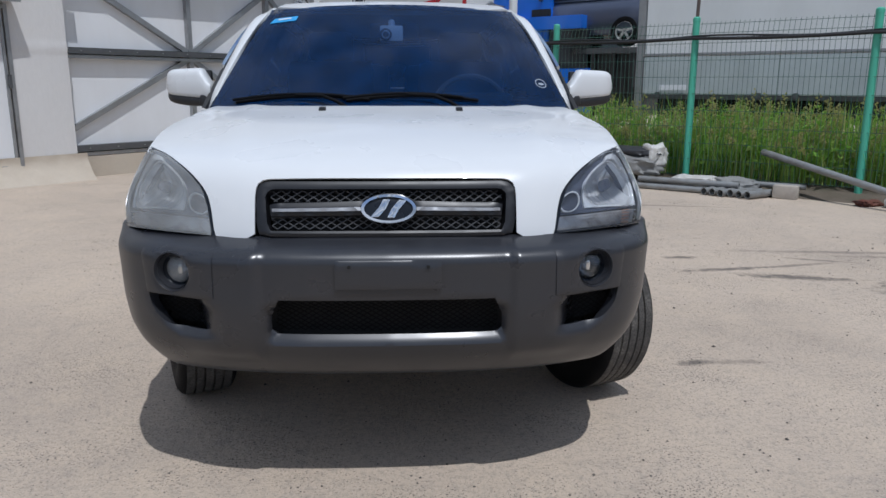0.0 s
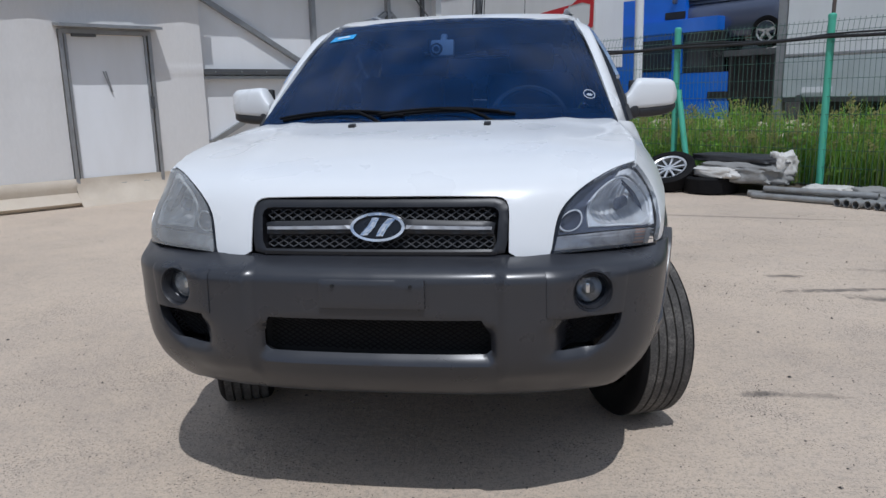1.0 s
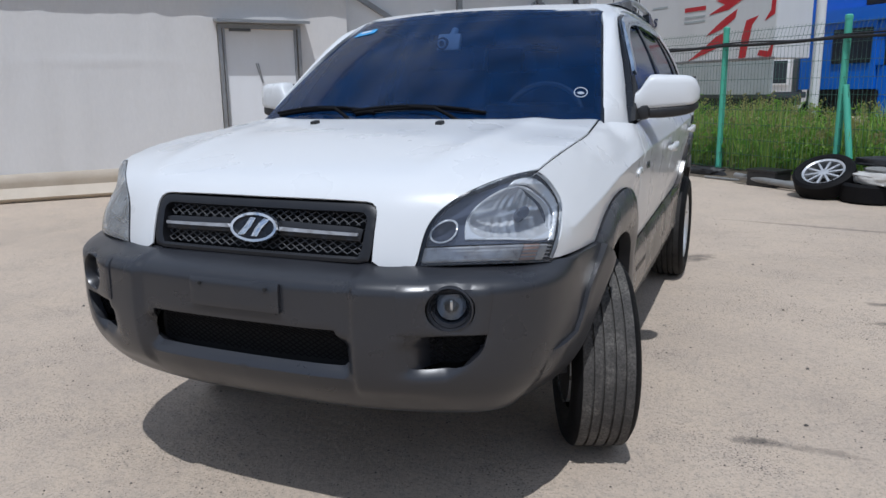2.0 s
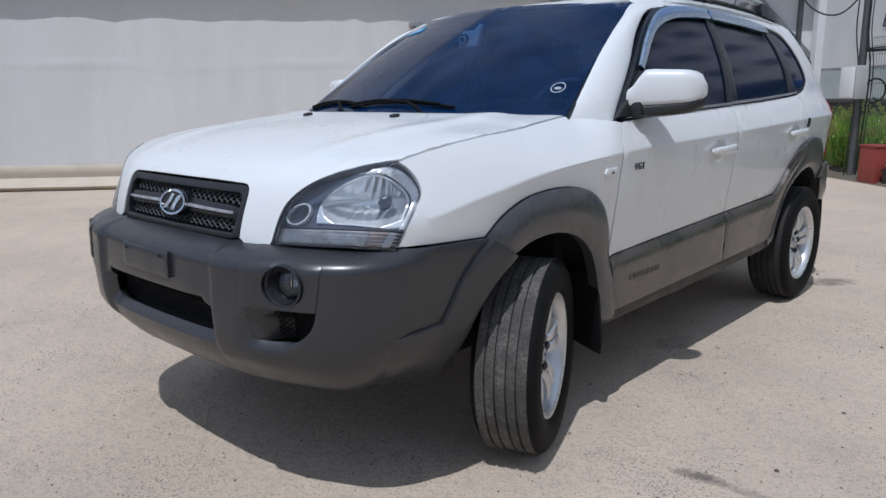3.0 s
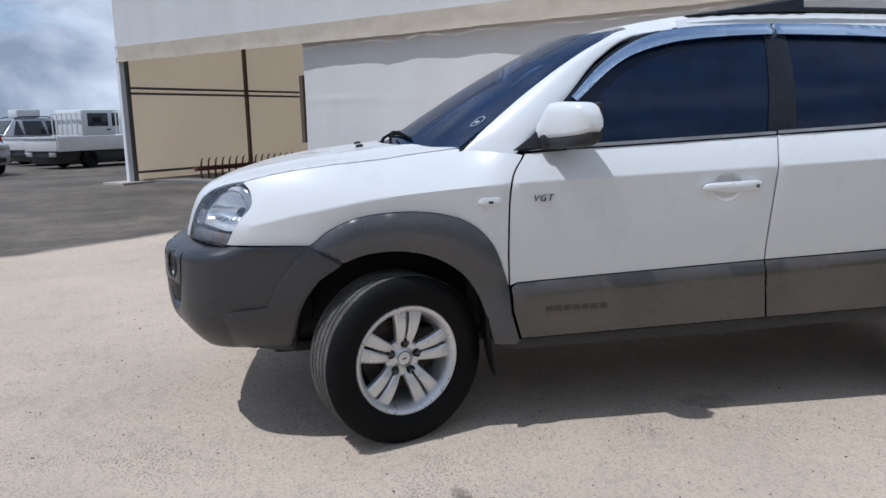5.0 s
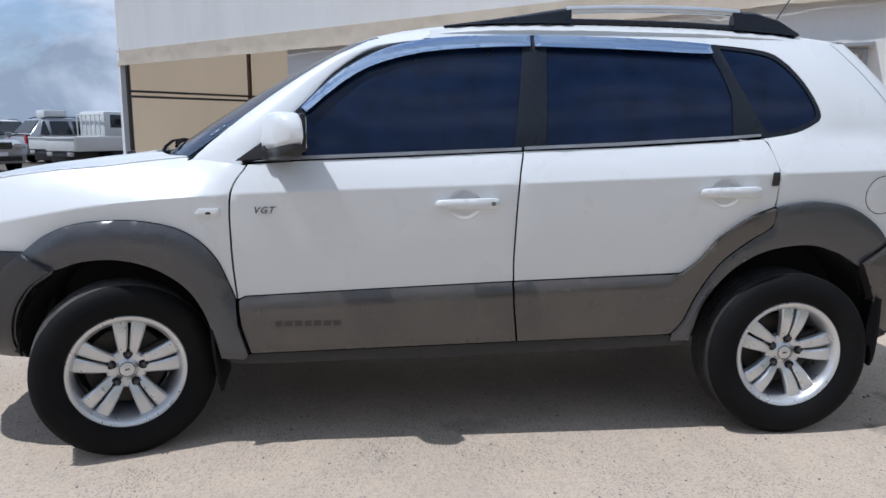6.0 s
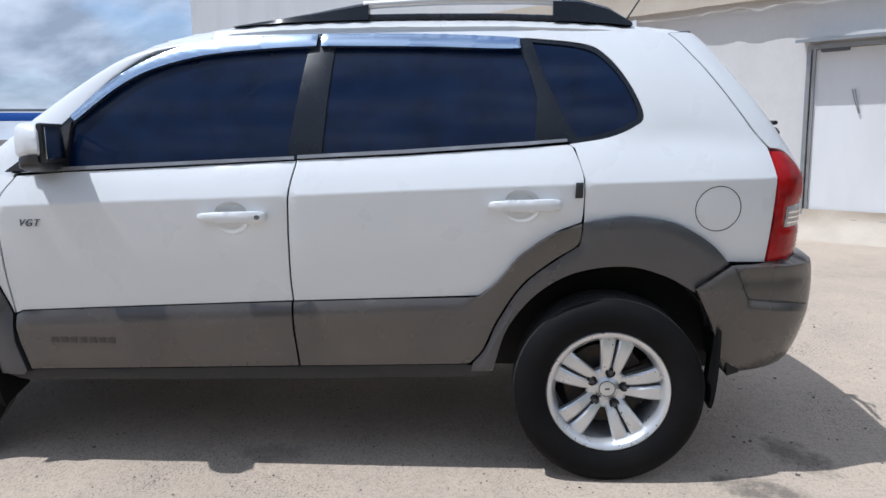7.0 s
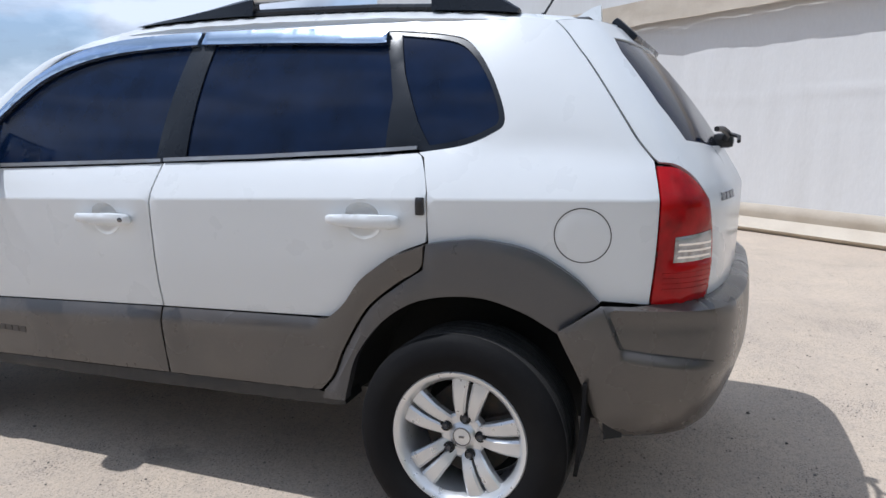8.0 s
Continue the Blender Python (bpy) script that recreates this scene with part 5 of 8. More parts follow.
skin("sticker_bar", ring(0.888, 0.19, 0.018, 0.010, 16), lambda u, w: screen(u, w) + np.array((0, -0.002, 0.003)), M_STICKGREY, oval, step=0.02, thick=0.002, roll=0, core=(0, 2.4, 0.6))
bm = bmesh.new()
block(bm, (0.110, 0.03, 0.080), (-0.010, 1.470, 1.470), (-20, 0, 0), 0.012)
tube(bm, [(-0.010, 1.48, 1.48), (-0.010, 1.545, 1.530)], 0.016, 8)
dash_cam = part("dash_camera", bm, M_STICKWHITE, car, "small grey dash camera on the windscreen")
bm = bmesh.new()
lathe(bm, [(0.0, 0.001), (0.0, 0.030), (0.012, 0.027), (0.012, 0.001)], 20, pose(-0.036, 1.456, 1.466, 0, 0, 0) @ pose(0, 0, 0, 0, 0, -90))
part("camera_lens", bm, M_BLACK, dash_cam)
bm = bmesh.new()
lathe(bm, [(0.002, 0.013), (0.012, 0.013), (0.015, 0.015), (0.015, 0.018), (0.012, 0.020), (0.002, 0.020)], 24, pose(-0.036, 1.452, 1.466, 0, 0, 0) @ pose(0, 0, 0, 0, 0, -90))
part("lens_ring", bm, M_STICKWHITE, dash_cam)

# inner body, arches, cabin
# black skin behind the outer panels, added to stop light through the gaps
core_line = [(0.30, 0.80), (0.46, 0.80), (0.47, 0.62), (0.50, 0.62), (0.56, 0.74), (0.72, 0.84), (0.86, 0.86), (1.05, 0.82), (1.18, 0.70), (1.24, 0.55), (1.26, 0.42), (3.05, 0.42), (3.10, 0.55), (3.20, 0.72),
             (3.35, 0.83), (3.53, 0.86), (3.70, 0.82), (3.82, 0.70), (3.86, 0.55), (3.90, 0.55), (4.00, 0.80), (4.03, 1.10), (3.90, 1.16), (2.5, 1.13), (1.35, 1.08), (1.1, 1.05), (0.6, 0.98), (0.34, 0.93)]
pair("gap_light_stop", core_line, raised(-0.045), M_VOID, car, step=0.08, thick=0.02)
for y0 in (0.86, 3.49):
    for q in (1, -1):
        bm = bmesh.new()
        rows = []
        for k in range(25):
            a = math.radians(4 + 170 * k / 24)
            r = 0.425 + 0.02 * math.sin(a)
            rows.append([bm.verts.new((q * x, y0 + (r + e) * math.cos(a), 0.35 + (r + e) * math.sin(a))) for x, e in ((0.80, 0.0), (0.50, 0.0), (0.77, 0.05))])
        hub = bm.verts.new((q * 0.50, y0, 0.45))
        for a, b in zip(rows, rows[1:]):
            bm.faces.new((a[0], b[0], b[1], a[1]))
            bm.faces.new((a[1], b[1], hub))
            bm.faces.new((a[2], b[2], b[0], a[0]))
        part("wheel_house", bm, M_VOID, car)
        bm = bmesh.new()
        # a flat flap behind the wheel, its lower edge rising inwards
        front = y0 < 1
        back, low, trail = (0.317, 0.240, 0.030) if front else (0.372, 0.268 if q > 0 else 0.43, -0.022)
        rows = []
        for k in range(9):
            t = k / 8
            half_w = (0.085 if front else 0.062) * (0.90 + 0.10 * ease(t * 1.6)) - 0.010 * max(0.0, t - 0.86) / 0.14
            yy = y0 + back + trail * t * t
            row = []
            for dx, dy in ((-half_w, 0), (0, -0.004), (half_w, 0), (half_w, 0.012), (0, 0.010), (-half_w, 0.012)):
                foot_z = low + 0.05 * (0.5 - 0.5 * dx / 0.085)
                row.append(bm.verts.new((q * ((0.785 if front else 0.805) + dx), yy + dy, 0.56 + (foot_z - 0.56) * t)))
            rows.append(row)
        for a, b in zip(rows, rows[1:]):
            for i in range(6):
                bm.faces.new((a[i], a[(i + 1) % 6], b[(i + 1) % 6], b[i]))
        bm.faces.new(rows[0])
        bm.faces.new(rows[-1])
        part("mud_flap", bm, M_RUBBER, car, "black rubber mud flap")
# the block behind the bumper is unseen, added to stop sun leaks
for name, size, where in (("undertray", (1.06, 1.0, 0.05), (0, 0.82, 0.315)), ("floor_pan", (0.98, 3.7, 0.30), (0, 2.2, 0.46)), ("floor_side", (1.50, 1.55, 0.14), (0, 2.18, 0.43)), ("cross_member", (1.2, 0.44, 0.18), (0, 0.28, 0.54)), ("radiator_panel", (1.24, 0.06, 0.36), (0, 0.12, 0.66)),
                          ("bumper_leak_block", (1.51, 0.20, 0.22), (0, 0.335, 0.62)), ("engine_block", (0.96, 1.0, 0.60), (0, 0.78, 0.65)), ("bulkhead", (1.40, 0.06, 0.62), (0, 1.16, 0.78))):
    bm = bmesh.new()
    block(bm, size, where, (0, 0, 0), 0.02)
    part(name, bm, M_VOID, car, "black underbody metal")
for y in (0.86, 3.49):
    bm = bmesh.new()
    tube(bm, [(-0.70, y, 0.34), (0.70, y, 0.34)], 0.045, 10)
    part("axle", bm, M_VOID, car)
bm = bmesh.new()
block(bm, (1.46, 0.46, 0.10), (0, 1.33, 1.10), (10, 0, 0), 0.04)
block(bm, (1.44, 0.10, 0.35), (0, 1.46, 0.92), (0, 0, 0), 0.03)
block(bm, (0.34, 0.22, 0.08), (0.38, 1.40, 1.165), (0, 0, 0), 0.035)
part("dashboard", bm, M_DASH, car)
bm = bmesh.new()
block(bm, (1.55, 1.7, 0.03), (0, 2.15, 0.56))
block(bm, (0.90, 1.0, 0.03), (0, 3.50, 0.56))
block(bm, (1.40, 0.03, 0.62), (0, 4.0, 0.85))
part("cabin_floor", bm, M_DASH, car)
bm = bmesh.new()
wheel_pts = [(0.185 * math.cos(a), 0.0, 0.185 * math.sin(a)) for a in [2 * math.pi * k / 32 for k in range(33)]]
tube(bm, wheel_pts, 0.015, 8)
block(bm, (0.36, 0.02, 0.05), (0, 0.01, 0), (0, 0, 0), 0.01)
block(bm, (0.05, 0.02, 0.18), (0, 0.01, -0.09), (0, 0, 0), 0.01)
lathe(bm, [(-0.02, 0.001), (-0.02, 0.055), (0.02, 0.06), (0.02, 0.001)], 20, pose(0, 0.0, 0, 0, 0, 90))
bmesh.ops.transform(bm, matrix=pose(0.38, 1.62, 1.115, -25, 0, 0), verts=bm.verts)
part("steering_wheel", bm, M_WHEELGREY, car)
for x, y, w in ((0.38, 2.02, 0.50), (-0.38, 2.02, 0.50), (0.36, 2.95, 0.62), (-0.36, 2.95, 0.62)):
    seat = empty("seat")
    seat.parent = car
    bm = bmesh.new()
    block(bm, (w, 0.50, 0.16), (x, y, 0.80), (4, 0, 0), 0.06)
    part("cushion", bm, M_SEAT, seat)
    bm = bmesh.new()
    block(bm, (w, 0.13, 0.58), (x, y + 0.29, 1.09), (-14, 0, 0), 0.06)
    part("backrest", bm, M_SEAT, seat)
    bm = bmesh.new()
    block(bm, (0.26, 0.09, 0.17), (x, y + 0.385, 1.455), (-8, 0, 0), 0.04)
    tube(bm, [(x - 0.05, y + 0.37, 1.33), (x - 0.05, y + 0.38, 1.40)], 0.007, 6)
    tube(bm, [(x + 0.05, y + 0.37, 1.33), (x + 0.05, y + 0.38, 1.40)], 0.007, 6)
    part("headrest", bm, M_SEAT, seat)
bm = bmesh.new()
block(bm, (0.24, 0.025, 0.075), (0, 1.72, 1.50), (-10, 0, 0), 0.014)
part("inside_mirror", bm, M_BLACK, car)
bm = bmesh.new()
block(bm, (1.15, 2.0, 0.02), (0, 2.8, 1.60), (0, 0, 0), 0.008)
part("headlining", bm, M_SEAT, car)


# ---- wheels ----
def build_wheel(name, parent, m, side, tread):
    """Tyre, alloy rim with five double spokes, nuts, brake disc; side 1: outer face towards +x."""
    w = empty(name)
    w.parent = parent
    w.matrix_basis = m
    R, half, rr = 0.338, 0.108, 0.214
    bm = bmesh.new()
    lathe(bm, [(-half * 0.80, rr - 0.004), (-half * 0.98, rr + 0.02), (-half * 1.04, rr + 0.060), (-half, R - 0.030), (-half * 0.86, R - 0.008), (-half * 0.78, R - 0.0035)], 72)
    lathe(bm, [(half * 0.78, R - 0.0035), (half * 0.86, R - 0.008), (half, R - 0.030), (half * 1.04, rr + 0.060), (half * 1.03, rr + 0.052), (half * 0.99, rr + 0.022), (half * 0.80, rr - 0.004)], 72)
    tyre = part("tyre", bm, M_RUBBER, w, sharp=50)
    bm = bmesh.new()
    prof, a = [], -half * 0.78
    edges = [-0.78, -0.50, -0.44, -0.20, -0.14, 0.14, 0.20, 0.44, 0.50, 0.78]
    for i in range(0, len(edges), 2):
        x0, x1 = edges[i] * half, edges[i + 1] * half
        prof += [(x0, R - 0.011), (x0 + 0.001, R - 0.001 - 0.10 * x0 * x0), (x1 - 0.001, R - 0.001 - 0.10 * x1 * x1), (x1, R - 0.011)]
    lathe(bm, prof, 96)
    part("tread", bm, tread, tyre, "dusty grooved tread" if tread is M_TREAD else "grooved tread with the wheel arch's shade put into its colour", sharp=30)
    bm = bmesh.new()
    o = half * 0.80
    lathe(bm, [(o - 0.19, rr - 0.03), (o - 0.02, rr - 0.028), (o + 0.0, rr - 0.016), (o + 0.008, rr - 0.010), (o + 0.011, rr + 0.002), (o + 0.006, rr + 0.007), (o - 0.01, rr + 0.004)], 72)
    rim = part("rim", bm, M_ALLOY, w, "silver five double-spoke alloy rim", sharp=40)
    face_x = o - 0.020
    for k in range(5):
        for sgn in (-1, 1):
            bm = bmesh.new()
            rows = []
            for t in np.linspace(0, 1, 7):
                r = 0.045 + (rr - 0.022 - 0.045) * t
                mid = sgn * (0.0170 + 0.0180 * t)
                wd = 0.0145 + 0.0140 * t
                xo = face_x + 0.004 - 0.022 * (1 - t) ** 2 + 0.010 * math.sin(math.pi * t)
                rows.append([bm.verts.new((x, mid + d, r)) for d, x in ((-wd, xo - 0.030), (-wd, xo - 0.006), (-wd * 0.7, xo), (wd * 0.7, xo), (wd, xo - 0.006), (wd, xo - 0.030))])
            for a, b in zip(rows, rows[1:]):
                for j in range(6):
                    bm.faces.new((a[j], a[(j + 1) % 6], b[(j + 1) % 6], b[j]))
            bm.faces.new(rows[0])
            bm.faces.new(rows[-1])
            bmesh.ops.transform(bm, matrix=Matrix.Rotation(2 * math.pi * k / 5 + 0.12, 4, "X"), verts=bm.verts)
            part("spoke", bm, M_ALLOY, rim, sharp=32)
    bm = bmesh.new()
    lathe(bm, [(face_x - 0.05, 0.075), (face_x - 0.020, 0.074), (face_x - 0.014, 0.066), (face_x - 0.016, 0.045), (face_x - 0.010, 0.034), (face_x - 0.006, 0.030), (face_x - 0.004, 0.018), (face_x - 0.004, 0.0005)], 40)
    part("hub_cap", bm, M_ALLOY, rim, sharp=25)
    bm = bmesh.new()
    lathe(bm, [(face_x - 0.008, 0.0305), (face_x - 0.003, 0.0290), (face_x - 0.003, 0.0270), (face_x - 0.007, 0.0258)], 32)
    block(bm, (0.003, 0.018, 0.007), (face_x - 0.003, 0, 0), (22, 0, 0), 0.001)
    part("cap_ring", bm, M_BADGE, rim, "raised ring on the hub cap")
    for k in range(5):
        a = 2 * math.pi * k / 5 + 0.12
        bm = bmesh.new()
        m2 = Matrix.Rotation(a, 4, "X") @ pose(face_x - 0.030, 0, 0.061)
        lathe(bm, [(0.0, 0.0125), (0.026, 0.0120), (0.030, 0.009), (0.027, 0.006), (0.027, 0.0005)], 8, m2)
        part("wheel_nut", bm, M_NUT, rim)
        bm = bmesh.new()
        lathe(bm, [(0.010, 0.0180), (0.0235, 0.0176), (0.0245, 0.0158), (0.0225, 0.0125)], 18, m2)
        part("nut_well", bm, M_VOID, rim)
    bm = bmesh.new()
    lathe(bm, [(o - 0.10, 0.001), (o - 0.10, 0.148), (o - 0.118, 0.150), (o - 0.118, 0.001)], 40)
    block(bm, (0.07, 0.13, 0.09), (o - 0.11, 0.11, 0.06), (35, 0, 0), 0.015)
    part("brake_disc", bm, M_DARKALLOY, w)
    bm = bmesh.new()
    lathe(bm, [(o - 0.185, 0.001), (o - 0.185, rr - 0.03)], 32)
    part("inner_barrel", bm, M_VOID, w)
    return w


STEER = 22
for name_y, y, z, steer in (("front", 0.831, 0.336, STEER), ("rear", 3.489, 0.337, 0)):
    for q in (1, -1):
        turn = steer + (0 if q > 0 else 180)
        build_wheel("wheel", car, pose((q * 0.793 if steer else q * 0.778) - (0.016 if q < 0 else 0), y, z, 0, 0, turn) @ pose(0, 0, 0, -13 if steer else -17, 0, 0), q, M_TREAD if steer else M_SHADETREAD)


# ---- ground: concrete yard that ends in churned gravel ----
def ground_material():
    m = surface("dusty_concrete", (0.43, 0.395, 0.345), 0.92, grain=0.0)
    t = m.node_tree
    b = t.nodes["Principled BSDF"]
    co = t.nodes.new("ShaderNodeTexCoord")
    pos = co.outputs["Object"]

    def noise_of(scale, detail=6.0, rough=0.6, vec=pos):
        n = node(t, "ShaderNodeTexNoise", Scale=scale, Detail=detail, Roughness=rough)
        t.links.new(vec, n.inputs["Vector"])
        return n.outputs["Fac"]

    def ranged(value, lo, hi, a=0.0, c=1.0):
        r = node(t, "ShaderNodeMapRange", **{"From Min": lo, "From Max": hi, "To Min": a, "To Max": c})
        t.links.new(value, r.inputs["Value"])
        return r.outputs["Result"]

    def math_of(op, a, c):
        n = t.nodes.new("ShaderNodeMath")
        n.operation = op
        for i, v in enumerate((a, c)):
            if isinstance(v, (int, float)):
                n.inputs[i].default_value = v
            else:
                t.links.new(v, n.inputs[i])
        return n.outputs[0]

    def mix_of(factor, a, c, mode="MIX"):
        n = t.nodes.new("ShaderNodeMix")
        n.data_type, n.blend_type = "RGBA", mode
        for i, v in ((0, factor), (6, a), (7, c)):
            if isinstance(v, tuple):
                n.inputs[i].default_value = v
            elif isinstance(v, float):
                n.inputs[i].default_value = v
            else:
                t.links.new(v, n.inputs[i])
        return n.outputs[2]

    tone = mix_of(ranged(noise_of(0.55, 5), 0.38, 0.66), (0.565, 0.463, 0.362, 1), (0.444, 0.364, 0.288, 1))
    tone = mix_of(ranged(noise_of(3.1, 6), 0.42, 0.75, 0.0, 0.55), tone, (0.605, 0.488, 0.362, 1))
    tone = mix_of(ranged(noise_of(14.0, 7, 0.7), 0.50, 0.78, 0.0, 0.5), tone, (0.27, 0.235, 0.205, 1))
    tone = mix_of(ranged(noise_of(95.0, 3, 0.7), 0.54, 0.70, 0.0, 0.75), tone, (0.185, 0.165, 0.142, 1))
    tone = mix_of(ranged(noise_of(160.0, 2, 0.7), 0.56, 0.70, 0.0, 0.65), tone, (0.66, 0.58, 0.48, 1))
    tone = mix_of(ranged(noise_of(44.0, 4, 0.75), 0.50, 0.66, 0.0, 0.5), tone, (0.27, 0.235, 0.20, 1))
    # small pits and dark crumbs, thicker in patches
    thick = ranged(noise_of(1.7, 5, 0.65), 0.38, 0.66, 0.70, 0.575)
    pits = math_of("SUBTRACT", noise_of(115.0, 2, 0.5), thick)
    tone = mix_of(ranged(pits, 0.0, 0.03, 0.0, 0.85), tone, (0.085, 0.075, 0.068, 1))
    sep = t.nodes.new("ShaderNodeSeparateXYZ")
    t.links.new(pos, sep.inputs[0])
    x, y = sep.outputs[0], sep.outputs[1]
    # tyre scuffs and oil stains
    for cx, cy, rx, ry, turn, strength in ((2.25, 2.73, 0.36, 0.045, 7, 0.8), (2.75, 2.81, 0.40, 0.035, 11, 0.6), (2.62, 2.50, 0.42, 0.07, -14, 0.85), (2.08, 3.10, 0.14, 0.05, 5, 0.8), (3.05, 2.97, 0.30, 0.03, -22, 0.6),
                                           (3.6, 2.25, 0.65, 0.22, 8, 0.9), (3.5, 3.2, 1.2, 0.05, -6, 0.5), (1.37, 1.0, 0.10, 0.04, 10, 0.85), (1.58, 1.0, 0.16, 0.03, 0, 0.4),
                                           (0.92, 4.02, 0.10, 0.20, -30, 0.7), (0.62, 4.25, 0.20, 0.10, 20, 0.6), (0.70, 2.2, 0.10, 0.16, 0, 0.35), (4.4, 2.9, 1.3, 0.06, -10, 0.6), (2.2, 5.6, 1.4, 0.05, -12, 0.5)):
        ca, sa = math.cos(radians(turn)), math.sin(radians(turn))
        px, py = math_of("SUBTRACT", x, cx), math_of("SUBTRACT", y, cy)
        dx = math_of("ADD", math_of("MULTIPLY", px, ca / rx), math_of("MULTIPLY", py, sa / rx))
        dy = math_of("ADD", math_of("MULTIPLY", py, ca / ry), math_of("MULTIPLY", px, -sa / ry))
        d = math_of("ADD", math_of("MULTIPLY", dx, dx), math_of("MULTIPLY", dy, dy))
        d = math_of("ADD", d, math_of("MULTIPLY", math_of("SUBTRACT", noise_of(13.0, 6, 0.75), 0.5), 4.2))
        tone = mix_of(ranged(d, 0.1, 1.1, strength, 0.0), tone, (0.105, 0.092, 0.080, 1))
    # gravel beyond the slab's edge
    edge = math_of("ADD", math_of("ADD", x, y), math_of("MULTIPLY", math_of("SUBTRACT", noise_of(1.3, 5), 0.5), 0.7))
    dirt = mix_of(ranged(noise_of(2.2, 7, 0.7), 0.35, 0.68), (0.065, 0.054, 0.043, 1), (0.175, 0.143, 0.111, 1))
    dirt = mix_of(ranged(noise_of(24.0, 5, 0.7), 0.45, 0.7, 0.0, 0.7), dirt, (0.22, 0.195, 0.165, 1))
    dirt = mix_of(ranged(noise_of(0.42, 5, 0.6), 0.44, 0.60, 0.0, 0.75), dirt, (0.062, 0.053, 0.045, 1))
    tone = mix_of(ranged(edge, -7.15, -6.8, 1.0, 0.0), tone, dirt)
    t.links.new(tone, b.inputs["Base Color"])
    h = math_of("ADD", math_of("MULTIPLY", noise_of(60.0, 5, 0.7), 0.5), math_of("MULTIPLY", noise_of(210.0, 3, 0.7), 0.3))
    h = math_of("ADD", h, math_of("MULTIPLY", noise_of(8.0, 4, 0.6), 1.2))
    bp = node(t, "ShaderNodeBump", Strength=1.0, Distance=0.008)
    t.links.new(h, bp.inputs["Height"])
    t.links.new(bp.outputs["Normal"], b.inputs["Normal"])
    return m


bm = bmesh.new()
n = 60
rows = []
for i in range(n + 1):
    rows.append([])
    for j in range(n + 1):
        fx, fy = (i / n * 2 - 1), (j / n * 2 - 1)
        x, y = 14 * fx + 1500 * fx**9, 2 + 14 * fy + 1500 * fy**9
        rows[-1].append(bm.verts.new((x, y, 0)))
for i in range(n):
    for j in range(n):
        bm.faces.new((rows[i][j], rows[i + 1][j], rows[i + 1][j + 1], rows[i][j + 1]))
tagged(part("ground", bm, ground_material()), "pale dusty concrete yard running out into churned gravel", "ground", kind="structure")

# loose stones and crumbs on the slab
rng = np.random.default_rng(7)
verts, faces = [], []
for k in range(3000):
    far = k % 3 == 0
    x, y = rng.uniform(-6, 7) if far else rng.uniform(-2.5, 4.0), rng.uniform(-2.5, 9) if far else rng.uniform(-1.2, 5.6)
    r = rng.uniform(0.002, 0.0055) * (1.9 if rng.random() < 0.06 else 1)
    o = len(verts)
    a0 = rng.uniform(0, 6.3)
    for i in range(4):
        a = a0 + i * math.pi / 2
        verts.append((x + r * math.cos(a) * rng.uniform(0.7, 1.3), y + r * math.sin(a) * rng.uniform(0.7, 1.3), r * rng.uniform(0.1, 0.4)))
    verts.append((x, y, r * rng.uniform(0.7, 1.2)))
    verts.append((x, y, -0.002))
    faces += [(o + i, o + (i + 1) % 4, o + 4) for i in range(4)] + [(o + (i + 1) % 4, o + i, o + 5) for i in range(4)]
M_STONE = surface("dark_crumbs", (0.17, 0.15, 0.13), 0.9, islands=1.0, tint=(0.03, 0.028, 0.026))
tagged(mesh_object("loose_gravel", verts, faces, M_STONE), "scattered small dark stones on concrete", "gravel", kind="stuff")


# ---- storage tent ----
def sheeting(name, color, through_light=0.25, stain=(0.5, 0.46, 0.40), stain_amount=0.4, streak=(1, 1, 0.15), streak_scale=1.6):
    m = surface(name, color, 0.6, spots=stain_amount, spot_scale=streak_scale, tint=stain, stretch=streak, bump=0.012, bump_scale=3.0, grain=0.08, grain_scale=30)
    t = m.node_tree
    b = t.nodes["Principled BSDF"]
    out = t.nodes["Material Output"]
    tr = node(t, "ShaderNodeBsdfTranslucent", Color=(*color, 1))
    mx = node(t, "ShaderNodeMixShader", Fac=through_light)
    t.links.new(b.outputs[0], mx.inputs[1])
    t.links.new(tr.outputs[0], mx.inputs[2])
    t.links.new(mx.outputs[0], out.inputs["Surface"])
    return m


M_SHEET = sheeting("white_pvc_sheet", (0.76, 0.745, 0.725), 0.12, stain=(0.66, 0.63, 0.59), stain_amount=0.3, streak=(1, 1, 0.4), streak_scale=0.9)
M_FLAP = sheeting("weathered_white_flap", (0.74, 0.735, 0.72), 0.12, stain=(0.62, 0.60, 0.56))
M_HEM = sheeting("cream_hem_sheet", (0.66, 0.58, 0.47), 0.2, stain=(0.46, 0.38, 0.29), streak=(1, 1, 1), streak_scale=2.5)
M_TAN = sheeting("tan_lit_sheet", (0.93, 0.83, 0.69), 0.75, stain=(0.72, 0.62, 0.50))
M_STEEL = surface("galvanised_steel", (0.36, 0.37, 0.38), 0.42, metal=0.7, spots=0.4, spot_scale=8, tint=(0.22, 0.21, 0.20), rough_var=0.1)
M_DARKSTEEL = surface("dark_steel_channel", (0.13, 0.135, 0.14), 0.5, metal=0.6, spots=0.4, spot_scale=9)
M_PANEL = surface("white_wall_panel", (0.76, 0.77, 0.78), 0.5, spots=0.25, spot_scale=1.5, tint=(0.55, 0.53, 0.50), stretch=(1, 1, 0.3))
M_POST = surface("brown_painted_post", (0.12, 0.085, 0.06), 0.6, spots=0.4)

W0, WU = Vector((-10.83, 0, 0)), Vector((5.5, 6.6, 0)).normalized()
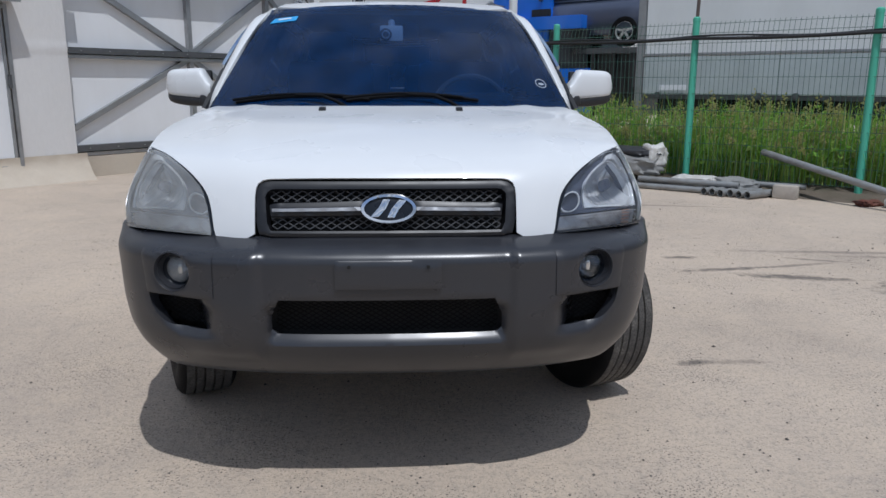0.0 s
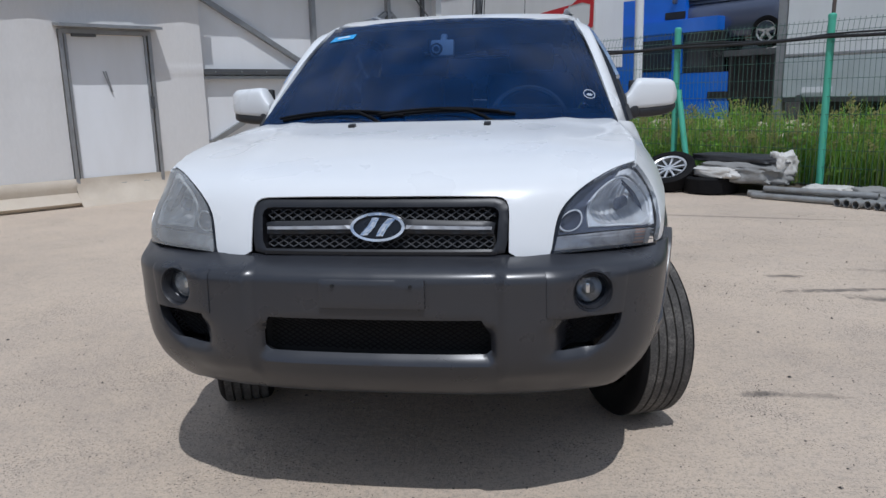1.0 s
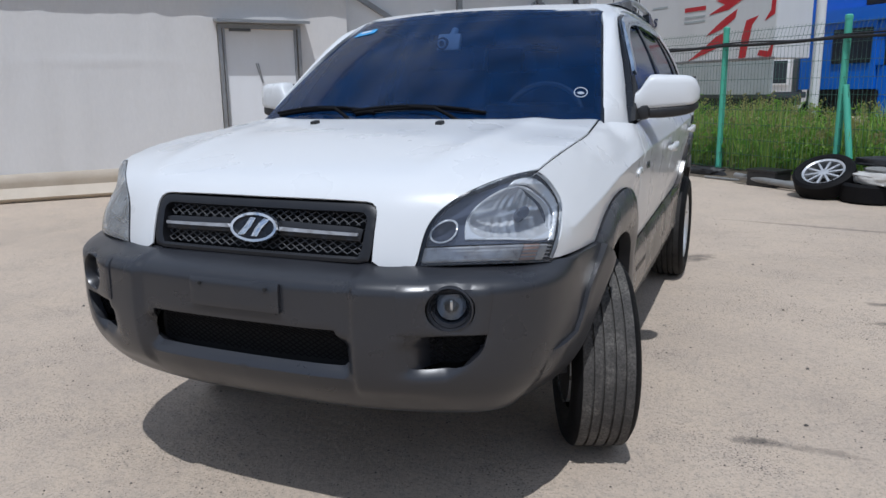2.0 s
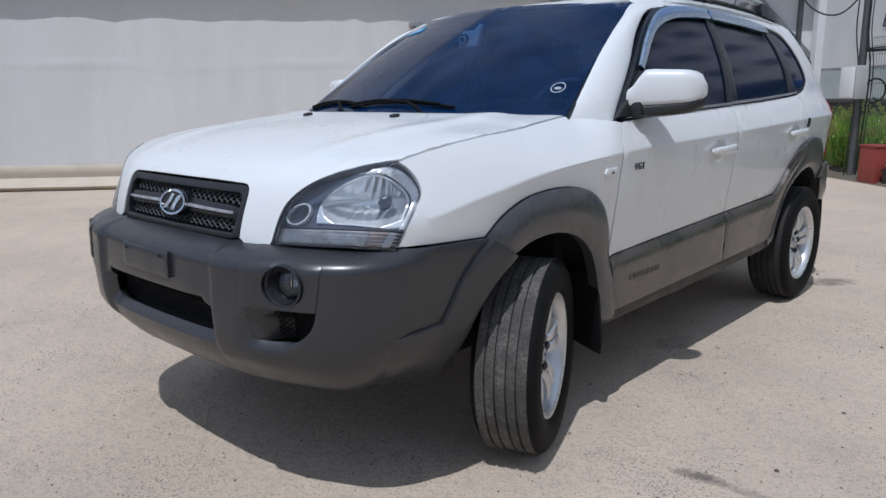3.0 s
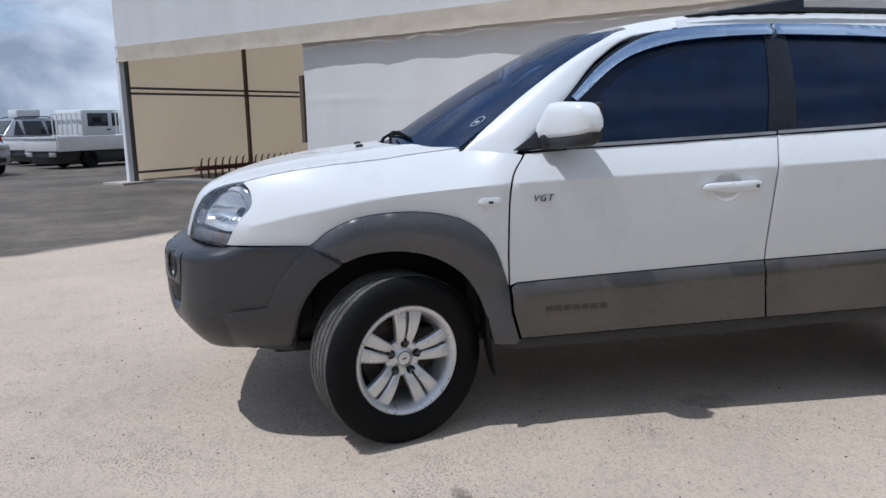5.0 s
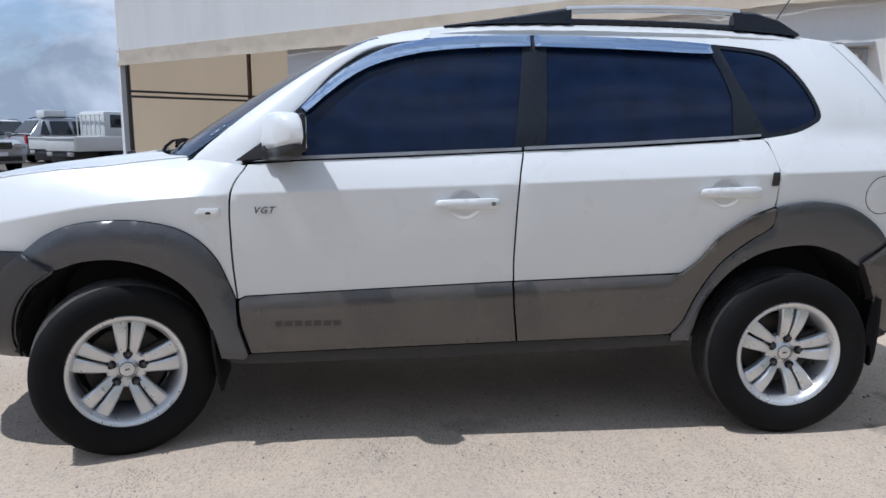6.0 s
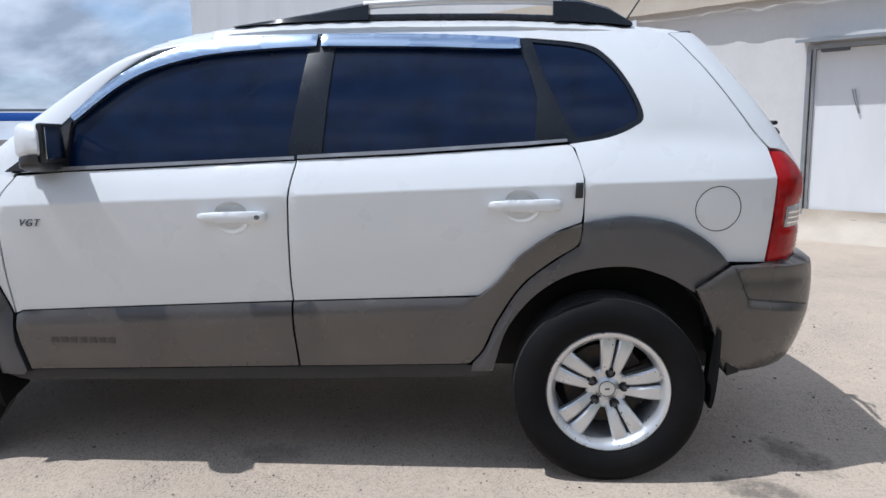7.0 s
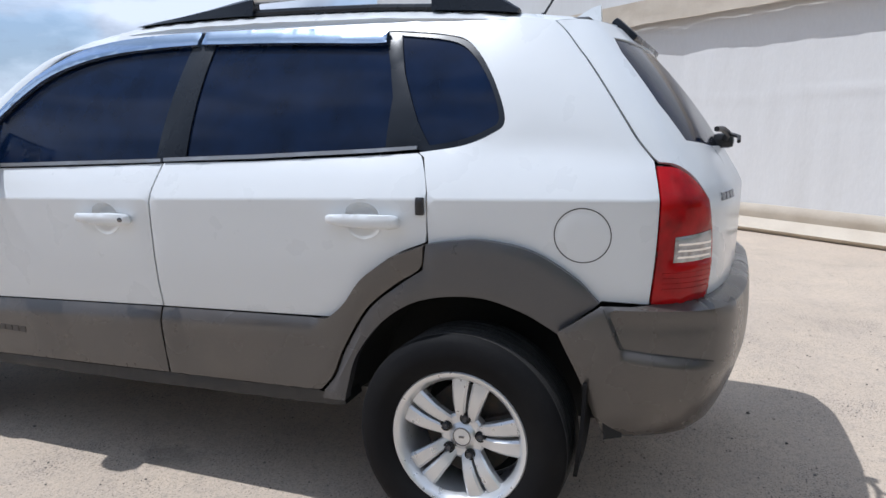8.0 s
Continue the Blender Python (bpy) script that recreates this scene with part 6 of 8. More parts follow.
WN = Vector((WU.y, -WU.x, 0))


def wall_at(u, z, out=0.0):
    return W0 + WU * u + WN * out + Vector((0, 0, z))


def sheet(name, u0, u1, z0, z1, wave, material, parent=None, label="", cells=0.09, thick=0.012, low=None):
    """A hanging sheet along the tent's side with folds; wave(u, z) moves it out, low(u) lowers its lower edge."""
    nu, nz = max(2, int((u1 - u0) / cells)), max(2, int((z1 - z0) / cells))
    verts, faces = [], []
    for back in (0, 1):
        for i in range(nu + 1):
            for j in range(nz + 1):
                u = u0 + (u1 - u0) * i / nu
                zl = z0 + (low(u) if low else 0)
                z = zl + (z1 - zl) * j / nz
                verts.append(wall_at(u, z, wave(u, z) - back * thick))
    k = (nu + 1) * (nz + 1)
    for i in range(nu):
        for j in range(nz):
            a, b, c, d = i * (nz + 1) + j, (i + 1) * (nz + 1) + j, (i + 1) * (nz + 1) + j + 1, i * (nz + 1) + j + 1
            faces += [(a, b, c, d), (k + d, k + c, k + b, k + a)]
    for i in range(nu):
        for j, s in ((0, 1), (nz, -1)):
            a, b = i * (nz + 1) + j, (i + 1) * (nz + 1) + j
            faces.append((a, k + a, k + b, b) if s > 0 else (b, k + b, k + a, a))
    for j in range(nz):
        for i, s in ((0, -1), (nu, 1)):
            a, b = i * (nz + 1) + j, i * (nz + 1) + j + 1
            faces.append((a, k + a, k + b, b) if s > 0 else (b, k + b, k + a, a))
    return mesh_object(name, verts, faces, material, parent, label, sharp=50)


def wall_box(bm, u0, u1, z0, z1, o0, o1):
    vs = [bm.verts.new(wall_at(u, z, o)) for u in (u0, u1) for z in (z0, z1) for o in (o0, o1)]
    for f in ((0, 1, 3, 2), (4, 6, 7, 5), (0, 4, 5, 1), (2, 3, 7, 6), (0, 2, 6, 4), (1, 5, 7, 3)):
        bm.faces.new([vs[i] for i in f])
    return vs


def box_part(name, spans, material, parent, label=""):
    bm = bmesh.new()
    for s in spans:
        wall_box(bm, *s)
    return part(name, bm, material, parent, label)


def ripple(seed, depth, run=0.9):
    def at(u, z):
        return depth * noise.noise(Vector((u * 1.5 / run, z * 0.35, seed))) + depth * 0.5 * noise.noise(Vector((u * 4.5 / run, z * 0.8, seed + 9)))
    return at


tent = tagged(empty("wall_tent"), "long storage tent clad in white plastic sheeting", "tent", kind="structure")
side_wave = ripple(2.0, 0.022)


def welted(u, z):
    w = side_wave(u, z)
    return w + 0.016 * math.exp(-((z - 1.66 - 0.01 * math.sin(u * 2)) / 0.022) ** 2) - 0.010 * math.exp(-((z - 1.34) / 0.015) ** 2) * (0.5 + 0.5 * math.sin(u * 1.9))


sheet("side_sheet", 0.0, 8.46, 0.30, 2.95, welted, M_SHEET, tent, cells=0.06)
sheet("side_sheet", 9.59, 10.28, 0.16, 2.95, welted, M_SHEET, tent, cells=0.06)
sheet("side_sheet", 8.46, 9.59, 2.16, 2.95, welted, M_SHEET, tent, cells=0.06)


def skirt_wave(u, z):
    return 0.015 + 0.045 * math.exp(-((z - 0.26) / 0.045) ** 2) + 0.16 * math.exp(-((z - 0.05) / 0.075) ** 2) + 0.012 * noise.noise(Vector((u * 1.2, z * 3, 4.0))) + 0.006 * noise.noise(Vector((u * 6, z * 9, 1.0)))


sheet("skirt", -0.05, 8.46, 0.0, 0.34, skirt_wave, M_HEM, tent, "cream skirt of the sheeting lying on the ground", cells=0.05)
def draped(u, z):
    """Slack sheeting: it spreads on the ground in uneven folds."""
    fold = noise.noise(Vector((u * 2.2, z * 6, 4.0))) + 0.5 * noise.noise(Vector((u * 7.0, z * 9, 1.0)))
    return 0.02 + 0.20 * (1 - min(1.0, z / 0.30)) ** 1.7 + 0.035 * fold


sheet("skirt", 8.46, 10.40, 0.0, 0.34, draped, M_HEM, tent, "cream skirt of the sheeting lying on the ground", cells=0.05)


def flap_wave(u, z):
    fold = 0.016 * math.sin(u * 9 + 1.5 * math.sin(u * 0.8)) * (0.4 + 0.6 * noise.noise(Vector((u * 0.7, 0, 3.0))) ** 2)
    return 0.15 + fold * min(1, max(0.12, (z - 2.75) / 1.2)) + 0.02 * min(1.0, max(0.12, (z - 2.9) / 1.2)) * noise.noise(Vector((u * 3, z, 8.0)))


def hem_low(u):
    return 0.014 * noise.noise(Vector((u * 1.1, 5.0, 0))) + 0.009 * noise.noise(Vector((u * 5, 2.0, 0)))


sheet("upper_sheet", -5.36, 14.7, 3.02, 6.2, flap_wave, M_FLAP, tent, "weathered white upper sheet in folds", cells=0.10)
sheet("hem", -5.38, 10.30, 2.70, 3.03, lambda u, z: flap_wave(u, z) + 0.020 + 0.012 * math.exp(-((z - 2.72) / 0.03) ** 2) + 0.009 * noise.noise(Vector((u * 4.0, z * 5, 2.0))) + 0.005 * noise.noise(Vector((u * 11.0, z * 3, 6.0))), M_HEM, tent, "stained cream hem", cells=0.05, low=hem_low)
# gable end inside the open bay, back and roof
def gable(name, o0, o1, z0, z1, material, u=-5.36):
    nu = 30
    verts, faces = [], []
    for back in (0, 1):
        for i in range(nu + 1):
            for j in range(nu + 1):
                o, z = o0 + (o1 - o0) * i / nu, z0 + (z1 - z0) * j / nu
                verts.append(wall_at(u - 0.015 * back + 0.02 * noise.noise(Vector((o, z * 0.6, 1))), z, o))
    k = (nu + 1) ** 2
    for i in range(nu):
        for j in range(nu):
            a, b, c, d = i * (nu + 1) + j, (i + 1) * (nu + 1) + j, (i + 1) * (nu + 1) + j + 1, i * (nu + 1) + j + 1
            faces += [(a, b, c, d), (k + d, k + c, k + b, k + a)]
    return mesh_object(name, verts, faces, material, tent)


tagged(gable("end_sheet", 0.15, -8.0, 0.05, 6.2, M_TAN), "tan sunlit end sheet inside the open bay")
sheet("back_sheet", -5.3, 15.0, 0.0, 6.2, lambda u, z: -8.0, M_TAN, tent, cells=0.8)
box_part("roof_sheet", [(-5.4, 15.0, 6.2, 6.22, -8.0, 0.22)], M_FLAP, tent)
box_part("partition_sheet", [(0.02, 0.05, 0.0, 6.2, -7.9, -0.08)], M_SHEET, tent)
box_part("slab_edge", [(-5.4, 0.0, 0.0, 0.07, -8.0, -0.25)], surface("bay_floor_concrete", (0.20, 0.19, 0.18), 0.9, spots=0.5), tent)
box_part("corner_post", [(-5.40, -5.30, 0.0, 3.1, 0.05, 0.17)], M_PANEL, tent, "pale painted corner post")
box_part("post_foot", [(-5.75, -5.0, 0.0, 0.05, -0.2, 0.55)], surface("concrete_pad", (0.42, 0.39, 0.35), 0.9, spots=0.4), tent)
box_part("corner_angle", [(-5.31, -5.24, 0.0, 3.0, -0.03, 0.04)], M_DARKSTEEL, tent)
for z in (2.00, 2.12, 0.22):
    box_part("end_rail", [(-5.33, -5.27, z, z + 0.05, -7.5, 0.0)], M_DARKSTEEL, tent)
box_part("end_post", [(-5.30, -5.20, 0.05, 4.5, -3.53, -3.47)], M_POST, tent)
box_part("sheet_batten", [(-0.13, -0.05, 0.9, 2.15, -0.08, 0.0)], M_POST, tent, "short brown batten at the sheet's edge")
bm = bmesh.new()
tube(bm, [wall_at(-4.6, 0.05, -5.35), wall_at(-4.6, 1.2, -5.35), wall_at(-4.62, 2.45, -5.37)], 0.16, 12, 0.9)
part("timber_post", bm, M_POST, tent, "thick dark timber post")

harrow = tagged(empty("harrow", wall_at(-4.1, 0.07, -2.2)), "rusty red tined harrow standing in the tent bay", "farm tool")
M_RUST = surface("rusty_red_steel", (0.14, 0.045, 0.03), 0.75, spots=0.6, spot_scale=8, tint=(0.08, 0.04, 0.025))
bm = bmesh.new()
tube(bm, [Vector((0, 0, 0.22)) - WN * 1.7, Vector((0, 0, 0.22)) + WN * 1.5], 0.05, 8)
part("beam", bm, M_RUST, harrow)
for k in range(15):
    bm = bmesh.new()
    c = WN * (-1.6 + k * 0.21)
    tube(bm, [c + Vector((0, 0, 0.22)), c + Vector((0.05, 0.04, 0.42)), c + Vector((0.12, 0.08, 0.46))], 0.022, 6, 0.6)
    tube(bm, [c + Vector((0, 0, 0.22)), c + Vector((-0.05, 0, 0.0))], 0.022, 6)
    part("tine", bm, M_RUST, harrow)

# steel door with frame, rain hood and latch
door = tagged(empty("door_1"), "closed white sheet-metal door in a grey steel frame", "door", kind="structure")
box_part("door_leaf", [(8.56, 9.50, 0.26, 2.10, -0.06, -0.015)], M_PANEL, door)
for span in ((8.47, 8.515, 0.16, 2.16, -0.06, 0.03), (8.53, 8.56, 0.20, 2.12, -0.05, 0.012), (9.545, 9.59, 0.16, 2.16, -0.06, 0.03), (9.50, 9.53, 0.20, 2.12, -0.05, 0.012), (8.515, 9.545, 2.11, 2.16, -0.06, 0.03), (8.515, 9.545, 0.20, 0.245, -0.05, 0.02)):
    box_part("door_frame", [span], M_STEEL, door)
bm = bmesh.new()
a = [wall_at(8.42, 2.235, 0.0), wall_at(9.66, 2.235, 0.0), wall_at(9.66, 2.205, 0.26), wall_at(8.42, 2.205, 0.26)]
top = [bm.verts.new(p) for p in a]
low = [bm.verts.new(p - Vector((0, 0, 0.035))) for p in a]
bm.faces.new(top)
bm.faces.new(low[::-1])
for i in range(4):
    bm.faces.new((top[i], low[i], low[(i + 1) % 4], top[(i + 1) % 4]))
part("rain_hood", bm, M_STEEL, door, "projecting metal rain hood")
box_part("door_closer", [(8.62, 8.90, 2.075, 2.11, -0.015, 0.04)], M_DARKSTEEL, door)
box_part("door_handle", [(9.515, 9.545, 1.18, 1.34, 0.012, 0.06)], M_DARKSTEEL, door)
bm = bmesh.new()
tube(bm, [wall_at(8.95, 1.66, 0.002), wall_at(8.99, 1.52, 0.008), wall_at(9.03, 1.40, 0.004), wall_at(9.04, 1.40, 0.004), wall_at(9.0, 1.56, 0.008), wall_at(8.98, 1.66, 0.002)], 0.006, 6)
part("loose_cord", bm, M_STEEL, door)

# framed panel wall past the sheeting
frame_wall = tagged(empty("wall_panels"), "white panel wall braced with grey steel channels", "wall", kind="structure")
for u0, u1 in ((10.2, 12.17), (12.23, 13.65), (13.71, 14.75)):
    box_part("panel", [(u0, u1, 0.30, 6.0, -0.26, -0.20)], M_PANEL, frame_wall)
box_part("base_strip", [(10.1, 14.75, 0.0, 0.28, -0.26, -0.10)], M_HEM, frame_wall, "cream sheet rolled along the foot")
for u in (12.20, 13.68):
    box_part("stud", [(u - 0.035, u + 0.035, 0.30, 6.0, -0.20, -0.12)], M_STEEL, frame_wall)
for z in (0.33, 1.60):
    box_part("rail", [(10.2, 14.75, z + 0.02, z + 0.10, -0.20, -0.08)], M_DARKSTEEL, frame_wall)
    box_part("rail", [(10.2, 14.75, z - 0.04, z + 0.005, -0.20, -0.10)], M_STEEL, frame_wall)
    for k in range(11):
        bm = bmesh.new()
        block(bm, (0.016, 0.016, 0.016), wall_at(10.5 + 0.4 * k, z + 0.06, -0.076), (0, 0, 50), 0.004)
        part("bolt", bm, M_STEEL, frame_wall)


def brace(u0, z0, u1, z1):
    bm = bmesh.new()
    d = Vector((u1 - u0, z1 - z0)).normalized() * 0.035
    vs = []
    for o in (-0.20, -0.13):
        for u, z, s in ((u0, z0, 1), (u0, z0, -1), (u1, z1, -1), (u1, z1, 1)):
            vs.append(bm.verts.new(wall_at(u - s * d.y, z + s * d.x, o)))
    for f in ((0, 1, 2, 3), (7, 6, 5, 4), (0, 4, 5, 1), (1, 5, 6, 2), (2, 6, 7, 3), (3, 7, 4, 0)):
        bm.faces.new([vs[i] for i in f])
    part("brace", bm, M_STEEL, frame_wall)


brace(10.2, 2.78, 12.15, 1.70)
brace(10.2, 0.58, 12.15, 1.58)
brace(12.25, 1.70, 13.63, 2.62)
brace(12.25, 1.58, 13.63, 0.68)
brace(13.73, 2.62, 14.7, 1.72)
box_part("corner_pipe", [(14.62, 14.74, 0.0, 6.0, -0.12, 0.0)], M_PANEL, frame_wall, "white downpipe at the corner")
box_part("corner_pipe", [(14.35, 14.41, 0.0, 6.0, -0.12, -0.06)], M_DARKSTEEL, frame_wall)

# white building across the yard, seen in the side windows
block_house = tagged(empty("office_building", (17.0, 2.0, 0)), "plain white building with dark windows", "building")
M_RENDER = surface("white_render", (0.62, 0.62, 0.61), 0.8, spots=0.25, spot_scale=0.6)
M_DARKPANE = surface("dark_window_pane", (0.02, 0.025, 0.03), 0.08)
bm = bmesh.new()
block(bm, (6.0, 30.0, 7.4), (4.0, 0, 3.7), (0, 0, 0), 0.05)
part("wall", bm, M_RENDER, block_house)
bm = bmesh.new()
block(bm, (6.6, 30.6, 0.25), (4.0, 0, 7.5), (0, 0, 0), 0.04)
part("roof", bm, M_STEEL, block_house)
for z in (2.3, 5.2):
    for y in (-12, -8, -4, 0, 4, 8, 12):
        bm = bmesh.new()
        block(bm, (0.10, 1.5, 1.2), (0.97, y, z), (0, 0, 0), 0.01)
        window = part("window", bm, M_PANEL, block_house)
        for dy in (-0.36, 0.36):
            for dz in (-0.28, 0.28):
                bm = bmesh.new()
                block(bm, (0.02, 0.64, 0.48), (0.912, y + dy, z + dz))
                part("pane", bm, M_DARKPANE, window)

# taller white building beyond the lorries, seen in the side windows
flats = tagged(empty("apartment_building", (15.0, 36.0, 0), -20), "white many-windowed building beyond the lorries", "building")
bm = bmesh.new()
block(bm, (34.0, 9.0, 19.0), (0, 4.5, 9.5), (0, 0, 0), 0.05)
part("wall", bm, M_RENDER, flats)
bm = bmesh.new()
block(bm, (34.6, 9.6, 0.3), (0, 4.5, 19.15), (0, 0, 0), 0.05)
part("roof", bm, M_STEEL, flats)
for row in range(6):
    for col in range(9):
        bm = bmesh.new()
        block(bm, (2.0, 0.16, 1.3), (-14.4 + 3.6 * col, -0.02, 1.9 + 3.05 * row), (0, 0, 0), 0.02)
        window = part("window", bm, M_PANEL, flats)
        for dx in (-0.48, 0.48):
            bm = bmesh.new()
            block(bm, (0.86, 0.03, 1.12), (-14.4 + 3.6 * col + dx, -0.105, 1.9 + 3.05 * row))
            part("pane", bm, M_DARKPANE, window)


# ---- green wire fence with its strip of weeds ----
M_GREEN = surface("green_powder_coat", (0.085, 0.42, 0.29), 0.45, spots=0.3, spot_scale=6, tint=(0.07, 0.30, 0.22), rough_var=0.1)
M_WIRE = surface("green_wire", (0.055, 0.13, 0.10), 0.5, metal=0.2)
M_CABLE = surface("black_cable", (0.012, 0.012, 0.013), 0.55)
F0, FU = Vector((3.6, 7.12, 0)), Vector((1.46, -1.28, 0)).normalized()
FN = Vector((-FU.y, FU.x, 0))


def fence_at(u, z, back=0.0):
    return F0 + FU * u + FN * back + Vector((0, 0, z))


FENCE_TURN = math.degrees(math.atan2(FU.y, FU.x))
POSTS = (-5.65, -3.76, -1.92, 0.02, 1.98, 3.92, 5.86)
fence = tagged(empty("fence"), "green welded wire fence on round posts", "fence")
for u in POSTS[1:]:
    bm = bmesh.new()
    tube(bm, [fence_at(u, 0.0), fence_at(u, 2.0), fence_at(u, 2.02)], 0.042, 14)
    post = part("post", bm, M_GREEN, fence)
    bm = bmesh.new()
    lathe(bm, [(2.0, 0.046), (2.04, 0.045), (2.055, 0.03), (2.058, 0.001)], 14, Matrix.Translation(fence_at(u, 0)), axis="Z")
    part("cap", bm, M_GREEN, post)
bm = bmesh.new()
tube(bm, [fence_at(-1.88, 1.25), fence_at(-1.60, 0.15, -0.15)], 0.038, 12)
part("brace_post", bm, M_GREEN, fence, "slanting green brace")


def wire_panel(u0, u1):
    """One bay of welded wires, each a part of the fence."""
    def rod(points, r):
        verts, faces = [], []
        for i, c in enumerate(points):
            d = (points[min(i + 1, len(points) - 1)] - points[max(i - 1, 0)]).normalized()
            a = d.orthogonal().normalized() * r
            b = d.cross(a)
            verts.extend([c + a, c + b, c - a, c - b])
        for k in range(len(points) - 1):
            faces.extend([(4 * k + i, 4 * k + (i + 1) % 4, 4 * k + 4 + (i + 1) % 4, 4 * k + 4 + i) for i in range(4)])
        mesh_object("wire", verts, faces, M_WIRE, fence)
    k = int((u1 - u0) / 0.055)
    for i in range(1, k):
        u = u0 + (u1 - u0) * i / k
        rod([fence_at(u, 0.12, -0.03), fence_at(u, 1.74, -0.03), fence_at(u, 2.0, 0.05)], 0.0026)
    for z, b in [(0.14 + 0.20 * j, -0.034) for j in range(9)] + [(1.86, 0.005), (1.97, 0.04)]:
        rod([fence_at(u0, z, b), fence_at(u1, z, b)], 0.0034)


for a, b in zip(POSTS, POSTS[1:]):
    wire_panel(a, b)
cable = bmesh.new()
line = []
for u0, u1 in zip(POSTS, POSTS[1:]):
    for t in np.linspace(0, 1, 8)[:-1]:
        line.append(fence_at(u0 + (u1 - u0) * t, 1.80 - 0.018 * math.sin(math.pi * t), -0.06))
tube(cable, line, 0.020, 8)
tube(cable, [p + Vector((0.01, 0.02, 0.026 + 0.014 * math.sin(i * 0.9))) for i, p in enumerate(line)], 0.011, 6)
tagged(part("cable", cable, M_CABLE), "black cable tied along the fence", "cable")
bm = bmesh.new()
tube(bm, [fence_at(0.0, 1.84, 0.06), fence_at(0.03, 3.6, 0.06)], 0.022, 8)
tagged(part("conduit", bm, surface("rusty_conduit", (0.10, 0.075, 0.065), 0.7, spots=0.5)), "thin rusty pipe fixed to a fence post", "pipe")

# earth strip under the weeds
verts, faces = [], []
nu, nb = 60, 10
for i in range(nu + 1):
    for j in range(nb + 1):
        u, b = -8.2 + 15.5 * i / nu, -0.35 + 3.4 * j / nb
        z = 0.20 * min(1, max(0, (b + 0.30) / 0.7)) + 0.05 * noise.noise(Vector((u * 1.3, b * 1.3, 0))) * min(1, max(0, (b + 0.3) / 0.3))
        verts.append(fence_at(u, z - 0.004 + (0.006 if 0 < j else 0), b))
for i in range(nu):
    for j in range(nb):
        a = i * (nb + 1) + j
        faces.append((a, a + nb + 1, a + nb + 2, a + 1))
M_EARTH = surface("dry_earth", (0.13, 0.105, 0.08), 0.95, spots=0.5, spot_scale=4, tint=(0.06, 0.06, 0.035), bump=0.01, bump_scale=30)
tagged(mesh_object("verge", verts, faces, M_EARTH), "strip of bare earth under weeds", "earth", kind="structure")


def weeds(seed, blades, leafy, plumes):
    """Bent blades, leafy stalks and feathery seed heads, in clumps, thicker away from the fence."""
    r = np.random.default_rng(seed)
    verts, faces = [], []

    def leaf(c, a, rise, ln, lw):
        lx, ly = math.cos(a), math.sin(a)
        p = len(verts)
        verts.extend([c, (c[0] + lx * ln * 0.45 - ly * lw, c[1] + ly * ln * 0.45 + lx * lw, c[2] + rise * ln * 0.6), (c[0] + lx * ln, c[1] + ly * ln, c[2] + rise * ln * 0.5 - 0.25 * ln),
                      (c[0] + lx * ln * 0.45 + ly * lw, c[1] + ly * ln * 0.45 - lx * lw, c[2] + rise * ln * 0.6)])
        faces.extend([(p, p + 1, p + 2), (p, p + 2, p + 3)])

    for k in range(blades + leafy + plumes):
        u, b = r.uniform(-8.0, 6.5), 0.05 + 2.3 * r.random() ** 1.6
        clump = 0.5 + 0.5 * noise.noise(Vector((u * 0.9, b * 0.9, 3))) + 0.35 * noise.noise(Vector((u * 3.1, b * 2.5, 8)))
        h = (0.26 + 0.50 * r.random() + 0.62 * clump) * (0.62 + 0.38 * min(1, b / 0.5))
        base = fence_at(u, 0.12, b)
        lean = r.uniform(0, 6.28)
        bend = r.uniform(0.06, 0.42) * h
        w = r.uniform(0.004, 0.011)
        dx, dy = math.cos(lean), math.sin(lean)
        at = [(base.x + dx * bend * t * t, base.y + dy * bend * t * t, base.z + h * t * (1 - 0.14 * t)) for t in (0, 0.4, 0.75, 1.0)]
        if k >= blades:
            w = 0.004
        o = len(verts)
        sx, sy = -dy * w, dx * w
        for i, q in enumerate(at[:3]):
            f = 1 - 0.2 * i
            verts.extend([(q[0] - sx * f, q[1] - sy * f, q[2]), (q[0] + sx * f, q[1] + sy * f, q[2])])
        verts.append(at[3])
        faces.extend([(o, o + 1, o + 3, o + 2), (o + 2, o + 3, o + 5, o + 4), (o + 4, o + 5, o + 6)])
        if blades <= k < blades + leafy:
            big = r.uniform(0.7, 1.5)
            for n_ in range(9):
                t = 0.15 + 0.095 * n_
                c = (base.x + dx * bend * t * t, base.y + dy * bend * t * t, base.z + h * t * (1 - 0.14 * t))
                leaf(c, lean + n_ * 2.4, r.uniform(0.1, 0.9), r.uniform(0.06, 0.16) * big * (1.15 - 0.5 * t), r.uniform(0.012, 0.028) * big)
        elif k >= blades + leafy:
            for n_ in range(10):
                t = 0.80 + 0.022 * n_
                c = (base.x + dx * bend * t * t, base.y + dy * bend * t * t, base.z + h * t * (1 - 0.14 * t))
                leaf(c, n_ * 2.4 + lean, 1.4, r.uniform(0.03, 0.06), 0.005)
    return verts, faces


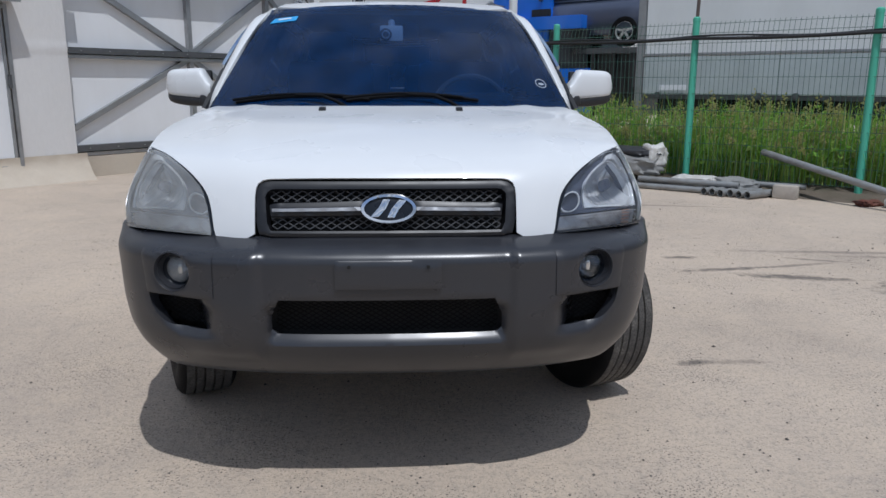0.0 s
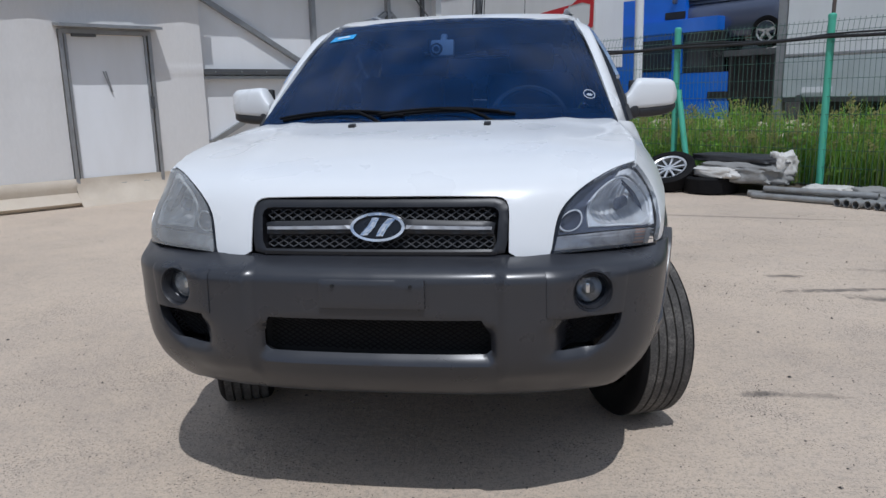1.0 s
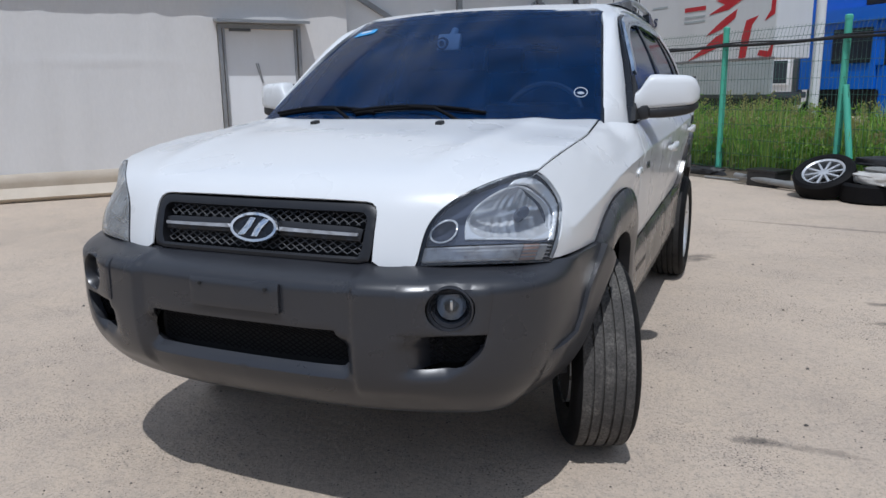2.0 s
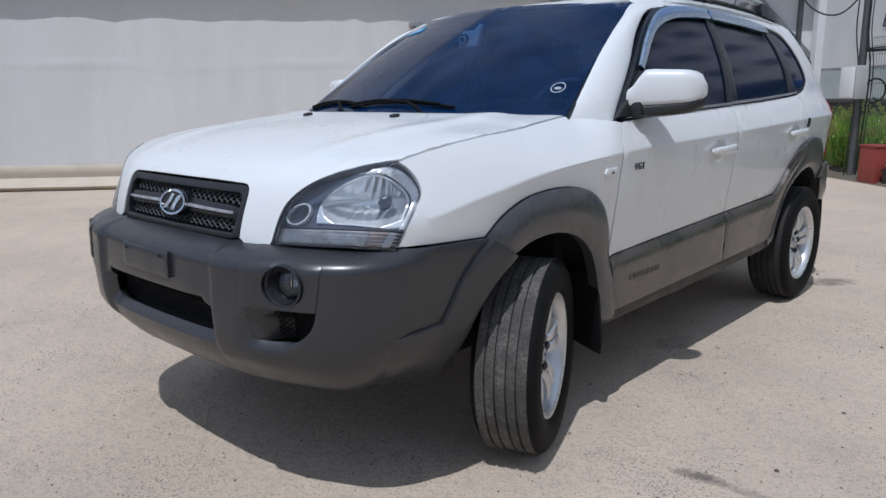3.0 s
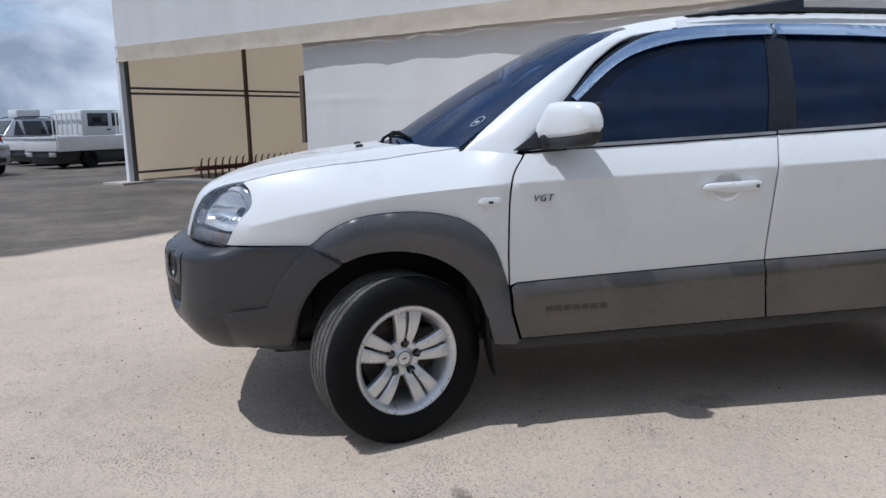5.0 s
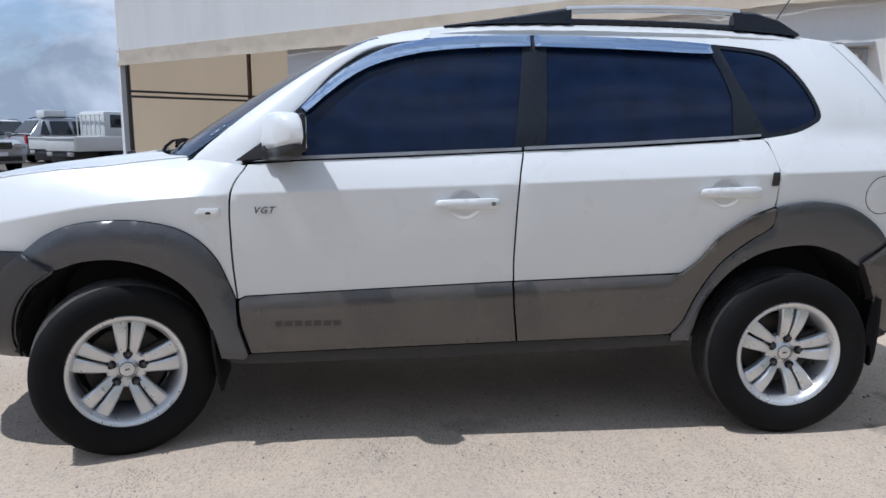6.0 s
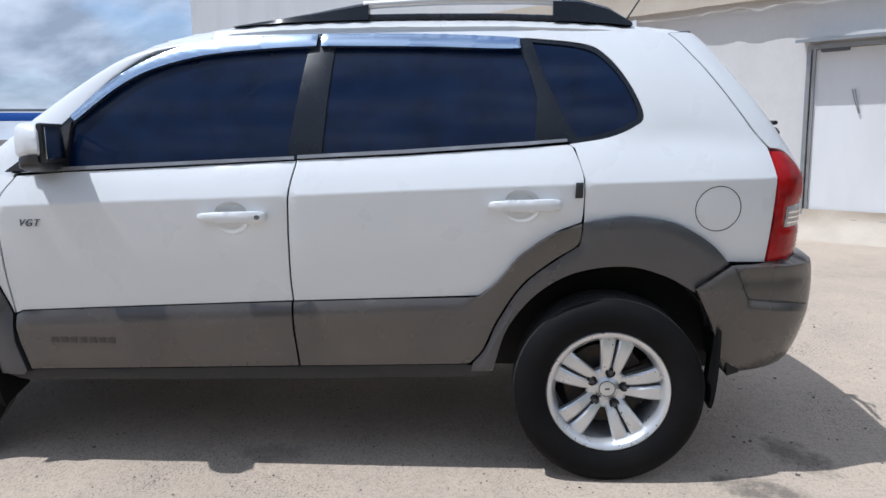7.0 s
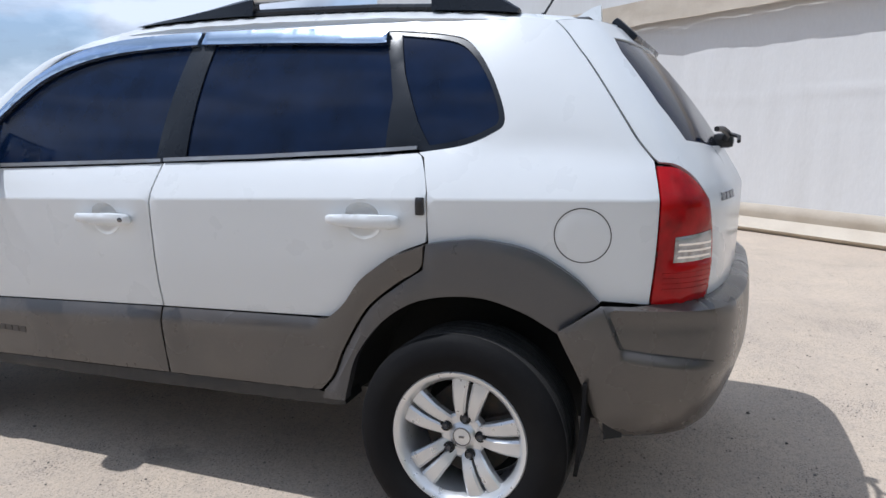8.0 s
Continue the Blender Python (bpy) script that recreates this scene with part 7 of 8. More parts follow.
def leaf_material(name, color, tint, amount):
    m = surface(name, color, 0.75, islands=amount, tint=tint, spec=0.15)
    t = m.node_tree
    b, out = t.nodes["Principled BSDF"], t.nodes["Material Output"]
    tr = node(t, "ShaderNodeBsdfTranslucent", Color=(color[0] * 1.6, color[1] * 1.6, color[2] * 1.2, 1))
    mx = node(t, "ShaderNodeMixShader", Fac=0.35)
    t.links.new(b.outputs[0], mx.inputs[1])
    t.links.new(tr.outputs[0], mx.inputs[2])
    t.links.new(mx.outputs[0], out.inputs["Surface"])
    return m


M_WEED = leaf_material("weed_green", (0.170, 0.345, 0.055), (0.38, 0.40, 0.13), 0.9)
M_PLUME = leaf_material("straw_grass", (0.42, 0.38, 0.19), (0.26, 0.30, 0.10), 0.9)
tagged(mesh_object("weeds", *weeds(11, 12000, 800, 0), M_WEED), "tall leafy green weeds and grass behind the fence", "weeds", kind="stuff")
tagged(mesh_object("seeding_grass", *weeds(23, 900, 0, 1100), M_PLUME), "straw-coloured seeding grass among the green weeds", "weeds", kind="stuff")
r = np.random.default_rng(5)
verts, faces = [], []
for k in range(420):
    c = wall_at(r.uniform(2.1, 2.7), 0.0, r.uniform(0.25, 0.45))
    h, a = r.uniform(0.08, 0.34), r.uniform(0, 6.28)
    o = len(verts)
    dx, dy = math.cos(a), math.sin(a)
    verts += [(c.x - dy * 0.005, c.y + dx * 0.005, 0), (c.x + dy * 0.005, c.y - dx * 0.005, 0), (c.x + dx * h * 0.4, c.y + dy * h * 0.4, h)]
    faces.append((o, o + 1, o + 2))
M_DRYWEED = leaf_material("dry_weed", (0.30, 0.25, 0.12), (0.36, 0.31, 0.17), 0.9)
tagged(mesh_object("weed_tuft", verts, faces, M_DRYWEED), "low tuft of dry weeds at the tent's foot", "weeds", kind="stuff")

# ---- lorries behind the fence ----
M_LORRY = surface("white_lorry_panel", (0.76, 0.77, 0.77), 0.35, spots=0.25, spot_scale=1.2, tint=(0.50, 0.50, 0.50), stretch=(1, 1, 0.4))
M_GATE = surface("grey_lorry_gate", (0.50, 0.55, 0.56), 0.4, spots=0.3, spot_scale=2, metal=0.2)
M_BLUE = surface("blue_cab_paint", (0.02, 0.16, 0.68), 0.22, coat=0.7, spots=0.15)
M_REDINK = surface("red_print", (0.55, 0.03, 0.04), 0.4)
M_INK = surface("dark_blue_print", (0.03, 0.04, 0.10), 0.4)
M_CARGREY = surface("grey_blue_car_paint", (0.09, 0.11, 0.17), 0.25, coat=0.8, metal=0.3)
M_CARSILVER = surface("silver_car_paint", (0.34, 0.355, 0.375), 0.28, coat=0.6, metal=0.4)
M_CARWHITE = surface("white_van_paint", (0.68, 0.69, 0.68), 0.32, coat=0.4, spots=0.2, spot_scale=2)


def slab(bm, u0, u1, z0, z1, b0, b1):
    vs = [bm.verts.new(fence_at(u, z, b)) for u in (u0, u1) for z in (z0, z1) for b in (b0, b1)]
    for f in ((0, 1, 3, 2), (4, 6, 7, 5), (0, 4, 5, 1), (2, 3, 7, 6), (0, 2, 6, 4), (1, 5, 7, 3)):
        bm.faces.new([vs[i] for i in f])


def slab_part(name, span, material, parent, label=""):
    bm = bmesh.new()
    slab(bm, *span)
    bmesh.ops.bevel(bm, geom=list(bm.edges), offset=0.012, segments=2, affect="EDGES")
    return part(name, bm, material, parent, label)


def lorry_wheel(parent, u, b, r=0.50):
    bm = bmesh.new()
    lathe(bm, [(-0.14, 0.001), (-0.13, 0.28), (-0.15, 0.32), (-0.14, r - 0.03), (-0.10, r), (0.10, r), (0.14, r - 0.03), (0.14, 0.30), (0.10, 0.001)], 28, Matrix.Translation(fence_at(u, r, b)) @ pose(0, 0, 0, 0, 0, FENCE_TURN + 90))
    return part("wheel", bm, M_RUBBER, parent)


def box_lorry(u0, u1, back, label, height=3.75, deep=2.4):
    l = tagged(empty("box_lorry"), label, "lorry")
    slab_part("cargo_box", (u0, u1, 1.78, height, back, back + deep), M_LORRY, l)
    n_ = max(2, int((u1 - u0) / 2.2))
    for i in range(n_):
        a, b = u0 + (u1 - u0) * i / n_, u0 + (u1 - u0) * (i + 1) / n_
        gate = slab_part("side_gate", (a + 0.004, b - 0.004, 1.08, 1.75, back - 0.03, back + 0.03), M_GATE, l, "ribbed grey drop side")
        for u in (a + 0.3, b - 0.3):
            slab_part("hinge", (u - 0.05, u + 0.05, 1.02, 1.12, back - 0.05, back - 0.02), M_DARKSTEEL, gate)
    slab_part("bed", (u0, u1, 1.0, 1.12, back, back + deep), M_DARKSTEEL, l)
    slab_part("chassis", (u0 + 0.1, u1 - 0.1, 0.62, 1.0, back + deep * 0.2, back + deep * 0.8), M_BLACK, l)
    for z in (1.76, height - 0.02):
        slab_part("box_edge", (u0 - 0.02, u1 + 0.02, z, z + 0.05, back - 0.03, back + 0.02), M_STEEL, l)
    for f in (0.14, 0.24, 0.84):
        lorry_wheel(l, u0 + (u1 - u0) * f, back + 0.35)
    return l


def print_on(parent, name, outline, back, material, label=""):
    """A flat printed shape on a lorry's side, by place along the fence and height."""
    def surf(u, z):
        p = fence_at(u, z, back)
        return np.array(tuple(p))
    return skin(name, outline, surf, material, parent, lopped=False, step=0.12, thick=0.003, roll=0, core=tuple(fence_at(0, 2, back + 5)), label=label)


lorry_a = box_lorry(-2.45, 9.5, 4.2, "white wing-body lorry with grey drop sides")
print_on(lorry_a, "print_bar", [(-2.1, 1.16), (-1.6, 1.16), (-1.6, 1.25), (-2.1, 1.25)], 4.14, M_STICKWHITE)
lorry_b = box_lorry(-14.0, -6.56, 4.2, "white lorry box with red and blue printing", deep=1.0)
G = 4.193
for o in ([(-8.55, 1.80), (-8.0, 1.95), (-7.55, 2.10), (-7.40, 2.40), (-7.75, 2.28), (-8.15, 2.02)], [(-8.05, 2.30), (-7.6, 2.42), (-7.25, 2.62), (-7.2, 2.80), (-7.6, 2.60)], [(-8.0, 2.74), (-7.45, 2.80), (-7.05, 2.98), (-6.9, 3.12), (-7.8, 3.02), (-7.55, 2.92)],
          [(-7.10, 1.80), (-6.92, 1.82), (-6.80, 2.45), (-6.65, 2.62), (-6.95, 2.55), (-7.05, 2.2)], [(-6.62, 1.85), (-6.28, 1.78), (-6.24, 2.05), (-6.30, 2.05), (-6.36, 1.92), (-6.58, 1.95)], [(-6.50, 2.50), (-6.26, 2.62), (-6.24, 3.20), (-6.55, 3.28), (-6.9, 3.1), (-6.55, 3.14), (-6.34, 3.08), (-6.36, 2.70)]):
    print_on(lorry_b, "red_flame", [(u - 0.35, z) for u, z in o], G, M_REDINK, "red printed flame shape")
for u, z, w, mat in ((-9.05, 2.86, 0.62, M_REDINK), (-9.05, 2.72, 0.62, M_GATE), (-9.05, 2.62, 0.62, M_GATE), (-10.1, 3.02, 0.5, M_GATE)):
    print_on(lorry_b, "print_bar", [(u, z), (u + w, z), (u + w, z + (0.09 if mat is M_REDINK else 0.04)), (u, z + (0.09 if mat is M_REDINK else 0.04))], G, mat)
txt = bpy.data.curves.new("side_lettering", "FONT")
txt.body, txt.size, txt.extrude, txt.shear = "Express", 0.42, 0.004, 0.25
txt.materials.append(M_INK)
sign = new("side_lettering", txt)
sign.matrix_basis = Matrix.Translation(fence_at(-11.25, 2.62, 4.185)) @ pose(0, 0, 0, 90, 0, FENCE_TURN)
sign.parent = lorry_b
tagged(sign, "dark blue Express lettering")

# blue tractor unit and car transporter with a grey car
cab = tagged(empty("lorry_cab"), "blue lorry cab parked behind the fence", "lorry")
for name, span, m in (("cab_body", (-7.75, -6.0, 1.15, 2.5, 6.4, 8.6), M_BLUE), ("roof_fairing", (-7.65, -5.85, 2.80, 3.35, 6.5, 8.5), M_BLUE), ("nose", (-6.0, -4.75, 1.0, 1.62, 6.5, 8.5), M_BLUE),
                      ("sun_visor", (-7.78, -4.95, 2.5, 2.80, 6.35, 8.6), M_BLUE), ("windscreen", (-5.98, -4.86, 1.62, 2.5, 6.5, 8.4), M_DARKPANE), ("door_pillar", (-6.02, -5.86, 1.62, 2.5, 6.44, 6.5), M_BLUE),
                      ("side_window", (-6.95, -6.08, 1.68, 2.38, 6.36, 6.41), M_DARKPANE), ("fairing_slit", (-6.35, -5.84, 2.82, 2.98, 6.47, 6.52), M_BLACK), ("bumper", (-5.9, -4.70, 0.6, 1.0, 6.45, 8.5), M_BLUE),
                      ("step_box", (-7.6, -5.9, 0.6, 1.15, 6.5, 8.4), M_BLACK), ("stack", (-8.1, -7.95, 0.8, 3.6, 6.6, 6.8), M_STEEL)):
    slab_part(name, span, m, cab)
for u in (-5.6, -7.3):
    lorry_wheel(cab, u, 6.6)


def small_car(name, where, turn, paint, label, length=4.4, suv=True):
    """A parked car, its nose towards -y of its own axes, from lofted cross-sections."""
    c = tagged(empty(name, where, turn), label, "car")
    L, hw = length, 0.88
    prof = [(-0.5, 0.45, 0.72, 0.74), (-0.49, 0.32, 0.86, 0.80), (-0.40, 0.28, 0.98, 0.87), (-0.26, 0.28, 1.06, 0.88), (0.0, 0.28, 1.08, 0.88), (0.30, 0.28, 1.10, 0.88), (0.44, 0.30, 1.10, 0.86), (0.495, 0.36, 1.02, 0.80), (0.5, 0.5, 0.9, 0.74)]
    bm = bmesh.new()
    rings = []
    for f, z0, z1, w in prof:
        y = f * L
        rings.append([bm.verts.new((x * w, y, z)) for x, z in ((-0.9, z0), (-1, z0 + 0.12), (-1, z1 - 0.16), (-0.9, z1 - 0.03), (0, z1), (0.9, z1 - 0.03), (1, z1 - 0.16), (1, z0 + 0.12), (0.9, z0))])
    for a, b in zip(rings, rings[1:]):
        for j in range(9):
            bm.faces.new((a[j], a[(j + 1) % 9], b[(j + 1) % 9], b[j]))
    bm.faces.new(rings[0])
    bm.faces.new(rings[-1])
    body_ob = part("body", bm, paint, c, sharp=50)
    top = 1.70 if suv else 1.45
    bm = bmesh.new()
    cab_rows = []
    for f, z, w in ((-0.24, 1.05, 0.83), (-0.06, top - 0.04, 0.64), (0.04, top, 0.63), (0.34, top - 0.02, 0.62), (0.46, 1.08, 0.78)):
        cab_rows.append([bm.verts.new((x * w, f * L, zz)) for x, zz in ((-1.0, z - 0.02), (-0.9, z + 0.02), (0, z + 0.04), (0.9, z + 0.02), (1.0, z - 0.02))])
    for a, b in zip(cab_rows, cab_rows[1:]):
        for j in range(4):
            bm.faces.new((a[j], a[j + 1], b[j + 1], b[j]))
    for sgn in (0, 4):
        low = [bm.verts.new(((-0.85 if sgn == 0 else 0.85), r[sgn].co.y, 1.04)) for r in cab_rows]
        for i in range(4):
            bm.faces.new((cab_rows[i][sgn], cab_rows[i + 1][sgn], low[i + 1], low[i]))
    part("cabin", bm, paint, c, sharp=40)

    def quad(nm, pts, m, parent=c):
        bm = bmesh.new()
        bm.faces.new([bm.verts.new(p) for p in pts])
        e = bmesh.ops.extrude_face_region(bm, geom=list(bm.faces))
        cen = sum((Vector(p) for p in pts), Vector()) / len(pts)
        n_ = (Vector(pts[1]) - Vector(pts[0])).cross(Vector(pts[2]) - Vector(pts[0])).normalized()
        n_ = n_ if n_.dot(cen - Vector((0, 0, 1.0))) > 0 else -n_
        bmesh.ops.translate(bm, verts=[v for v in e["geom"] if isinstance(v, bmesh.types.BMVert)], vec=n_ * 0.035)
        return part(nm, bm, m, parent)
    quad("windscreen", [(-0.76, -0.225 * L, 1.12), (0.76, -0.225 * L, 1.12), (0.60, -0.075 * L, top - 0.06), (-0.60, -0.075 * L, top - 0.06)], M_DARKPANE)
    quad("rear_window", [(-0.70, 0.447 * L, 1.16), (0.70, 0.447 * L, 1.16), (0.56, 0.355 * L, top - 0.08), (-0.56, 0.355 * L, top - 0.08)], M_DARKPANE)
    for s in (-1, 1):
        for f0, f1 in ((-0.15, 0.08), (0.10, 0.28), (0.30, 0.38)):
            t0, t1 = max(-0.03, f0 + 0.02), f1 if f1 < 0.3 else 0.34
            quad("side_window", [(s * 0.852, f0 * L, 1.10), (s * 0.852, f1 * L, 1.10), (s * 0.675, t1 * L, top - 0.10), (s * 0.675, t0 * L, top - 0.10)], M_DARKPANE)
        lamp = bmesh.new()
        block(lamp, (0.34, 0.10, 0.16), (s * 0.64, -0.488 * L, 0.80), (0, 0, s * 14), 0.04)
        part("headlamp", lamp, M_LENSWHITE, c)
        lamp = bmesh.new()
        block(lamp, (0.20, 0.08, 0.34), (s * 0.72, 0.49 * L, 0.92), (0, 0, 0), 0.03)
        part("tail_lamp", lamp, M_RED, c)
        lamp = bmesh.new()
        block(lamp, (0.20, 0.10, 0.14), (s * 0.98, -0.17 * L, 1.14), (0, 0, 0), 0.04)
        part("door_mirror", lamp, paint, c)
        for f in (-0.31, 0.30):
            bm = bmesh.new()
            lathe(bm, [(0.0, 0.001), (0.02, 0.19), (0.09, 0.21), (0.10, 0.24), (0.09, 0.315), (0.06, 0.335), (-0.12, 0.335)], 28, pose(s * 0.79, f * L, 0.335, 0, 0, 0 if s > 0 else 180))
            wheel = part("wheel", bm, M_RUBBER, c)
            bm = bmesh.new()
            for k in range(5):
                vs = block(bm, (0.03, 0.05, 0.17), (0, 0, 0.10))
                bmesh.ops.transform(bm, matrix=pose(s * 0.86, f * L, 0.335, 72 * k, 0, 0), verts=vs)
            lathe(bm, [(-0.02, 0.185), (0.01, 0.20), (0.01, 0.21), (-0.03, 0.21)], 28, pose(s * 0.87, f * L, 0.335, 0, 0, 0 if s > 0 else 180))
            part("rim", bm, M_ALLOY, wheel)
    bm = bmesh.new()
    block(bm, (0.80, 0.06, 0.20), (0, -0.497 * L, 0.82), (0, 0, 0), 0.03)
    grille_ob = part("grille", bm, M_BLACK, c)
    for k in range(3):
        bm = bmesh.new()
        block(bm, (0.76, 0.02, 0.02), (0, -0.506 * L, 0.76 + 0.06 * k), (0, 0, 0), 0.006)
        part("grille_bar", bm, M_BADGE, grille_ob)
    bm = bmesh.new()
    block(bm, (1.30, 0.06, 0.14), (0, -0.499 * L, 0.45), (0, 0, 0), 0.04)
    part("lower_grille", bm, M_BLACK, c)
    bm = bmesh.new()
    block(bm, (0.50, 0.02, 0.11), (0, -0.508 * L, 0.58), (0, 0, 0), 0.006)
    part("plate", bm, M_STICKWHITE, c)
    if suv:
        for s in (-1, 1):
            bm = bmesh.new()
            tube(bm, [(s * 0.58, 0.0, top + 0.02), (s * 0.58, 0.05 * L, top + 0.07), (s * 0.58, 0.28 * L, top + 0.07), (s * 0.58, 0.33 * L, top)], 0.02, 6)
            part("roof_rail", bm, M_TRIM, c)
    return c


small_car("suv_on_carrier", fence_at(-5.35, 2.08, 7.5), FENCE_TURN - 90, M_CARGREY, "grey-blue SUV loaded on a car transporter")
carrier = tagged(empty("car_transporter"), "dark steel car transporter deck behind the fence", "lorry")
slab_part("deck", (-5.2, -3.3, 1.93, 2.06, 6.5, 8.5), M_DARKSTEEL, carrier)
for u in (-4.7, -4.2, -3.75):
    slab_part("upright", (u - 0.05, u + 0.05, 0.5, 1.95, 6.5, 6.62), M_BLACK, carrier)
slab_part("machinery", (-4.68, -3.68, 0.55, 2.05, 6.6, 8.3), M_BLACK, carrier)
slab_part("side_beam", (-5.2, -3.3, 1.05, 1.2, 6.45, 6.6), M_BLACK, carrier)
slab_part("corner_mast", (-2.62, -2.46, 0.5, 3.6, 4.2, 4.35), M_STEEL, carrier)
bm = bmesh.new()
tube(bm, [fence_at(-4.34, 0.1, 2.6), fence_at(-4.34, 4.2, 2.6)], 0.075, 12)
tagged(part("steel_post", bm, M_PANEL), "pale round steel post", "post")

# ---- utility pole with meter box, cables ----
pole = tagged(empty("utility_pole", fence_at(-5.62, 0, -0.1)), "grey steel utility pole with a meter box and looped cables", "pole")
bm = bmesh.new()
tube(bm, [(0, 0, 0), (0, 0, 2.5), (0.01, 0, 5.2)], 0.055, 12, 0.85)
part("mast", bm, M_DARKSTEEL, pole)
bm = bmesh.new()
block(bm, (0.34, 0.18, 0.46), (-0.05, -0.12, 1.36), (0, 0, FENCE_TURN), 0.02)
part("meter_box", bm, surface("grey_meter_box", (0.45, 0.45, 0.44), 0.5, spots=0.3), pole, "pale grey meter box")
bm = bmesh.new()
block(bm, (0.30, 0.02, 0.42), (-0.12, -0.20, 1.36), (0, 0, FENCE_TURN), 0.01)
part("box_door", bm, M_PANEL, pole)
for k, (rad, off) in enumerate(((0.012, 0.07), (0.010, -0.08), (0.008, 0.11))):
    bm = bmesh.new()
    tube(bm, flow([(off, -0.05, 5.0), (off + 0.03, -0.06, 3.4), (off - 0.02, -0.07, 2.2), (off + 0.06, -0.09, 1.5), (off + 0.03, -0.08, 0.6), (off, -0.06, 0.05)], 5), rad, 6)
    part("cable", bm, M_CABLE, pole)
bm = bmesh.new()
tube(bm, [(0.22 + 0.13 * math.cos(a), -0.10, 1.25 + 0.16 * math.sin(a)) for a in np.linspace(0, 12.5, 40)], 0.013, 6)
part("cable_coil", bm, M_CABLE, pole)
bm = bmesh.new()
tube(bm, flow([(0, -0.05, 2.62), (-0.3, -0.2, 2.30), (-0.7, -0.1, 2.42), (-1.1, 0.1, 2.9)], 6), 0.012, 6)
part("hanging_cable", bm, M_CABLE, pole)

# ---- clutter along the fence ----
M_WHITEBAG = surface("dirty_white_plastic", (0.58, 0.57, 0.54), 0.5, spots=0.5, spot_scale=6, tint=(0.35, 0.32, 0.28), bump=0.01, bump_scale=14)
M_GREYTARP = surface("grey_tarpaulin", (0.26, 0.26, 0.25), 0.6, spots=0.5, spot_scale=5, bump=0.012, bump_scale=12)
M_BLACKTARP = surface("black_tarpaulin", (0.022, 0.023, 0.026), 0.5, bump=0.01, bump_scale=10)
M_PIPE = surface("weathered_grey_pipe", (0.27, 0.28, 0.28), 0.5, spots=0.5, spot_scale=7, tint=(0.16, 0.14, 0.12), metal=0.3)
M_REDBOX = surface("faded_red_paint", (0.26, 0.045, 0.035), 0.6, spots=0.4, spot_scale=5)


def lump(name, centre, size, turn, material, label, category, seed, rough=0.25):
    """A crumpled bundle."""
    bm = bmesh.new()
    bmesh.ops.create_icosphere(bm, subdivisions=4, radius=1.0)
    for v in bm.verts:
        p = v.co.copy()
        k = 1 + rough * noise.noise(p * 1.7 + Vector((seed, 0, 0))) + rough * 0.6 * noise.noise(p * 4.2 + Vector((0, seed, 0))) + rough * 0.25 * noise.noise(p * 9 + Vector((0, 0, seed)))
        s = [math.copysign(abs(c) ** 0.75, c) for c in p]
        v.co = Vector((s[0] * size[0] * k, s[1] * size[1] * k, max(-size[2] * 0.8, s[2] * size[2] * k)))
    low = min(v.co.z for v in bm.verts)
    ob = part(name, bm, material, None, sharp=70)
    ob.matrix_basis = Matrix.Translation(Vector(centre) - Vector((0, 0, low))) @ pose(0, 0, 0, 0, 0, turn)
    return tagged(ob, label, category)


def pipe(p, q, radius, label, group="pipes by the fence"):
    """A hollow pipe between two places."""
    p, q = Vector(p), Vector(q)
    d = q - p
    bm = bmesh.new()
    lathe(bm, [(0, radius * 0.84), (0, radius), (d.length, radius), (d.length, radius * 0.84), (0, radius * 0.84)], 14)
    ob = part("pipe", bm, M_PIPE)
    ob.matrix_basis = Matrix.Translation(p) @ d.to_track_quat("X", "Z").to_matrix().to_4x4()
    return tagged(ob, label, "pipe", group)


def loose_tyre(where, tilt, rim, label):
    t = tagged(empty("wheel_on_ground" if rim else "tyre_on_ground"), label, "wheel" if rim else "tyre")
    t.matrix_basis = pose(*where, *tilt)
    bm = bmesh.new()
    lathe(bm, [(-0.07, 0.215), (-0.10, 0.24), (-0.105, 0.29), (-0.08, 0.325), (0.08, 0.325), (0.105, 0.29), (0.10, 0.24), (0.07, 0.215), (-0.07, 0.215)], 44, None, "Z")
    part("tyre", bm, M_RUBBER, t)
    if rim:
        bm = bmesh.new()
        lathe(bm, [(-0.06, 0.20), (0.07, 0.205), (0.085, 0.225), (0.075, 0.20)], 40, None, "Z")
        rim_ob = part("rim", bm, M_ALLOY, t)
        for k in range(10):
            bm = bmesh.new()
            block(bm, (0.17, 0.028, 0.03), (0.115, 0, 0.055), (0, 0, 0), 0.008)
            bmesh.ops.transform(bm, matrix=pose(0, 0, 0, 0, 0, 36 * k), verts=bm.verts)
            part("spoke", bm, M_ALLOY, rim_ob)
        bm = bmesh.new()
        lathe(bm, [(0.03, 0.06), (0.07, 0.05), (0.075, 0.001)], 20, None, "Z")
        part("hub", bm, M_ALLOY, rim_ob)
        bm = bmesh.new()
        lathe(bm, [(-0.05, 0.001), (-0.05, 0.20)], 24, None, "Z")
        part("back_disc", bm, M_VOID, rim_ob)
    return t


f = fence_at
loose_tyre(f(-1.58, 0.235, -0.62), (32, 8, FENCE_TURN), True, "car wheel with a silver multi-spoke rim lying tilted")
loose_tyre(f(-1.08, 0.105, -0.48), (0, 0, 10), False, "worn black tyre lying flat")
lump("grey_tarpaulin", f(-0.78, 0.14, -0.30), (0.62, 0.26, 0.14), FENCE_TURN - 6, M_GREYTARP, "crumpled grey tarpaulin on the ground", "tarpaulin", 3.1)
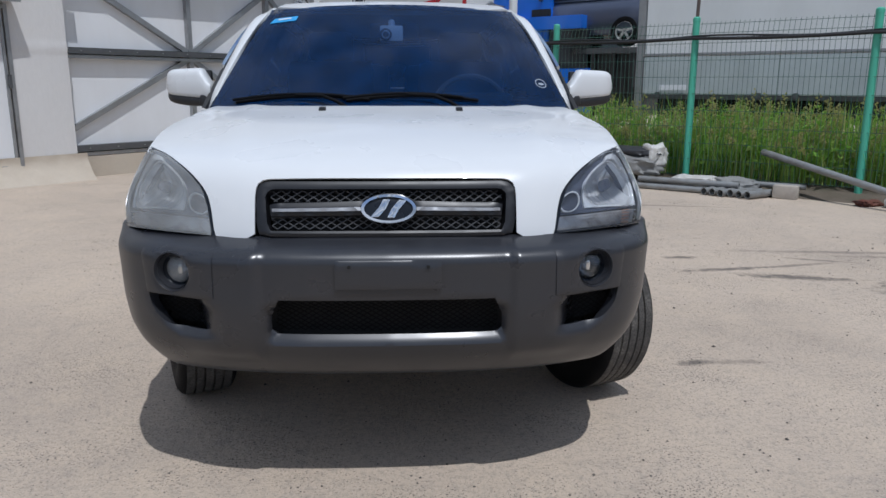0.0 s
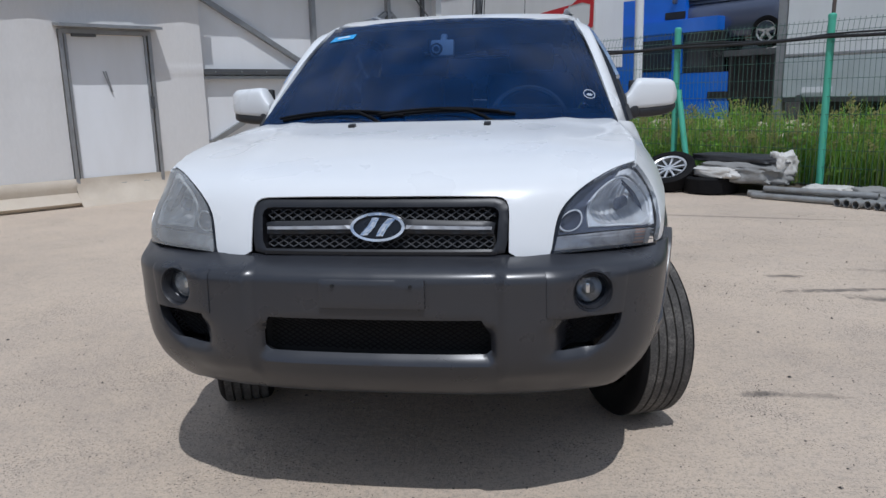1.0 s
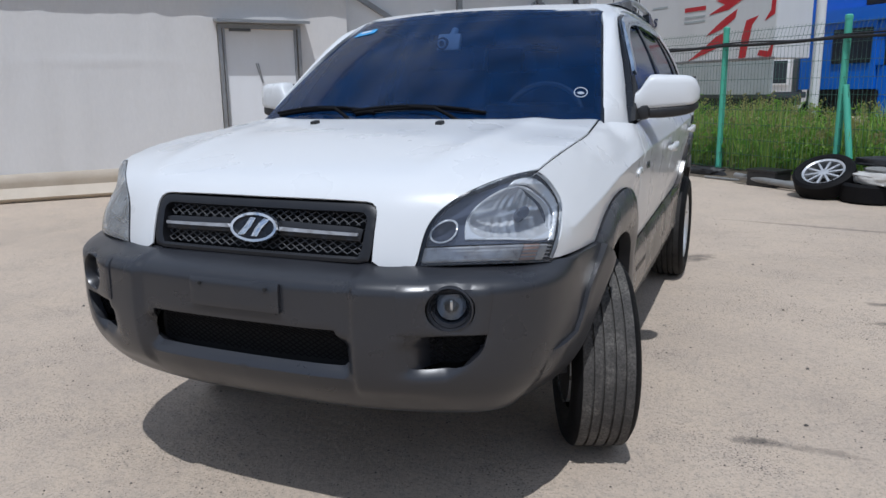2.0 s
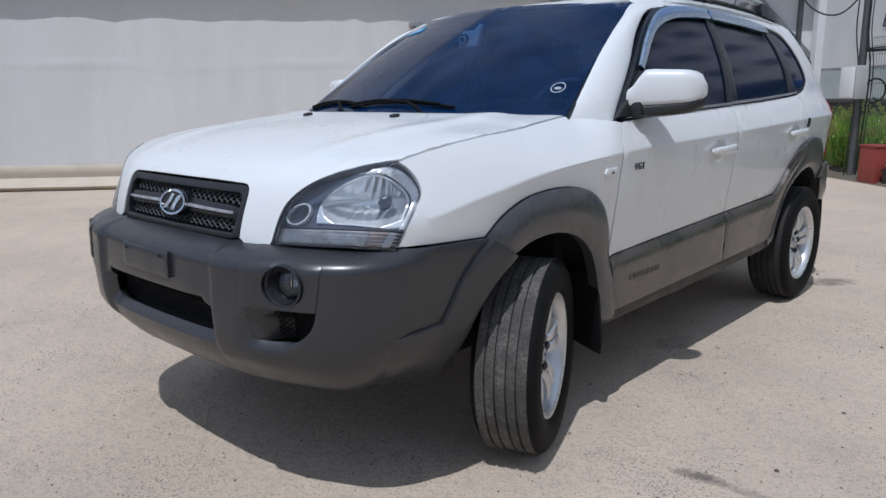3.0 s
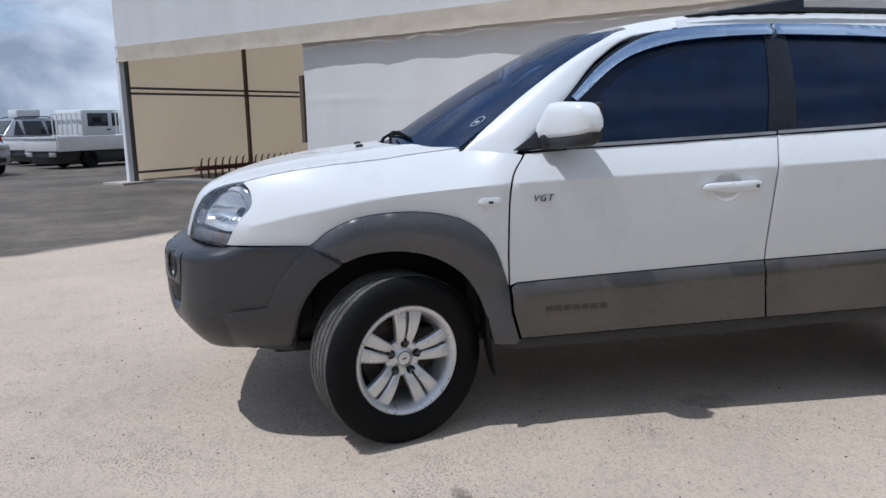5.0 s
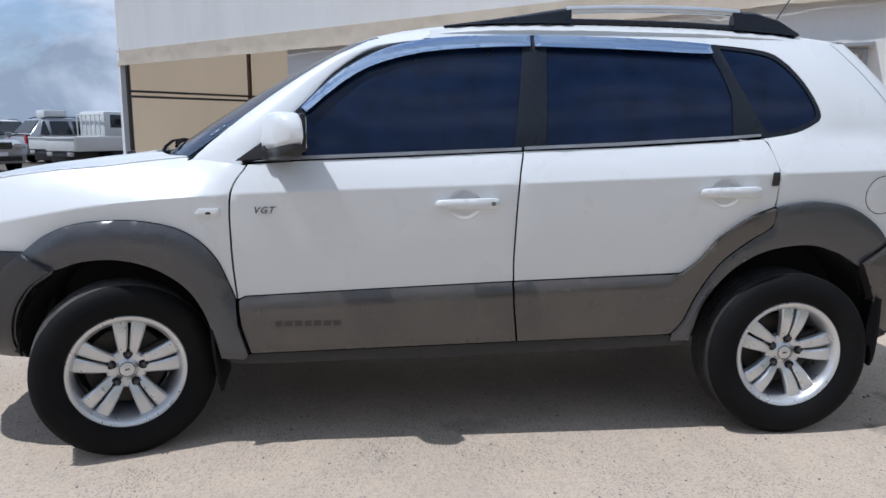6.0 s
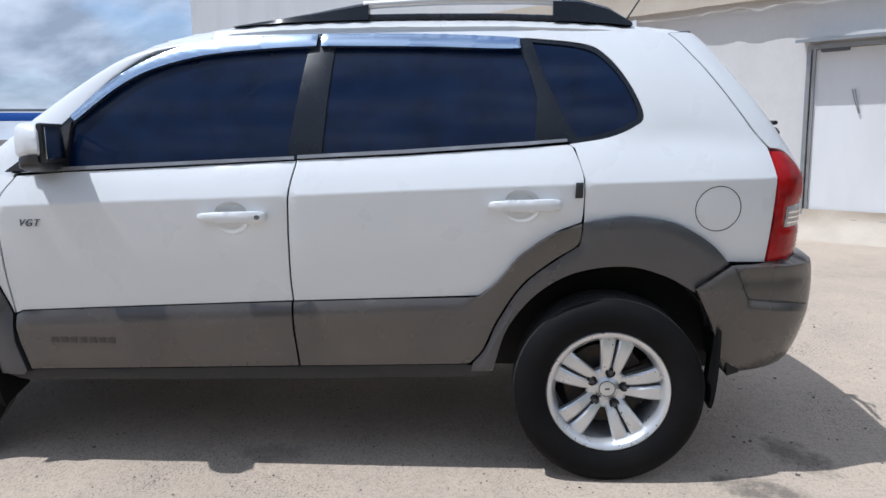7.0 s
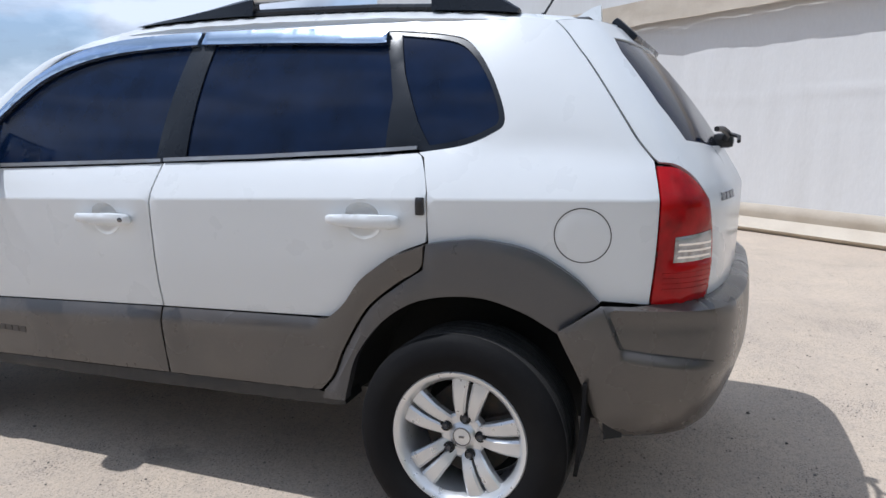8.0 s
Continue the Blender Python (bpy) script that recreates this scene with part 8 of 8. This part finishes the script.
lump("white_plastic_sheet", f(-1.02, 0.20, -0.55), (0.34, 0.12, 0.07), FENCE_TURN - 14, M_WHITEBAG, "crumpled white plastic sheet", "plastic sheet", 5.2)
lump("black_tarpaulin", f(-0.86, 0.36, -0.25), (0.66, 0.20, 0.065), FENCE_TURN - 5, M_BLACKTARP, "folded black tarpaulin on a grey heap", "tarpaulin", 7.7, 0.12)
lump("white_plastic_bag", f(-0.30, 0.24, -0.28), (0.16, 0.14, 0.16), 20, M_WHITEBAG, "crumpled dirty white plastic bag", "plastic bag", 9.4, 0.35)
lump("white_plastic_sheet", f(0.30, 0.05, -0.42), (0.30, 0.15, 0.075), FENCE_TURN, M_WHITEBAG, "folded white plastic sheet on pipes", "plastic sheet", 12.0, 0.2)
lump("grey_tarpaulin", f(0.70, 0.0, -0.30), (0.30, 0.16, 0.10), FENCE_TURN + 8, M_GREYTARP, "crumpled grey tarpaulin on the ground", "tarpaulin", 15.0)
for k, (u0, u1, b, z, rad) in enumerate(((-0.55, 0.95, -0.55, 0.040, 0.04), (-0.45, 0.75, -0.66, 0.035, 0.035), (-0.20, 1.25, -0.44, 0.040, 0.04), (-0.35, 0.85, -0.58, 0.112, 0.036), (-2.9, -1.9, -0.35, 0.04, 0.04), (-3.0, -2.0, -0.24, 0.04, 0.04), (0.2, 1.5, -0.30, 0.12, 0.03))):
    pipe(f(u0, z, b), f(u1, z + 0.004, b + 0.05), rad, "weathered grey pipe lying by the fence")
for k in range(6):
    pipe(f(0.52 + 0.10 * k, 0.045 + 0.005 * (k % 2), -0.74 - 0.02 * (k % 3)), f(0.62 + 0.11 * k, 0.05, -0.40), 0.042, "short grey pipe end in a bundle")
pipe(f(0.93, 0.47, 0.02), f(2.95, 0.07, -0.95), 0.038, "long galvanised pipe leaning on the fence")
pipe(f(-3.05, 0.10, -0.42), f(-1.5, 0.05, -0.5), 0.04, "weathered grey pipe lying by the fence")
bm = bmesh.new()
block(bm, (0.26, 0.13, 0.15), (0, 0, 0.075), (0, 0, 0), 0.012)
ob = part("concrete_block", bm, surface("pale_concrete_block", (0.42, 0.38, 0.33), 0.9, spots=0.4, spot_scale=9))
ob.matrix_basis = Matrix.Translation(f(1.33, 0.0, -0.42)) @ pose(0, 0, 0, 0, 0, FENCE_TURN + 5)
tagged(ob, "pale concrete block lying on the ground", "block")
lump("rag", f(2.15, 0.0, -0.42), (0.14, 0.09, 0.035), 15, M_RUST, "rusty brown scrap on the ground", "scrap", 21.0, 0.4)
lump("rag", f(2.38, 0.0, -0.40), (0.07, 0.07, 0.07), 50, M_WHITEBAG, "crumpled white plastic scrap", "scrap", 25.0, 0.4)
red = tagged(empty("red_crate", f(-5.02, 0.0, -0.12), FENCE_TURN), "faded red metal box standing by the fence", "box")
bm = bmesh.new()
block(bm, (0.36, 0.36, 0.50), (0, 0, 0.25), (0, 0, 0), 0.02)
part("body", bm, M_REDBOX, red)
bm = bmesh.new()
block(bm, (0.38, 0.38, 0.03), (0, 0, 0.507), (0, 0, 0), 0.01)
part("lid", bm, M_REDBOX, red)
for u, b, sz, lab in ((-4.66, -0.10, (0.26, 0.24, 0.20), "black plastic crate by the fence"), (-2.62, -0.30, (0.40, 0.30, 0.20), "black plastic crate by the fence")):
    crate = tagged(empty("plastic_crate", f(u, 0.0, b), FENCE_TURN + 6), lab, "crate")
    for name, s, w in (("bottom", (sz[0], sz[1], 0.02), (0, 0, 0.012)), ("side", (0.02, sz[1], sz[2]), (-sz[0] / 2, 0, sz[2] / 2)), ("side", (0.02, sz[1], sz[2]), (sz[0] / 2, 0, sz[2] / 2)), ("side", (sz[0], 0.02, sz[2]), (0, -sz[1] / 2, sz[2] / 2)), ("side", (sz[0], 0.02, sz[2]), (0, sz[1] / 2, sz[2] / 2)), ("rim", (sz[0] + 0.04, sz[1] + 0.04, 0.03), (0, 0, sz[2]))):
        bm = bmesh.new()
        block(bm, s, w, (0, 0, 0), 0.006)
        part(name, bm, M_BLACK, crate)
lump("grey_tarpaulin", f(-4.66, 0.19, -0.10), (0.14, 0.10, 0.07), 30, M_WHITEBAG, "crumpled grey-white plastic in a crate", "plastic sheet", 31.0)
lump("black_tarpaulin", f(-4.0, 0.0, -0.14), (0.46, 0.10, 0.07), FENCE_TURN, M_BLACKTARP, "heap of dark rags along the fence", "rags", 33.0, 0.4)
pipe(f(-3.65, 0.02, -0.35), f(-3.1, 0.02, -0.28), 0.018, "short white plastic pipe")

# ---- vehicles parked beyond the gravel ----
small_car("parked_suv", (-19.9, -10.9, 0.0), 140, M_CARSILVER, "silver SUV parked on gravel, nose towards the yard")
small_car("parked_suv", (-28.0, -10.95, 0.0), 228, M_CARSILVER, "silver SUV parked on gravel with a roof box")
small_car("parked_car", (-32.0, -15.6, 0.0), 132, M_CARWHITE, "white SUV parked on gravel")
small_car("parked_car", (-37.0, -19.5, 0.0), 75, M_CARGREY, "dark blue car parked far off", suv=False)
small_car("parked_car", (-40.0, -17.0, 0.0), 70, M_CARWHITE, "white car parked far off")
bm = bmesh.new()
block(bm, (0.7, 0.9, 0.30), (0, 0, 0.15), (0, 0, 0), 0.06)
ob = part("roof_box", bm, M_CARWHITE)
ob.matrix_basis = pose(-27.17, -11.39, 1.742, 0, 0, 48)
tagged(ob, "white roof box on a parked SUV", "roof box")


def pickup_truck(where, turn, label, double=True, tail=2.5):
    """A cab-over flatbed; its nose towards -y of its own axes."""
    t = tagged(empty("flatbed_truck", where, turn), label, "truck")

    def bx(name, size, at, m, bev=0.03, parent=t, tilt=(0, 0, 0)):
        bm = bmesh.new()
        block(bm, size, at, tilt, bev)
        return part(name, bm, m, parent)
    cab_len = 2.3 if double else 1.5
    cab_ob = bx("cab", (1.70, cab_len, 1.40), (0, -2.5 + cab_len / 2, 1.28), M_CARWHITE, 0.14)
    for s in (-1, 1):
        bx("side_window", (0.04, 0.78, 0.48), (s * 0.852, -1.87, 1.60), M_DARKPANE, 0.01, cab_ob)
        if double:
            bx("side_window", (0.04, 0.84, 0.48), (s * 0.852, -0.88, 1.60), M_DARKPANE, 0.01, cab_ob)
        bx("door_handle", (0.03, 0.16, 0.05), (s * 0.86, -1.30, 1.22), M_BLACK, 0.01, cab_ob)
        bx("headlamp", (0.32, 0.06, 0.2), (s * 0.60, -2.50, 0.86), M_LENSWHITE, 0.03, cab_ob)
    bx("windscreen", (1.45, 0.03, 0.60), (0, -2.49, 1.58), M_DARKPANE, 0.01, cab_ob)
    y0 = -2.5 + cab_len + 0.1
    bed = bx("bed", (1.74, tail - y0, 0.10), (0, (y0 + tail) / 2, 0.60), M_DARKSTEEL, 0.02)
    for s in (-1, 1):
        bx("side_board", (0.05, tail - y0, 0.46), (s * 0.895, (y0 + tail) / 2, 0.80), M_CARWHITE, 0.015, bed)
    tail_ob = bx("tail_board", (1.74, 0.05, 0.44), (0, tail, 0.80), M_CARWHITE, 0.015, bed)
    bx("tail_ledge", (1.72, 0.04, 0.05), (0, tail + 0.04, 1.0), M_CARWHITE, 0.012, tail_ob)
    rack = bx("headboard", (1.70, 0.05, 0.40), (0, y0 + 0.02, 0.85), M_CARWHITE, 0.015, bed)
    for k in range(6):
        bx("rack_bar", (0.04, 0.04, 0.84), (-0.75 + 0.3 * k, y0 + 0.02, 1.44), M_CARWHITE, 0.01, rack)
    bx("rack_top", (1.66, 0.05, 0.05), (0, y0 + 0.02, 1.84), M_CARWHITE, 0.015, rack)
    bx("chassis", (1.36, tail + 2.2, 0.40), (0, (tail - 2.3) / 2, 0.37), M_BLACK, 0.03)
    bx("rear_bumper", (1.6, 0.08, 0.12), (0, tail - 0.02, 0.42), M_BLACK, 0.02)
    for s in (-1, 1):
        bx("tail_lamp", (0.34, 0.05, 0.14), (s * 0.62, tail + 0.03, 0.47), M_LENSWHITE, 0.015)
        for y in (-1.75, tail - 1.15):
            bm = bmesh.new()
            lathe(bm, [(0.0, 0.001), (0.02, 0.15), (0.07, 0.18), (0.075, 0.25), (0.05, 0.285), (-0.14, 0.285)], 24, pose(s * 0.78, y, 0.285, 0, 0, 0 if s > 0 else 180))
            part("wheel", bm, M_RUBBER, t)
    return t


pickup_truck((-25.94, -9.61, 0), 232, "white double-cab flatbed truck parked behind another truck", tail=1.75)
pickup_truck((-23.9, -7.4, 0), 232, "white flatbed truck with low side boards on gravel", False)
blue_frame = tagged(empty("loading_gantry", (-34.9, -23.0, 0), -60), "blue steel loading frame far off", "frame")
for x in (-3, 3):
    bm = bmesh.new()
    block(bm, (0.22, 0.22, 2.95), (x, 0, 1.475), (0, 0, 0), 0.03)
    part("post", bm, M_STEEL, blue_frame)
bm = bmesh.new()
block(bm, (7.0, 0.3, 0.14), (0, 0, 2.78), (0, 0, 0), 0.03)
part("beam", bm, M_STEEL, blue_frame)
bm = bmesh.new()
block(bm, (5.6, 0.4, 0.44), (0, 0, 2.42), (0, 0, 0), 0.04)
part("banner", bm, M_BLUE, blue_frame)
bm = bmesh.new()
block(bm, (0.35, 2.15, 0.24), (0, 0, 2.12), (18, 0, 0), 0.04)
block(bm, (0.35, 0.26, 0.70), (0, 0.90, 2.14), (-14, 0, 0), 0.04)
block(bm, (1.2, 1.8, 1.5), (0, -0.6, 0.75), (0, 0, 0), 0.1)
ob = part("loader_boom", bm, surface("faded_yellow_boom", (0.42, 0.34, 0.20), 0.6, spots=0.4))
ob.matrix_basis = pose(-31.4, -16.9, 0, 0, 0, 0)
tagged(ob, "faded yellow loader boom raised behind parked cars", "loader")
